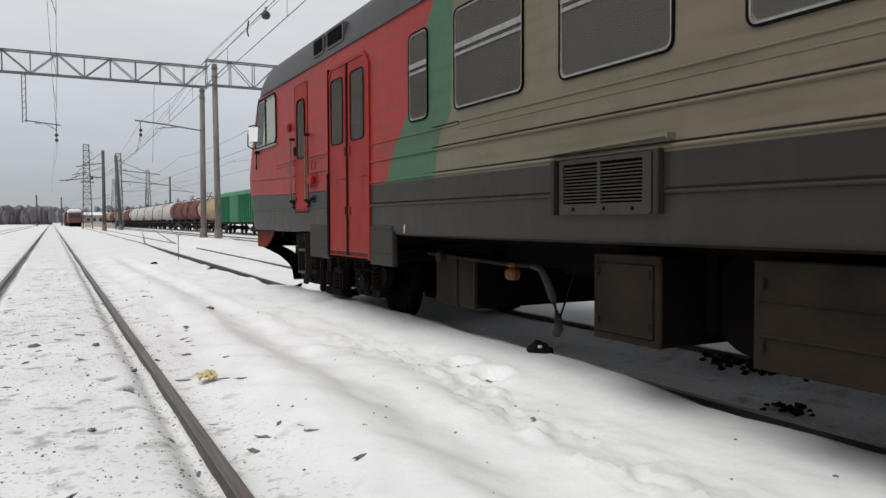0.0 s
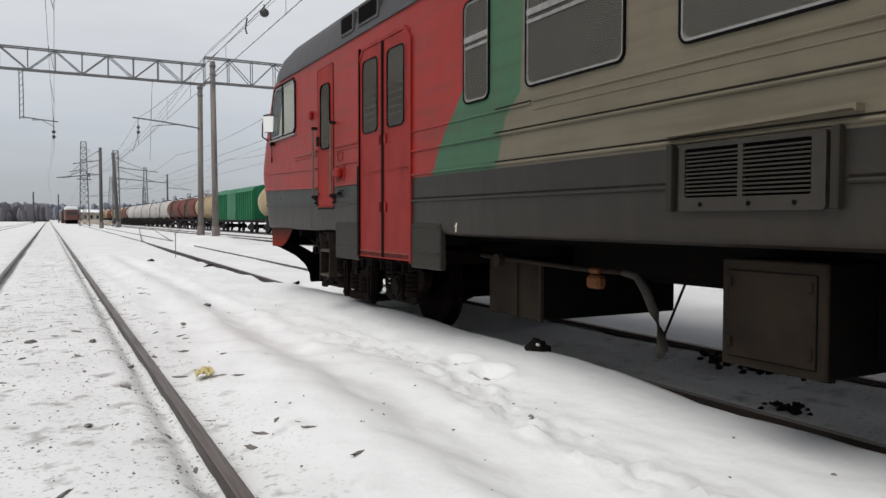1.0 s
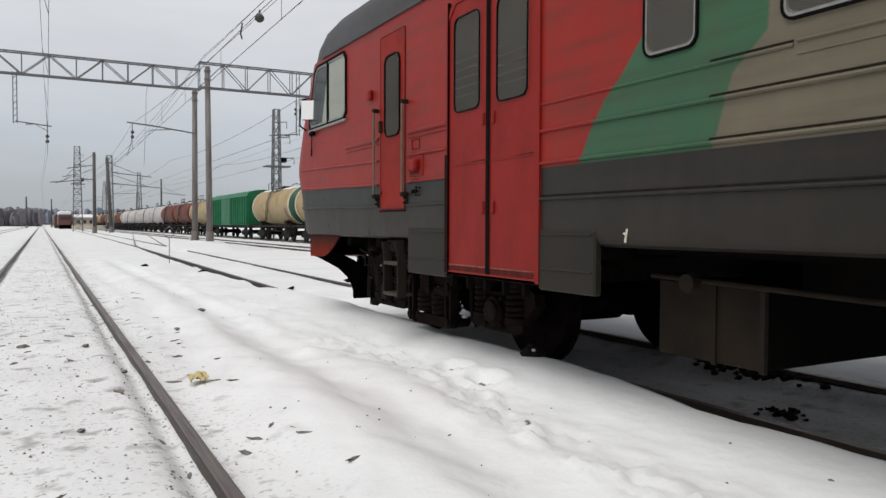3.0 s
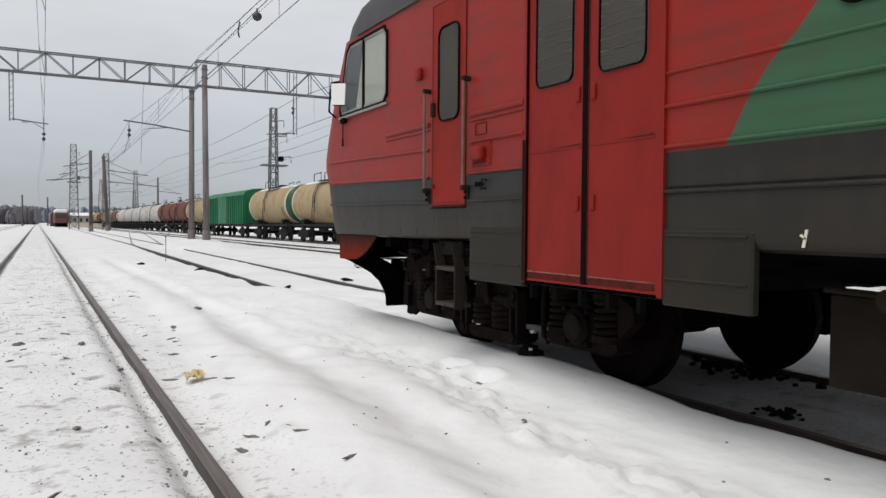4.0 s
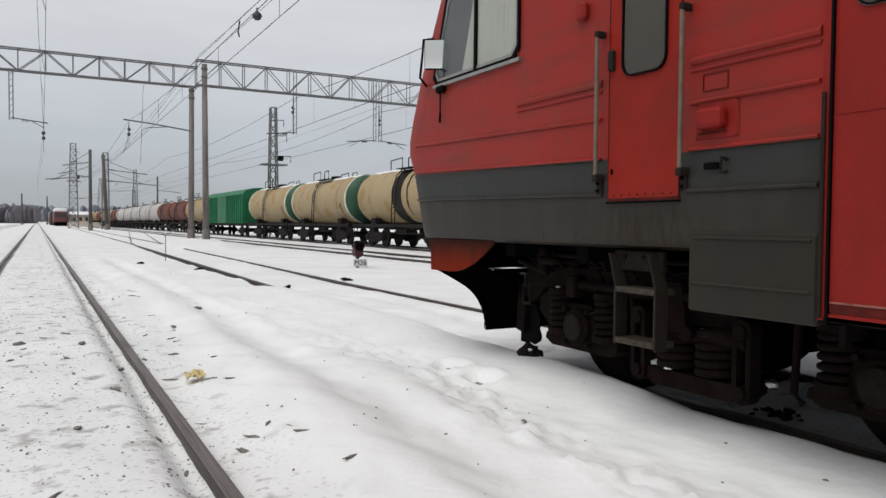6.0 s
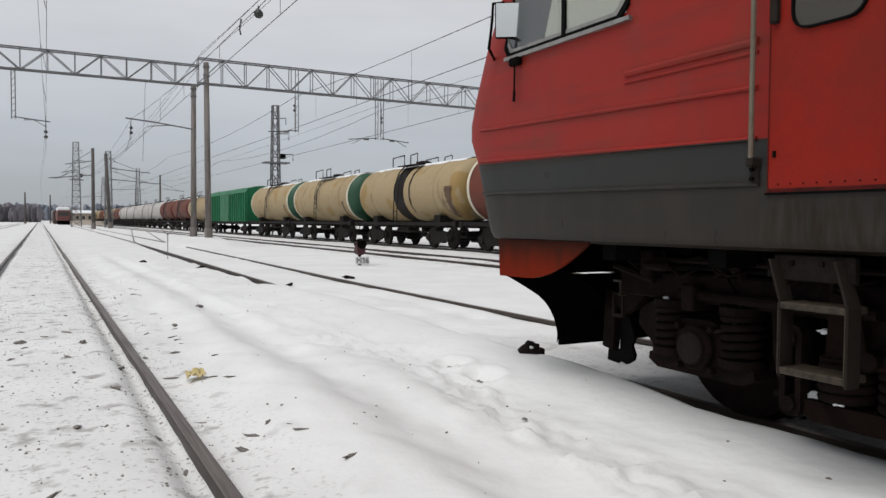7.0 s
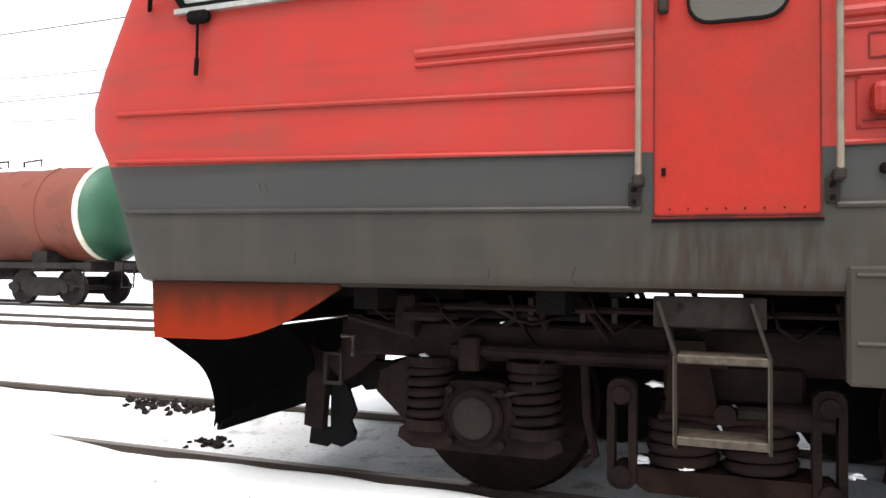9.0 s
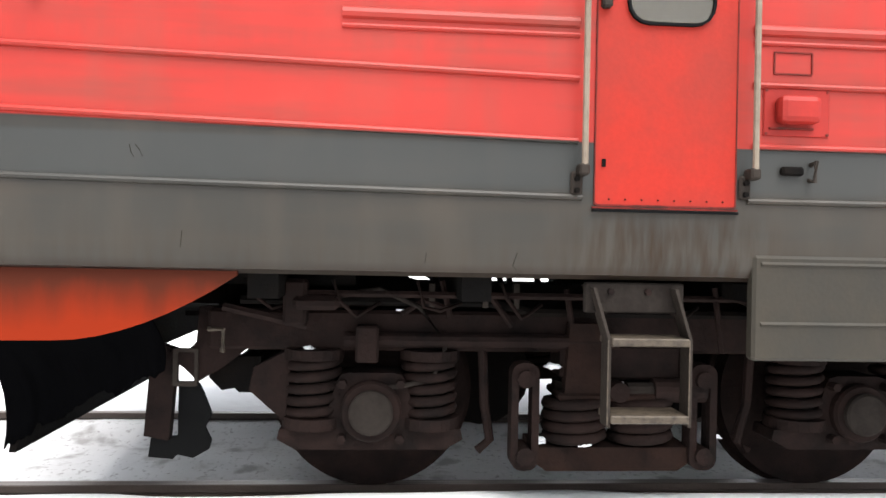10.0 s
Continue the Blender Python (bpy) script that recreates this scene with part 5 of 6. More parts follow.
part("sill_edge", B(XS - 0.012, XS, 9.50, 10.08, 1.309, 1.316), M_DOORFOOT, cd)
for k in range(8):
    part("screw", tube(bmesh.new(), [(XS - 0.011, 9.56 + 0.065 * k, 1.345), (XS - 0.004, 9.56 + 0.065 * k, 1.345)], 0.0035, 6), M_BLACK, cd)
for y in (10.125, 9.455):
    hr = part("handrail", tube(bmesh.new(), [(XS - 0.06, y, 1.46), (XS - 0.06, y, 2.31)], 0.0125, 8), M_RAIL_BAR, train, "worn bare-metal handrail")
    part("bracket", B(XS - 0.075, XS, y - 0.018, y + 0.022, 1.43, 1.475, bevel=0.008), M_STEPS, hr)
    part("bracket", B(XS - 0.075, XS, y - 0.018, y + 0.018, 2.29, 2.33, bevel=0.008), M_STEPS, hr)
    part("base_plate", B(XS - 0.018, XS, y - 0.005, y + 0.042, 1.355, 1.45, bevel=0.008), M_STEPS, hr)
    for dz in (0.0, 0.045):
        part("bolt", tube(bmesh.new(), [(XS - 0.034, y + 0.02, 1.375 + dz), (XS - 0.016, y + 0.02, 1.375 + dz)], 0.011, 6), M_BLACK, hr)
part("hinge", B(XS - 0.04, XS, 10.02, 10.06, 2.08, 2.20, bevel=0.008), M_STEPS, train)
# lamp box, hatch outline, hook
lb = part("lamp_plate", B(XS - 0.008, XS, 9.13, 9.40, 1.61, 1.80, bevel=0.004), M_DOOR, train)
part("lamp_box", B(XS - 0.07, XS, 9.19, 9.36, 1.655, 1.765, bevel=0.025, seg=2), M_DOOR, lb)
# thin dark strip that paints the lamp box's shadow on its plate
part("shadow_lip", B(XS - 0.02, XS - 0.006, 9.2, 9.38, 1.637, 1.644), M_DOORFOOT, lb)
for y, z in ((9.14, 1.62), (9.39, 1.62), (9.14, 1.79), (9.39, 1.79)):
    part("rivet", tube(bmesh.new(), [(XS - 0.012, y, z), (XS - 0.007, y, z)], 0.006, 6), M_DOORFOOT, lb)
part("hatch_rim", ring_x(bmesh.new(), rounded(9.20, 9.36, 1.855, 1.945, 0.005), rounded(9.205, 9.355, 1.86, 1.94, 0.005), XS - 0.006, XS), M_DOORFOOT, train)
part("socket", B(XS - 0.03, XS, 9.24, 9.33, 1.455, 1.49, bevel=0.008), M_BLACK, train)
part("hook", tube(bmesh.new(), [(XS, 9.20, 1.50), (XS - 0.04, 9.20, 1.51), (XS - 0.04, 9.205, 1.43), (XS, 9.205, 1.44)], 0.010, 6), M_STEPS, train)
part("lamp", B(XS - 0.05, XS, 10.27, 10.36, 2.44, 2.55, bevel=0.015), M_DOOR, train, "small red marker lamp housing")

# passenger doors
part("door_well", ring_x(bmesh.new(), [(7.35, 0.76), (8.68, 0.76), (8.68, 2.86), (8.54, 3.00), (7.49, 3.00), (7.35, 2.86)], [(7.40, 0.79), (8.63, 0.79), (8.63, 2.85), (8.52, 2.965), (7.51, 2.965), (7.40, 2.85)], XS - 0.020, XS + 0.05), M_DOOR, train)
for y0, y1, hinge in ((8.045, 8.63, 8.09), (7.40, 7.985, 7.94)):
    d = part("door_leaf", prism_x(bmesh.new(), rounded(y0, y1, 0.79, 2.96, 0.02), XS - 0.012, XS + 0.05), M_DOOR, train, "red sliding door leaf with tall window")
    wy0, wy1 = y0 + 0.10, y1 - 0.10
    part("seal", ring_x(bmesh.new(), rounded(wy0 - 0.008, wy1 + 0.008, 2.077, 2.843, 0.067), rounded(wy0, wy1, 2.085, 2.835, 0.06), XS - 0.026, XS - 0.010), M_RUBBER, d)
    part("blind", prism_x(bmesh.new(), rounded(wy0 - 0.01, wy1 + 0.01, 2.075, 2.845, 0.06), XS - 0.015, XS - 0.011), M_WINDOWBACK, d)
    part("pane", prism_x(bmesh.new(), rounded(wy0 - 0.01, wy1 + 0.01, 2.075, 2.845, 0.06), XS - 0.020, XS - 0.0185), M_GLASS, d)
    bars = bmesh.new()
    for k in range(5):
        box(bars, XS - 0.0178, XS - 0.0155, wy0, wy1, 2.20 + 0.07 * k, 2.208 + 0.07 * k)
    part("window_bar", bars, M_CHROME, d)
    for z in (1.98, 1.30):
        part("hinge", B(XS - 0.03, XS - 0.01, hinge - 0.02, hinge + 0.02, z - 0.05, z + 0.05, bevel=0.008), M_DOOR, d)
    part("weld_line", B(XS - 0.016, XS - 0.010, y0 + 0.02, y1 - 0.02, 1.648, 1.66), M_DOOR, d)
    part("foot_plate", B(XS - 0.0145, XS - 0.010, y0 + 0.004, y1 - 0.004, 0.795, 0.835), M_DOORFOOT, d, "rust-stained door foot")
    part("scuff_edge", B(XS - 0.018, XS - 0.011, y0 + 0.006, y1 - 0.006, 0.836, 0.845), M_SCUFF, d)
    part("rust_crack", prism_x(bmesh.new(), [(y0 + 0.03, 1.662), (y0 + 0.03, 1.676), (y0 + 0.10, 1.671), (y0 + 0.20, 1.668), (y0 + 0.32, 1.664), (y0 + 0.20, 1.662)], XS - 0.0145, XS - 0.011), M_DOORFOOT, d)
part("door_seal", B(XS - 0.024, XS, 7.994, 8.036, 0.79, 2.96), M_RUBBER, train)
for y in (7.985, 8.037):
    part("seal_strip", B(XS - 0.017, XS, y, y + 0.008, 0.80, 2.95), M_DOORFOOT, train)
part("door_post", B(XS - 0.028, XS, 8.63, 8.642, 0.74, 3.0), M_RUBBER, train)
part("door_bar", tube(bmesh.new(), [(XS - 0.03, 8.665, 0.77), (XS - 0.03, 8.665, 1.75)], 0.009, 6), M_STEPS, train)
part("door_sill", B(XS - 0.02, XS + 0.2, 7.38, 8.66, 0.752, 0.785, bevel=0.008), M_BOGIE, train)
for k in range(5):
    part("sill_bracket", B(XS - 0.03, XS + 0.02, 7.5 + 0.26 * k, 7.53 + 0.26 * k, 0.66, 0.75), M_BLACK, train)

# scratches in the grey paint
for line in (((11.821, 1.502), (11.815, 1.475), (11.804, 1.457)), ((11.800, 1.503), (11.785, 1.485), (11.773, 1.460)), ((11.625, 1.188), (11.63, 1.126)), ((10.366, 1.13), (10.383, 1.082), (10.351, 1.04)), ((10.715, 1.123), (10.721, 1.084))):
    part("scratch", tube(bmesh.new(), [(XS, y, z) for y, z in line], 0.0015, 4), M_SHADE_SCRATCH, train)

# skirt panels beside the doors
for y0, y1 in ((8.69, 9.43), (6.77, 7.36)):
    sk = part("skirt_panel", B(XS - 0.012, XS + 0.05, y0, y1, 0.725, 1.14, bevel=0.012), M_SKIRT, train)
    part("stiffener", B(XS + 0.05, XS + 0.30, y0 + 0.02, y1 - 0.02, 0.95, 1.02), M_BLACK, sk)
    for z in (1.105, 0.87):
        part("bead", sweep_y(bmesh.new(), [(XS - 0.008, z - 0.014), (XS - 0.022, z), (XS - 0.008, z + 0.014)], [y0 + 0.03, y1 - 0.03]), M_SKIRT, sk)

# roof: air intakes and their dark mouths
for y0, y1 in ((8.92, 9.34), (8.22, 8.80)):
    v = part("roof_intake", prism_x(bmesh.new(), rounded(y0, y1, 3.27, 3.50, 0.03), XS + 0.026, XS + 0.25), M_ROOF, train)
    part("mouth", prism_x(bmesh.new(), rounded(y0 + 0.04, y1 - 0.04, 3.30, 3.47, 0.02), XS + 0.022, XS + 0.06), M_BLACK, v)

# louvred grille
g = part("louvre_grille", ring_x(bmesh.new(), rounded(3.15, 4.0, 1.215, 1.565, 0.02), rounded(3.22, 3.96, 1.285, 1.54, 0.01), XS - 0.03, XS + 0.01), M_GRILLE, train, "dark grey louvred ventilation grille")
part("backing", B(XS - 0.004, XS + 0.006, 3.2, 4.0, 1.27, 1.55), M_BLACK, g)
for k in range(11):
    z = 1.297 + 0.0215 * k
    for a, b in ((3.225, 3.59), (3.62, 3.955)):
        part("slat", prism_x(bmesh.new(), [(a, z), (b, z), (b, z + 0.009), (a, z + 0.009)], XS - 0.027, XS - 0.005), M_GRILLE, g)
part("centre_bar", B(XS - 0.028, XS, 3.59, 3.62, 1.27, 1.55), M_GRILLE, g)
for y in (3.3, 3.55, 3.85):
    part("screw", tube(bmesh.new(), [(XS - 0.035, y, 1.25), (XS - 0.028, y, 1.25)], 0.012, 8), M_RUBBER, g)
for y in (3.10, 4.06):
    part("guide", B(XS - 0.05, XS, y - 0.02, y + 0.02, 1.215, 1.575, bevel=0.006), M_SKIRT, g)
part("rain_lip", prism_x(bmesh.new(), [(3.00, 1.655), (4.09, 1.628), (4.09, 1.612), (3.02, 1.635), (3.0, 1.62)], XS - 0.06, XS), M_LIVERY, g)

# ---- nose: orange apron, snow-plough mat ----
ap = []
for i in range(13):
    t = i / 12
    y = 12.45 - 1.02 * t
    z = 0.765 + 0.012 * t if t < 0.35 else 0.769 + 0.255 * ((t - 0.35) / 0.65) ** 1.8
    ap.append((y, z))
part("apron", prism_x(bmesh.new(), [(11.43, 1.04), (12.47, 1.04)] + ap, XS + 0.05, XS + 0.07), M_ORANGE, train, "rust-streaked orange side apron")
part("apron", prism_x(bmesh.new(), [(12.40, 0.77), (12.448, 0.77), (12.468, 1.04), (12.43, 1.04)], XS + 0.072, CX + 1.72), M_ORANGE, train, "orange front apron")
# the mat curls in from the apron to a torn tip before the wheel
def plough_mat():
    bm = bmesh.new()
    rows = []
    for i in range(61):
        u = 0.80 * i / 60
        row = []
        for k in range(11):
            v = k / 10
            tear = 0.05 * noise.noise((u * 9, 1.7, 0)) + 0.035 * noise.noise((u * 31, 4.0, 0))
            zt = float(np.interp(12.465 - 0.885 * u, [y for y, z in reversed(ap)], [z for y, z in reversed(ap)])) + 0.01
            zb = 0.17 + 0.50 * u ** 0.75 + tear
            x = XS + 0.075 + (0.605 - 0.20 * u) * math.sin(v * math.pi / 2) ** 1.05 + (0.03 * math.sin(u * 21 + v * 2.5) + 0.035 * noise.noise((u * 14, v * 3, 2)) + 0.012 * noise.noise((u * 30, v * 5, 8))) * min(1, v * 2.5) * (1.25 - v)
            y = 12.465 - 0.885 * u + (0.11 - 0.05 * u) * v
            row.append(bm.verts.new((x, y, zt + (zb - zt) * v ** 1.25)))
        rows.append(row)
    for q, s in zip(rows, rows[1:]):
        for k in range(10):
            bm.faces.new((q[k], q[k + 1], s[k + 1], s[k]))
    ob = part("plough_mat", bm, M_MAT, train, "torn black rubber plough mat", True)
    mod = ob.modifiers.new("thickness", "SOLIDIFY")
    mod.thickness = 0.008


plough_mat()
# two added black sheets stand in for the dark behind the aprons
part("apron_shade_sheet", B(XS + 0.10, CX + 1.70, 12.365, 12.39, 0.775, 1.03), M_BLACK, train)
part("apron_dark_sheet", B(XS + 0.09, XS + 0.12, 11.92, 12.39, 0.80, 1.03), M_BLACK, train)
part("plough", prism_x(bmesh.new(), [(12.40, 0.76), (12.50, 0.5), (12.55, 0.18), (12.52, 0.18), (12.44, 0.5), (12.36, 0.76)], XS + 0.68, CX + 1.05), M_BLACK, train)
# sand pipe bracket before the wheel
br = part("plough_bracket", prism_x(bmesh.new(), [(11.94, 0.27), (11.83, 0.25), (11.80, 0.66), (11.91, 0.70)], XS + 0.62, XS + 0.68), M_BOGIE, train)
part("flap", prism_x(bmesh.new(), [(11.93, 0.165), (11.82, 0.155), (11.80, 0.175), (11.73, 0.16), (11.66, 0.20), (11.65, 0.24), (11.68, 0.30), (11.65, 0.36), (11.69, 0.46), (11.71, 0.50), (11.80, 0.51), (11.80, 0.26), (11.92, 0.25)], XS + 0.66, XS + 0.685), M_RUBBER, br)
part("arm", prism_x(bmesh.new(), [(11.82, 0.66), (11.82, 0.62), (11.76, 0.58), (11.70, 0.52), (11.60, 0.58), (11.50, 0.66), (11.50, 0.86), (11.70, 0.86), (11.71, 0.70), (11.75, 0.66)], XS + 0.60, XS + 0.66), M_BOGIE, br)
part("bracket_frame", ring_x(bmesh.new(), rounded(11.70, 11.81, 0.50, 0.67, 0.01), rounded(11.715, 11.79, 0.52, 0.655, 0.008), XS + 0.59, XS + 0.62), M_STEPS, br)
part("stay", B(XS + 0.9, XS + 0.93, 11.60, 11.84, 0.79, 0.815), M_BLACK, br)
part("stay", B(XS + 0.9, XS + 0.93, 11.66, 11.68, 0.60, 0.95), M_BLACK, br)
part("rubber_block", prism_x(bmesh.new(), [(11.68, 0.52), (11.62, 0.46), (11.56, 0.47), (11.54, 0.45), (11.46, 0.45), (11.44, 0.62), (11.66, 0.62)], XS + 0.72, XS + 0.80), M_BLACK, br)
part("handle", tube(bmesh.new(), [(XS + 0.50, 11.63, 0.77), (XS + 0.44, 11.62, 0.775), (XS + 0.44, 11.56, 0.775), (XS + 0.44, 11.56, 0.68), (XS + 0.50, 11.575, 0.68)], 0.011, 6), M_TREAD, br)
part("brake_beam", B(CX - 0.95, CX + 0.95, 11.46, 11.60, 0.46, 0.60, bevel=0.03), M_BLACK, train)
part("end_beam", B(CX - 1.05, CX + 1.05, 11.42, 11.64, 0.69, 0.86, bevel=0.02), M_BLACK, train)
part("coupler_bar", B(CX - 0.9, CX + 0.9, 12.0, 12.1, 0.62, 0.80), M_BLACK, train)

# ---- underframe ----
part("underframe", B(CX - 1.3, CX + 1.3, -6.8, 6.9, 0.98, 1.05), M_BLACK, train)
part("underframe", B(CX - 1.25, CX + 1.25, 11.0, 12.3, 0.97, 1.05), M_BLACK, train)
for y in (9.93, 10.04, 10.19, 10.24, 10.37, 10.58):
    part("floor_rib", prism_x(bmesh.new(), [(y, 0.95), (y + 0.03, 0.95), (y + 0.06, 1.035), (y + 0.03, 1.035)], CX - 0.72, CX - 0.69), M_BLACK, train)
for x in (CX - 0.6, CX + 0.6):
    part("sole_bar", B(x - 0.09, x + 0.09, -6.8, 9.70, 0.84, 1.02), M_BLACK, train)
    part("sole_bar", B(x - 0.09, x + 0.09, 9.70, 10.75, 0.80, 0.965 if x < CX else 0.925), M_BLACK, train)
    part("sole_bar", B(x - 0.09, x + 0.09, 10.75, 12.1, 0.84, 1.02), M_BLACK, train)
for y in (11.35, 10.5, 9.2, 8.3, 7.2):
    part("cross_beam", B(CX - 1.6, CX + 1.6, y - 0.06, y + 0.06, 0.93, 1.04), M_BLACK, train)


def equipment(y0, y1, z0, z1, x0, x1, label, door=True, latch=True):
    # sides carry their shade as black; only the front plate is box brown
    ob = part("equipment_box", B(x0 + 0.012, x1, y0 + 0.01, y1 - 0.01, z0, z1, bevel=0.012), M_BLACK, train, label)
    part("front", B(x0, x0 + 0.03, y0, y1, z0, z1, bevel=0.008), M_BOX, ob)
    if door:
        part("cover", B(x0 - 0.014, x0 + 0.01, y0 + 0.05, y1 - 0.05, z0 + 0.05, z1 - 0.06, bevel=0.006), M_BOX, ob)
        part("cover_gap", ring_x(bmesh.new(), rounded(y0 + 0.045, y1 - 0.045, z0 + 0.045, z1 - 0.055, 0.01), rounded(y0 + 0.052, y1 - 0.052, z0 + 0.052, z1 - 0.062, 0.01), x0 - 0.006, x0 + 0.004), M_RUBBER, ob)
    if latch:
        for y in (y0 + 0.06, y1 - 0.08):
            for z in (z0 + 0.1, z1 - 0.14):
                part("latch", B(x0 - 0.03, x0, y, y + 0.025, z, z + 0.05, bevel=0.005), M_BOX, ob)
    return ob


equipment(3.24, 3.84, 0.42, 0.97, XS + 0.13, CX - 0.2, "tall grey-brown equipment box under the floor")
eb = equipment(1.10, 2.58, 0.43, 0.98, XS + 0.12, CX + 0.2, "long grey-brown equipment box under the floor", door=False)
for z in (0.60, 0.78):
    part("bead", sweep_y(bmesh.new(), [(XS + 0.122, z - 0.01), (XS + 0.108, z), (XS + 0.122, z + 0.01)], [1.14, 2.54]), M_BOX, eb)
equipment(-0.7, 0.85, 0.43, 0.98, XS + 0.12, CX + 0.2, "long grey-brown equipment box under the floor")
equipment(-3.0, -0.9, 0.43, 0.98, XS + 0.12, CX + 0.2, "long grey-brown equipment box under the floor")
eb = equipment(5.88, 6.66, 0.37, 0.83, XS + 0.42, XS + 1.86, "dark low battery box across the underframe", door=False, latch=False)
part("partition", B(XS + 0.405, XS + 0.43, 6.20, 6.23, 0.36, 0.83), M_BOX, eb)
part("corner_strip", B(XS + 0.408, XS + 0.44, 5.87, 5.90, 0.36, 0.84), M_STEPS, eb)
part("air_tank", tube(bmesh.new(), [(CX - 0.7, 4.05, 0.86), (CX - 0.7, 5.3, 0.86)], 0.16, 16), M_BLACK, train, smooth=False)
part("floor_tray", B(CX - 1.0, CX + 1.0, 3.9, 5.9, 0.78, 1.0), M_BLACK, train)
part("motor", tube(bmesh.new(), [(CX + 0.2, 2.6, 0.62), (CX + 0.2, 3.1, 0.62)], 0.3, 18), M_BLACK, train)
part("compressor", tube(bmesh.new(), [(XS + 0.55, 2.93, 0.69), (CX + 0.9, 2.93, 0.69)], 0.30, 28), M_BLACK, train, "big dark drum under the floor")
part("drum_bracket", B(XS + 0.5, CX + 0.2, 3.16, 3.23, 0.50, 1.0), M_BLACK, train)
part("brake_pipe", tube(bmesh.new(), [(XS + 0.32, 6.62, 0.86), (XS + 0.32, 5.2, 0.82), (XS + 0.31, 4.75, 0.825)], 0.016, 8), M_BOX, train)
part("brake_hose", tube(bmesh.new(), [(XS + 0.30, 4.80, 0.825), (XS + 0.29, 4.66, 0.81), (XS + 0.28, 4.57, 0.73), (XS + 0.28, 4.49, 0.60), (XS + 0.28, 4.43, 0.47), (XS + 0.28, 4.42, 0.38), (XS + 0.28, 4.45, 0.34)], [0.02, 0.026, 0.03, 0.03, 0.028, 0.034, 0.03], 10), M_HOSE, train, "hanging grey brake hose", True)
part("hose_stay", tube(bmesh.new(), [(XS + 0.28, 4.41, 0.46), (XS + 0.29, 4.24, 0.82)], 0.008, 6), M_BLACK, train)
part("hose_cock", B(XS + 0.26, XS + 0.34, 5.00, 5.14, 0.70, 0.79, bevel=0.02), M_COCK, train, "small orange cock on the brake pipe")
part("cock_handle", B(XS + 0.27, XS + 0.31, 5.02, 5.12, 0.80, 0.84, bevel=0.01), M_COCK, train)
part("far_sill", B(CX + 0.9, CX + 1.5, 4.4, 6.9, 0.78, 1.0), M_BLACK, train)
part("far_sill", B(CX + 1.1, CX + 1.5, -6.0, 2.4, 0.6, 1.0), M_BLACK, train)
part("chalk_mark", prism_x(bmesh.new(), [(6.518, 1.065), (6.502, 1.065), (6.488, 1.145), (6.502, 1.145)], XS - 0.004, XS), M_PALE, train)
part("chalk_mark", prism_x(bmesh.new(), [(6.53, 1.118), (6.522, 1.125), (6.496, 1.108), (6.499, 1.098)], XS - 0.004, XS), M_PALE, train)
part("pipe_flange", tube(bmesh.new(), [(XS + 0.24, 6.27, 0.835), (XS + 0.30, 6.27, 0.835)], 0.055, 12), M_BOX, train)
part("pipe", tube(bmesh.new(), [(XS + 0.4, 11.4, 0.94), (XS + 0.4, 9.0, 0.94)], 0.016, 6), M_BOGIE, train)
part("pipe", tube(bmesh.new(), [(XS + 0.38, 11.55, 0.88), (XS + 0.40, 11.2, 0.80)], 0.02, 6), M_BOGIE, train)

for y0, z0, y1, z1, x in ((11.30, 1.0, 11.20, 0.86, 0.42), (10.62, 1.0, 10.58, 0.84, 0.44), (10.45, 1.0, 10.30, 0.80, 0.46), (9.40, 0.99, 9.36, 0.70, 0.40), (9.30, 0.96, 8.75, 0.72, 0.5), (10.06, 0.97, 10.02, 0.74, 0.45)):
    part("stay_rod", tube(bmesh.new(), [(XS + x, y0, z0), (XS + x, y1, z1)], 0.014, 6), M_BOGIE, train)
part("pipe_valve", B(XS + 0.34, XS + 0.46, 11.06, 11.26, 0.87, 0.93, bevel=0.02), M_BOGIE, train)
part("pipe_valve", B(XS + 0.36, XS + 0.48, 11.20, 11.30, 0.80, 1.0, bevel=0.015), M_BOGIE, train)
for y, z in ((10.66, 0.985), (10.42, 0.975), (10.28, 0.99)):
    part("conduit_clip", B(XS + 0.47, XS + 0.53, y - 0.012, y + 0.012, 0.88, z), M_STEPS, train)
for k in range(7):
    yy = 11.45 - 0.36 * k
    part("hose", tube(bmesh.new(), [(XS + 0.36, yy, 1.0), (XS + 0.37, yy - 0.03, 0.93 - 0.02 * (k % 3)), (XS + 0.40, yy - 0.10, 0.87 - 0.03 * (k % 2)), (XS + 0.46, yy - 0.20, 0.90)], 0.009, 6), M_BOGIE, train, smooth=True)
part("conduit", tube(bmesh.new(), [(XS + 0.5, 11.5, 0.90), (XS + 0.5, 10.4, 0.90), (XS + 0.5, 10.2, 0.86), (XS + 0.5, 8.9, 0.86)], 0.02, 6), M_BLACK, train)
# steps under the cab door
stp = part("step_plate", B(XS + 0.06, XS + 0.10, 9.68, 10.08, 0.90, 1.02, bevel=0.006), M_DUSTIRON, train, "worn steel boarding steps")
for y in (9.98, 9.83):
    part("bolt", tube(bmesh.new(), [(XS + 0.045, y, 0.985), (XS + 0.062, y, 0.985)], 0.014, 6), M_BOGIE, stp)
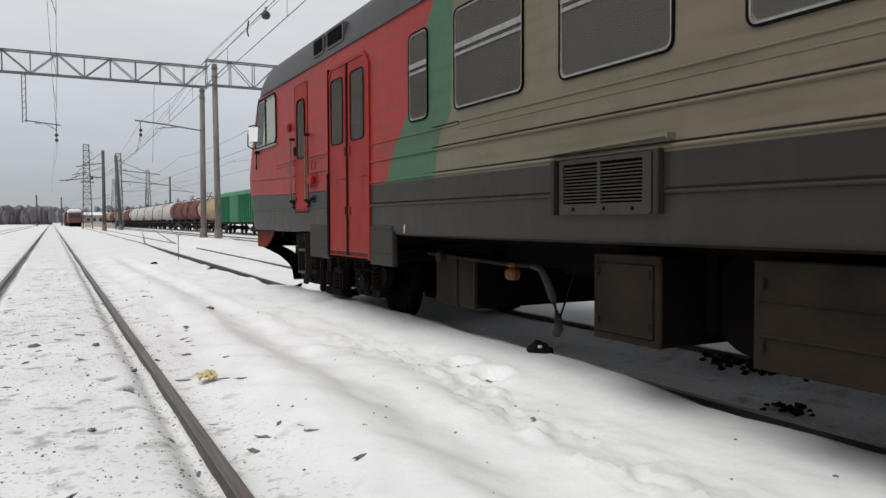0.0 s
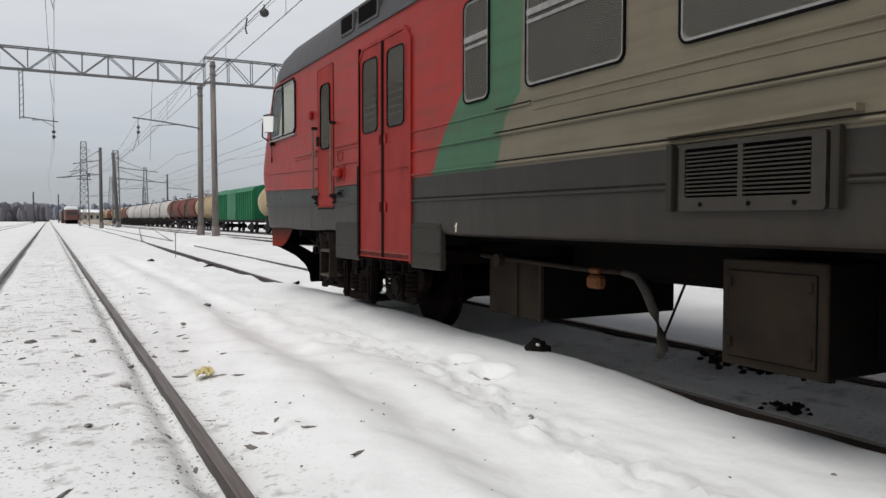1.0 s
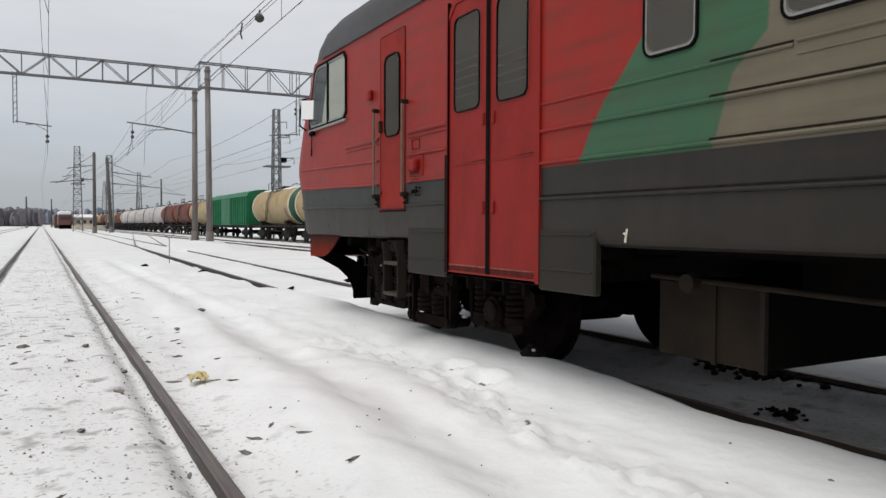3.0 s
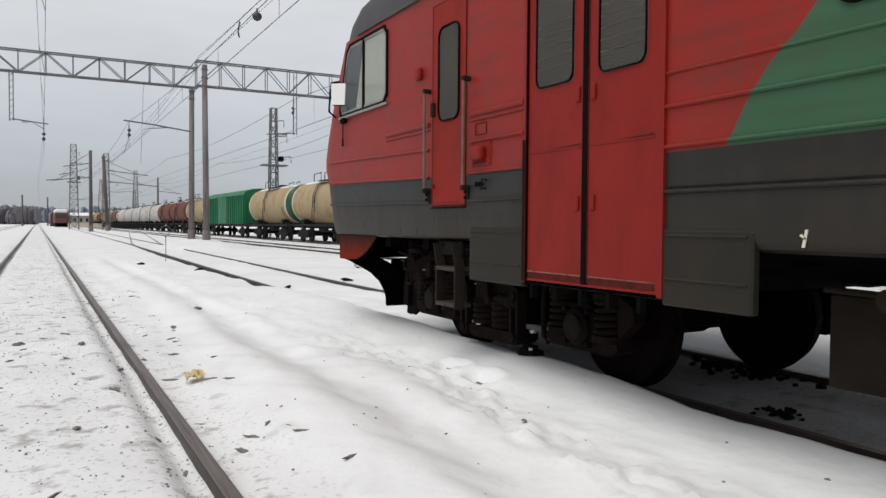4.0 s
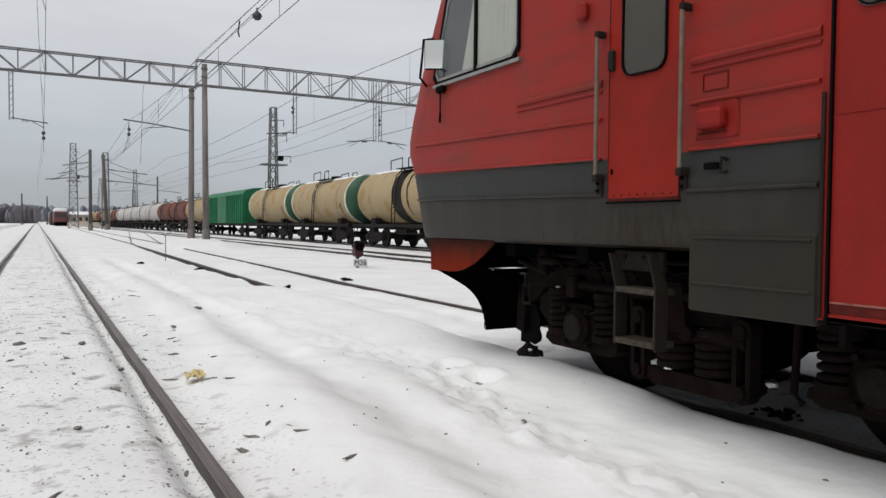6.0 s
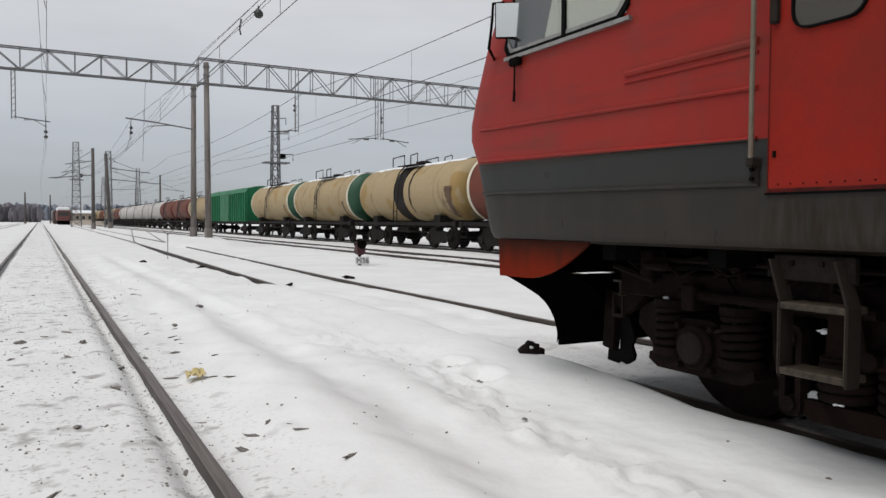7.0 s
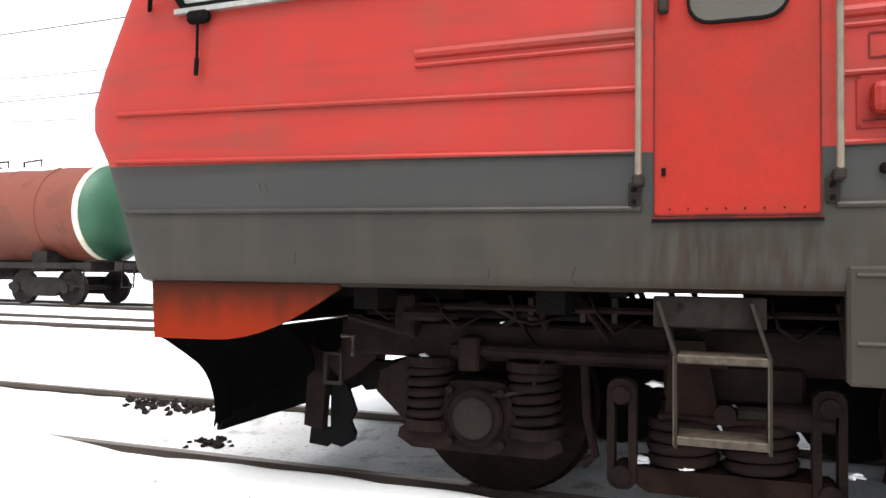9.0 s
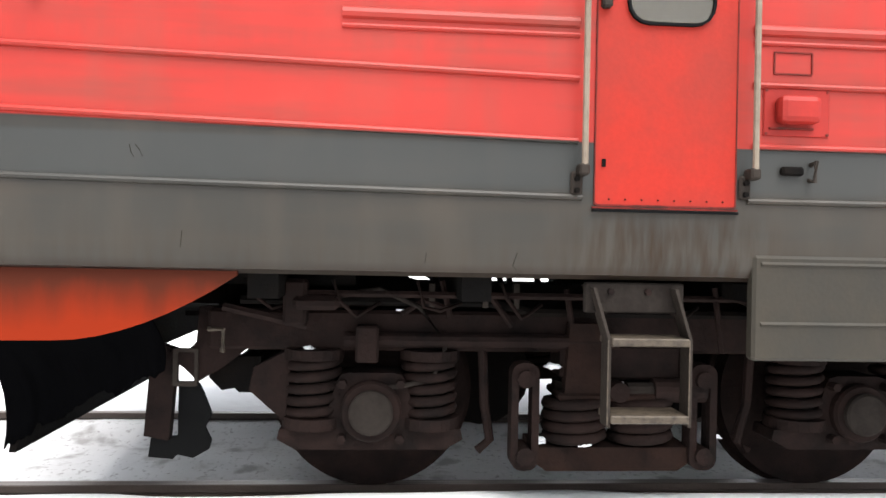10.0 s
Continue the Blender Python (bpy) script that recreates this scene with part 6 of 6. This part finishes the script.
for y in (9.99, 9.665):
    bm = bmesh.new()
    prism_x(bm, [(y + 0.062, 1.0), (y + 0.075, 1.0), (y + 0.013, 0.80), (y + 0.013, 0.46), (y, 0.46), (y, 0.80)], XS, XS + 0.09)
    part("stringer", bm, M_STEPS, stp)
    bm = bmesh.new()
    prism_x(bm, [(y + 0.010, 0.80), (y + 0.015, 0.80), (y + 0.015, 0.47), (y + 0.010, 0.47)], XS - 0.004, XS)
    part("worn_edge", bm, M_TREAD, stp)
for z in (0.775, 0.475):
    part("tread", B(XS - 0.01, XS + 0.16, 9.678, 9.99, z, z + 0.032, bevel=0.005), M_TREAD, stp)


# ---- bogies ----
def spring(bm, x, y, z0, z1, r, wire_r, turns):
    pts = []
    n = int(turns * 12)
    for k in range(n + 1):
        a = 2 * math.pi * turns * k / n
        pts.append((x + r * math.cos(a), y + r * math.sin(a), z0 + (z1 - z0) * k / n))
    return tube(bm, pts, wire_r, 8)


WHEELS = []
WR = 0.475
WZ0 = -0.045 + WR


def railcar_bogie(yc, half=1.128):
    """A two-axle bogie: frame, axle boxes on coil springs, bolster springs with hangers, brake gear."""
    bf = bmesh.new()
    for sx in (-1, 1):
        x = CX + sx * 1.16
        box(bf, x - 0.09, x + 0.09, yc - 1.85, yc + 1.85, 0.68, 0.86, bevel=0.015)
        box(bf, x - 0.11, x + 0.11, yc - 0.28, yc + 0.28, 0.56, 0.72, bevel=0.015)
    for y in (yc - 0.5, yc + 0.5, yc - 1.8, yc + 1.8):
        box(bf, CX - 1.16, CX + 1.16, y - 0.08, y + 0.08, 0.70, 0.84)
    fr = part("bogie_frame", bf, M_BOGIE, train, "grime-brown riveted bogie frame")
    for sx in (-1, 1):
        x = CX + sx * 1.19
        xo = x + sx * 0.10
        for sy in (-1, 1):
            y = yc + sy * half
            ax = bmesh.new()
            # bow-shaped axle box with spring seats
            prism_x(ax, [(y - 0.41, 0.29), (y - 0.40, 0.335), (y - 0.27, 0.335), (y - 0.22, 0.37), (y - 0.18, 0.45), (y - 0.155, 0.54), (y - 0.135, 0.575), (y - 0.10, 0.585), (y + 0.10, 0.585), (y + 0.135, 0.575), (y + 0.155, 0.54), (y + 0.18, 0.45), (y + 0.22, 0.37), (y + 0.27, 0.335), (y + 0.40, 0.335), (y + 0.41, 0.29), (y + 0.33, 0.245), (y - 0.33, 0.245)], x - 0.08, x + 0.105)
            ob = part("axle_box", ax, M_BOGIE, fr)
            cover = bmesh.new()
            tube(cover, [(x, y, 0.42), (xo + sx * 0.015, y, 0.42), (xo + sx * 0.03, y, 0.42)], [0.135, 0.135, 0.125], 28)
            part("axle_flange", cover, M_BOGIE, fr)
            cover = bmesh.new()
            tube(cover, [(xo, y, 0.42), (xo + sx * 0.055, y, 0.42), (xo + sx * 0.062, y, 0.42)], [0.097, 0.097, 0.088], 28)
            part("axle_cover", cover, M_DUSTIRON, fr)
            for a in (45, 135, 225, 315):
                yy, zz = y + 0.18 * math.cos(radians(a)), 0.42 + 0.17 * math.sin(radians(a))
                part("bolt", tube(bmesh.new(), [(x, yy, zz), (xo + sx * 0.03, yy, zz)], 0.021, 6), M_BOGIE, fr)
            for d in (-0.26, 0.26):
                part("coil_spring", spring(bmesh.new(), x, y + d, 0.385, 0.645, 0.108, 0.0225, 5), M_BOGIE, fr, smooth=True)
                inner = bmesh.new()
                # added black core: the dark between the coils as colour
                part("spring_shade_core", tube(bmesh.new(), [(x, y + d, 0.36), (x, y + d, 0.67)], 0.085, 12), M_BLACK, fr)
                tube(inner, [(x, y + d, 0.64), (x, y + d, 0.685)], 0.135, 18)
                part("spring_cap", inner, M_BOGIE, fr)
                part("spring_seat", tube(bmesh.new(), [(x, y + d, 0.335), (x, y + d, 0.385)], 0.138, 18), M_BOGIE, fr)
            out = y + sy * 0.40
            part("guide", prism_x(bmesh.new(), [(out - sy * 0.05, 0.69), (out + sy * 0.12, 0.60), (out + sy * 0.14, 0.50), (out - sy * 0.02, 0.36)] if sy > 0 else [(out + 0.05, 0.69), (out - 0.02 + 0.04, 0.36), (out - 0.14, 0.50), (out - 0.12, 0.60)], x - 0.05, x + 0.05), M_BOGIE, fr)
        ym = yc + 0.045
        # secondary springs and spring plank
        for d in (-0.155, 0.155):
            part("bolster_spring", spring(bmesh.new(), x + sx * 0.02, ym + d, 0.28, 0.485, 0.128, 0.026, 4), M_BOGIE, fr, smooth=True)
            # same black filler for the shade between the bolster coils
            sc = bmesh.new()
            tube(sc, [(x, ym + d, 0.25), (x, ym + d, 0.55)], 0.10, 16)
            part("spring_shade_core", sc, M_BLACK, fr)
        part("spring_plank", prism_x(bmesh.new(), [(ym - 0.36, 0.20), (ym - 0.30, 0.16), (ym + 0.30, 0.16), (ym + 0.36, 0.20), (ym + 0.36, 0.265), (ym - 0.36, 0.265)], x - 0.12, x + 0.14), M_RUSTIRON, fr)
        for d in (-0.405, 0.405):
            link = bmesh.new()
            ring_x(link, rounded(ym + d - 0.062, ym + d + 0.062, 0.17, 0.645, 0.05), rounded(ym + d - 0.03, ym + d + 0.03, 0.21, 0.605, 0.025), x + sx * 0.06, x + sx * 0.15)
            part("swing_link", link, M_BOGIE, fr)
            for z in (0.575, 0.235):
                part("link_pin", tube(bmesh.new(), [(x, ym + d, z), (x + sx * 0.17, ym + d, z)], 0.04, 10), M_BOGIE, fr)
        for d in (-0.63, 0.63):
            part("brake_hanger", tube(bmesh.new(), [(x + sx * 0.03, yc + d, 0.70), (x + sx * 0.03, yc + d * 0.98, 0.45), (x, yc + d * 0.93, 0.27), (x, yc + d * 1.02, 0.22)], 0.022, 8), M_BOGIE, fr)
        part("brake_rod", tube(bmesh.new(), [(xo, yc + 0.02, 0.735), (xo, yc + 1.25, 0.735)], 0.032, 10), M_BOGIE, fr)
        part("brake_clevis", B(x - 0.02, x + 0.14 * sx + 0.02 if sx > 0 else x + 0.02, yc + 1.1, yc + 1.2, 0.64, 0.80, bevel=0.01) if sx > 0 else B(x - 0.16, x + 0.02, yc + 1.10, yc + 1.20, 0.64, 0.80, bevel=0.01), M_BOGIE, fr)
        part("damper", tube(bmesh.new(), [(xo, yc - 0.38, 0.52), (xo, yc - 0.14, 0.52)], 0.055, 14), M_BOGIE, fr)
        part("damper_bracket", prism_x(bmesh.new(), [(yc + 0.27, 0.50), (yc + 0.05, 0.50), (yc + 0.11, 0.82), (yc + 0.25, 0.82)], x + sx * 0.05, x + sx * 0.13), M_RUSTIRON, fr)
        part("damper_eye", tube(bmesh.new(), [(x, yc + 0.03, 0.52), (xo + sx * 0.07, yc + 0.03, 0.52)], 0.045, 12), M_BOGIE, fr)
        part("damper_rod", tube(bmesh.new(), [(xo, yc - 0.02, 0.52), (xo, yc - 0.2, 0.52)], 0.035, 10), M_DUSTIRON, fr)
        part("spring_cap", B(x - 0.14, x + 0.12, yc - 0.30, yc + 0.30, 0.475, 0.51, bevel=0.01), M_RUSTIRON, fr)
        part("cable", tube(bmesh.new(), [(xo, yc + 1.30, 0.92), (xo, yc + 1.1, 0.96), (xo, yc + 0.92, 0.88), (xo, yc + 0.80, 0.72), (xo, yc + 0.86, 0.56), (xo, yc + 1.0, 0.53), (xo, yc + 1.12, 0.52)], 0.012, 8), M_DUSTIRON, fr, smooth=True)
        part("cable", tube(bmesh.new(), [(xo, yc + 1.0, 0.85), (xo - 0.02 * sx, yc + 0.9, 0.91), (xo, yc + 0.78, 0.87)], 0.014, 6), M_BOGIE, fr)
        cabl = bmesh.new()
        box(cabl, x - 0.05, x + 0.05, yc + 1.24, yc + 1.42, 0.87, 0.94)
        tube(cabl, [(x, yc + 1.3, 0.9), (x, yc + 1.5, 0.9)], 0.03, 8)
        part("junction", cabl, M_BOGIE, fr)
    part("traction_motor", tube(bmesh.new(), [(CX - 0.55, yc + 0.55, 0.46), (CX + 0.55, yc + 0.55, 0.46)], 0.27, 16), M_BLACK, fr)
    part("traction_motor", tube(bmesh.new(), [(CX - 0.55, yc - 0.55, 0.46), (CX + 0.55, yc - 0.55, 0.46)], 0.27, 16), M_BLACK, fr)
    for sy in (-1, 1):
        y = yc + sy * half
        bm = bmesh.new()
        for sx in (-1, 1):
            a = sx * 0.80
            tube(bm, [(a - sx * 0.065, 0, 0), (a - sx * 0.04, 0, 0), (a - sx * 0.035, 0, 0), (a + sx * 0.065, 0, 0), (a + sx * 0.066, 0, 0), (a + sx * 0.03, 0, 0)], [WR + 0.028, WR + 0.028, WR, WR - 0.005, WR - 0.075, WR - 0.09], 56)
            tube(bm, [(a - sx * 0.05, 0, 0), (a + sx * 0.01, 0, 0)], [WR - 0.08, WR - 0.08], 40)
            for k in range(6):
                an = radians(60 * k)
                tube(bm, [(a + sx * 0.03, 0.25 * math.cos(an), 0.25 * math.sin(an)), (a + sx * 0.05, 0.25 * math.cos(an), 0.25 * math.sin(an))], 0.025, 8)
        tube(bm, [(-1.15, 0, 0), (1.15, 0, 0)], 0.085, 12)
        wh = part("wheelset", bm, M_BOGIE, train, "dark wheelset rolling on the rails")
        wh.location = (CX, y, WZ0)
        WHEELS.append((wh, y))


railcar_bogie(9.792)
# snow caught on the bogie
for x, y, z, r in ( (3.50, 10.10, 0.62, 0.045), (3.50, 10.16, 0.285, 0.05), (3.42, 9.98, 0.285, 0.035), (3.5, 9.80, 0.545, 0.03), (3.55, 9.33, 0.29, 0.045), (3.52, 10.80, 0.862, 0.022), (3.50, 11.2, 0.690, 0.03)):
    bm = bmesh.new()
    r *= 0.6
    bmesh.ops.create_icosphere(bm, subdivisions=3, radius=r)
    for v in bm.verts:
        k = 1 + 0.9 * noise.noise(v.co * (1.6 / r) + Vector((y * 9, 0, 0)))
        v.co = Vector((x + v.co.x * k, y + v.co.y * k * 1.3, z + v.co.z * k * 0.45))
    part("snow_lump", bm, M_SNOWCAP, train, "small lump of caught snow", True)
railcar_bogie(-3.55)

# ---- small things in the snow ----
def clod(name, x, y, r, mat, label, flat=0.6, category="clod", sink=0.3):
    bm = bmesh.new()
    bmesh.ops.create_icosphere(bm, subdivisions=2, radius=r)
    ph = random.random() * 50
    for v in bm.verts:
        k = 1 + 0.75 * noise.noise(v.co * (1.7 / r) + Vector((ph, 0, 0))) + 0.35 * noise.noise(v.co * (4 / r) + Vector((0, ph, 0)))
        v.co = Vector((v.co.x * k, v.co.y * k, v.co.z * k * flat))
    if name == "ballast_lump":
        # frayed crust: some corners stand out
        for v in bm.verts:
            v.co *= random.uniform(0.75, 1.3)
    ob = part(name, bm, mat)
    ob.location = (x, y, snow_height(x, y) + r * flat * (1 - sink) * 0.6)
    return tagged(ob, label, category)


bm = bmesh.new()
bmesh.ops.create_icosphere(bm, subdivisions=4, radius=0.092)
for v in bm.verts:
    k = 1 + 0.45 * noise.noise(v.co * 11) + 0.22 * noise.noise(v.co * 27 + Vector((3, 1, 0))) + 0.10 * noise.noise(v.co * 70)
    v.co = Vector((v.co.x * k * 1.15, v.co.y * k, max(-0.06, v.co.z * k * 0.85)))
lump = part("ice_clod", bm, M_CLOD)
lump.location = (3.63, 5.15, snow_height(3.63, 5.15) + 0.012)
tagged(lump, "dark sooty ice clod with snow on the bank", "clod")
bm = bmesh.new()
bmesh.ops.create_icosphere(bm, subdivisions=3, radius=0.016)
for v in bm.verts:
    v.co *= 1 + 0.8 * noise.noise(v.co * 40)
    v.co = Vector((v.co.x * 1.1 - 0.05, v.co.y - 0.06, v.co.z * 0.8 + 0.045))
part("snow_patch", bm, M_SNOWCAP, lump, "snow caught on the clod", True)
for x, y, r in ((1.33, 8.79, 0.05), (0.74, 10.9, 0.055), (0.36, 8.03, 0.05), (0.57, 6.65, 0.045), (-0.18, 8.34, 0.05), (0.18, 4.83, 0.035), (1.16, 4.3, 0.022), (0.47, 5.78, 0.04), (3.5, 19.0, 0.09), (6.0, 15.4, 0.12), (4.3, 14.4, 0.10), (2.6, 23.0, 0.16), (1.9, 10.5, 0.05), (0.95, 4.0, 0.03)):
    ob = clod("soot_clod", x, y, r * 1.25, M_SOOT if r < 0.09 else M_CLOD, "small dark clod lying on snow", 0.28)
    ob.rotation_euler = (random.uniform(-0.3, 0.3), random.uniform(-0.3, 0.3), random.random() * 6)
    ob.scale = (1.0, random.uniform(0.35, 0.6), random.uniform(0.6, 1.2))
# oily lumps heaped along the far rail, a small heap nearer, crumbs along the bank's foot
for k in range(62):
    y = 4.45 + 0.30 * random.gauss(0, 1)
    clod("ballast_lump", 5.36 + 0.06 * random.gauss(0, 1), y, random.uniform(0.012, 0.036), M_CLOD, "black oily lump beside the rail", 0.7, sink=0.1)
for k in range(16):
    clod("ballast_lump", 4.58 + 0.06 * random.gauss(0, 1), 3.46 + 0.10 * random.gauss(0, 1), random.uniform(0.014, 0.034), M_CLOD, "black oily lump between the rails", 0.8, sink=0.1)
for k in range(22):
    y = random.uniform(3.4, 5.4)
    clod("ballast_lump", bed_edge(y) + 0.10 + abs(random.gauss(0, 0.08)), y, random.uniform(0.008, 0.022), M_CLOD, "black crumb at the snow bank's foot", 0.6)
for x, y, r in ((2.99, 5.43, 0.045), (2.96, 4.90, 0.045), (3.02, 4.84, 0.03)):
    clod("soot_crust", x, y, r, M_SOOT, "grey clump of dirty snow and dead grass", 0.7)
for k in range(62):
    x = random.gauss(-0.05, 0.5) if k % 2 else random.uniform(0.78, 1.45)
    y = 2.2 + 12 * random.random()
    ob = clod("soot_crust", x, y, random.uniform(0.014, 0.042), M_SOOT, "thin grey crust of soot and leaves on snow", 0.18)
    ob.rotation_euler = (0, 0, random.random() * 6)
    ob.scale = (1.7, random.uniform(0.2, 0.5), random.uniform(0.8, 1.6))
# scattered soot flakes, too many to count
bm = bmesh.new()
for k in range(2600):
    u = random.random()
    if u < 0.42:
        x = random.gauss(-0.05, 0.55)
    elif u < 0.94:
        x = random.choice((-0.89, 0.71, 0.71, 0.71)) + random.gauss(-0.06, 0.09)
    else:
        x = random.uniform(0.9, 3.4)
    y = 1.5 + 26 * random.random() ** 1.3
    r = random.uniform(0.003, 0.011) * (1.6 if random.random() < 0.15 else 1)
    z = snow_height(x, y) + 0.003
    a = random.random() * 6.28
    top = bm.verts.new((x, y, z + r * 0.5))
    ring = [bm.verts.new((x + r * random.uniform(0.6, 1.5) * math.cos(a + q * 1.256), y + r * random.uniform(0.8, 2.2) * math.sin(a + q * 1.256), z - 0.004)) for q in range(5)]
    for q in range(5):
        bm.faces.new((top, ring[q], ring[(q + 1) % 5]))
tagged(part("soot_flakes", bm, M_SOOT), "scattered soot flakes and twigs on the snow", "litter", kind="stuff")

# crumpled wrapper
bm = bmesh.new()
bmesh.ops.create_grid(bm, x_segments=12, y_segments=12, size=0.085)
for v in bm.verts:
    v.co = Vector((v.co.x * 0.8, v.co.y, 0.02 + 0.032 * noise.noise(v.co * 26) + 0.05 * abs(noise.noise(v.co * 9 + Vector((5, 0, 0))))))
wr = part("wrapper", bm, M_TRASH)
sol = wr.modifiers.new("thickness", "SOLIDIFY")
sol.thickness = 0.003
wr.location = (1.03, 5.86, snow_height(1.03, 5.86) + 0.02)
tagged(wr, "crumpled yellow and white wrapper on the snow", "litter")


def text(name, body_text, m, size, mat, parent=None):
    cu = bpy.data.curves.new(name, "FONT")
    cu.body = body_text
    cu.size = size
    cu.align_x = "CENTER"
    cu.extrude = 0.004
    cu.materials.append(mat)
    ob = new(name, cu)
    ob.matrix_basis = m
    if parent:
        ob.parent = parent
    return ob


# dwarf shunting signal with its plate
e = new("shunting_signal")
sx, sy = 8.25, 20.4
g0 = -0.1
part("post", tube(bmesh.new(), [(sx, sy, g0 - 0.1), (sx, sy, g0 + 0.35)], 0.05, 8), M_BLACK, e)
bm = bmesh.new()
tube(bm, [(sx, sy - 0.14, g0 + 0.42), (sx, sy + 0.14, g0 + 0.42)], 0.13, 14)
box(bm, sx - 0.12, sx + 0.14, sy - 0.1, sy + 0.1, g0 + 0.35, g0 + 0.68)
part("head", bm, M_SIGNALRED, e, "dark red two-lamp signal head")
bm = bmesh.new()
prism_x(bm, [(sy - 0.35, g0 + 0.72), (sy - 0.1, g0 + 0.78), (sy - 0.1, g0 + 0.70)], sx - 0.12, sx + 0.24)
tube(bm, [(sx + 0.02, sy - 0.145, g0 + 0.62), (sx + 0.02, sy + 0.145, g0 + 0.62)], 0.145, 14)
part("hood", bm, M_BLACK, e)
pl = part("plate", B(sx - 0.2, sx + 0.24, sy - 0.17, sy - 0.15, g0 + 0.03, g0 + 0.25), M_WHITE, e, "white plate with black lettering")
tx = text("writing", "M36", pose(sx + 0.02, sy - 0.175, g0 + 0.065, 90, 0, 0), 0.22, M_LETTER, pl)
tagged(e, "low dark red shunting signal with white plate in snow", "signal")

# kilometre peg by the far siding
e = new("track_peg")
part("post", B(14.15, 14.23, 20.42, 20.47, -0.3, 0.62), M_WHITE, e)
part("plate", B(13.98, 14.40, 20.39, 20.415, 0.22, 0.56), M_BLACK, e)
bars = bmesh.new()
for a in (14.03, 14.16, 14.28):
    box(bars, a, a + 0.07, 20.375, 20.385, 0.28, 0.50)
part("writing", bars, M_WHITE, e)
tagged(e, "white track peg with a dark plate by the siding", "track peg")

# thin diamond marker
e = new("diamond_marker")
dx, dy = 3.5, 24.5
part("post", tube(bmesh.new(), [(dx, dy, -0.2), (dx, dy, 0.75)], 0.012, 6), M_LATTICE, e)
part("diamond", tube(bmesh.new(), [(dx, dy, 0.72), (dx - 0.2, dy, 0.92), (dx, dy, 1.12), (dx + 0.2, dy, 0.92), (dx, dy, 0.72)], 0.012, 6), M_LATTICE, e)
tagged(e, "thin wire diamond marker standing in snow", "marker")


# ---- far off ----
def far_railcar():
    e = new("distant_railcar")
    x, y = 5.9, 235
    part("body", B(x - 1.7, x + 1.7, y, y + 20, 1.0, 3.9, bevel=0.3, seg=2), M_REDCAR, e)
    part("roof", B(x - 1.65, x + 1.65, y - 0.05, y + 20, 3.9, 4.9, bevel=0.4, seg=2), M_SNOWCAP, e)
    part("windscreen", B(x - 1.3, x + 1.3, y - 0.03, y + 0.05, 2.4, 3.4), M_DARK, e)
    part("underframe", B(x - 1.4, x + 1.4, y + 1, y + 19, -0.1, 1.0), M_BLACK, e)
    tagged(e, "distant dark red railcar with a snowy roof", "railcar")


far_railcar()
e = new("goods_shed")
part("wall", B(8.4, 15.5, 240, 246, -0.1, 3.2), M_HUT, e)
part("roof", prism_x(bmesh.new(), [(239.5, 3.2), (246.5, 3.2), (243, 4.1)], 8.1, 15.8), M_SNOWCAP, e)
for k in range(4):
    part("window", B(9.2 + 1.6 * k, 9.9 + 1.6 * k, 239.95, 240.02, 1.4, 2.4), M_DARK, e)
tagged(e, "low cream goods shed with snowy roof far along the tracks", "shed")
tagged(part("low_platform", B(7.6, 18.0, 215, 236, -0.2, 1.0), M_HUT), "pale low loading platform edge far off", "platform")


def woods(name, mat, y0, y1, x0, x1, n, h0, h1, label):
    """Bare winter trees too far off to count: slim trunks with forked twiggy crowns."""
    bm = bmesh.new()
    for k in range(n):
        x, y = random.uniform(x0, x1), random.uniform(y0, y1)
        h = random.uniform(h0, h1)
        w = h * random.uniform(0.16, 0.36)
        ring0 = [bm.verts.new((x + 0.25 * math.cos(a), y + 0.25 * math.sin(a), -0.5)) for a in (0, 2.1, 4.2)]
        last = ring0
        for f, ww in ((0.2, 0.9), (0.6, 1.1), (0.88, 0.8)):
            r = [bm.verts.new((x + w * ww * random.uniform(0.6, 1.3) * math.cos(a), y + w * ww * math.sin(a), h * f * random.uniform(0.9, 1.1))) for a in (0.3, 2.4, 4.5)]
            for i in range(3):
                bm.faces.new((last[i], last[(i + 1) % 3], r[(i + 1) % 3], r[i]))
            last = r
        tip = bm.verts.new((x, y, h))
        for i in range(3):
            bm.faces.new((last[i], last[(i + 1) % 3], tip))
    tagged(part(name, bm, mat), label, "trees", kind="stuff")


woods("far_woods", M_WOODS, 480, 640, -150, 0, 1500, 5, 11.5, "dark bare winter woods beyond the yard")
woods("shed_trees", M_BROWNWOODS, 255, 300, 4, 30, 90, 2.5, 5, "brown bare trees behind the goods shed")
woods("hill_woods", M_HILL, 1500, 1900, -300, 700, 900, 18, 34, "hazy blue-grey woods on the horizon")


for ob in bpy.data.objects:
    if ob.name.split(".")[0] == "pane":
        ob.visible_shadow = False


# ---- what moves ----
def motions():
    walk(train, [(t, pose(0, -s, 0)) for t, s in TRAVEL])
    for ob, y in WHEELS:
        rows = []
        for (t, s), nxt in zip(TRAVEL, TRAVEL[1:] + [None]):
            rows.append((t, pose(CX, y, WZ0, math.degrees(s / WR), 0, 0)))
            if nxt and nxt[0] - t > 0.6:
                for k in (1, 2):
                    f = k / 3
                    rows.append((t + f * (nxt[0] - t), pose(CX, y, WZ0, math.degrees((s + f * (nxt[1] - s)) / WR), 0, 0)))
        walk(ob, rows)


motions()
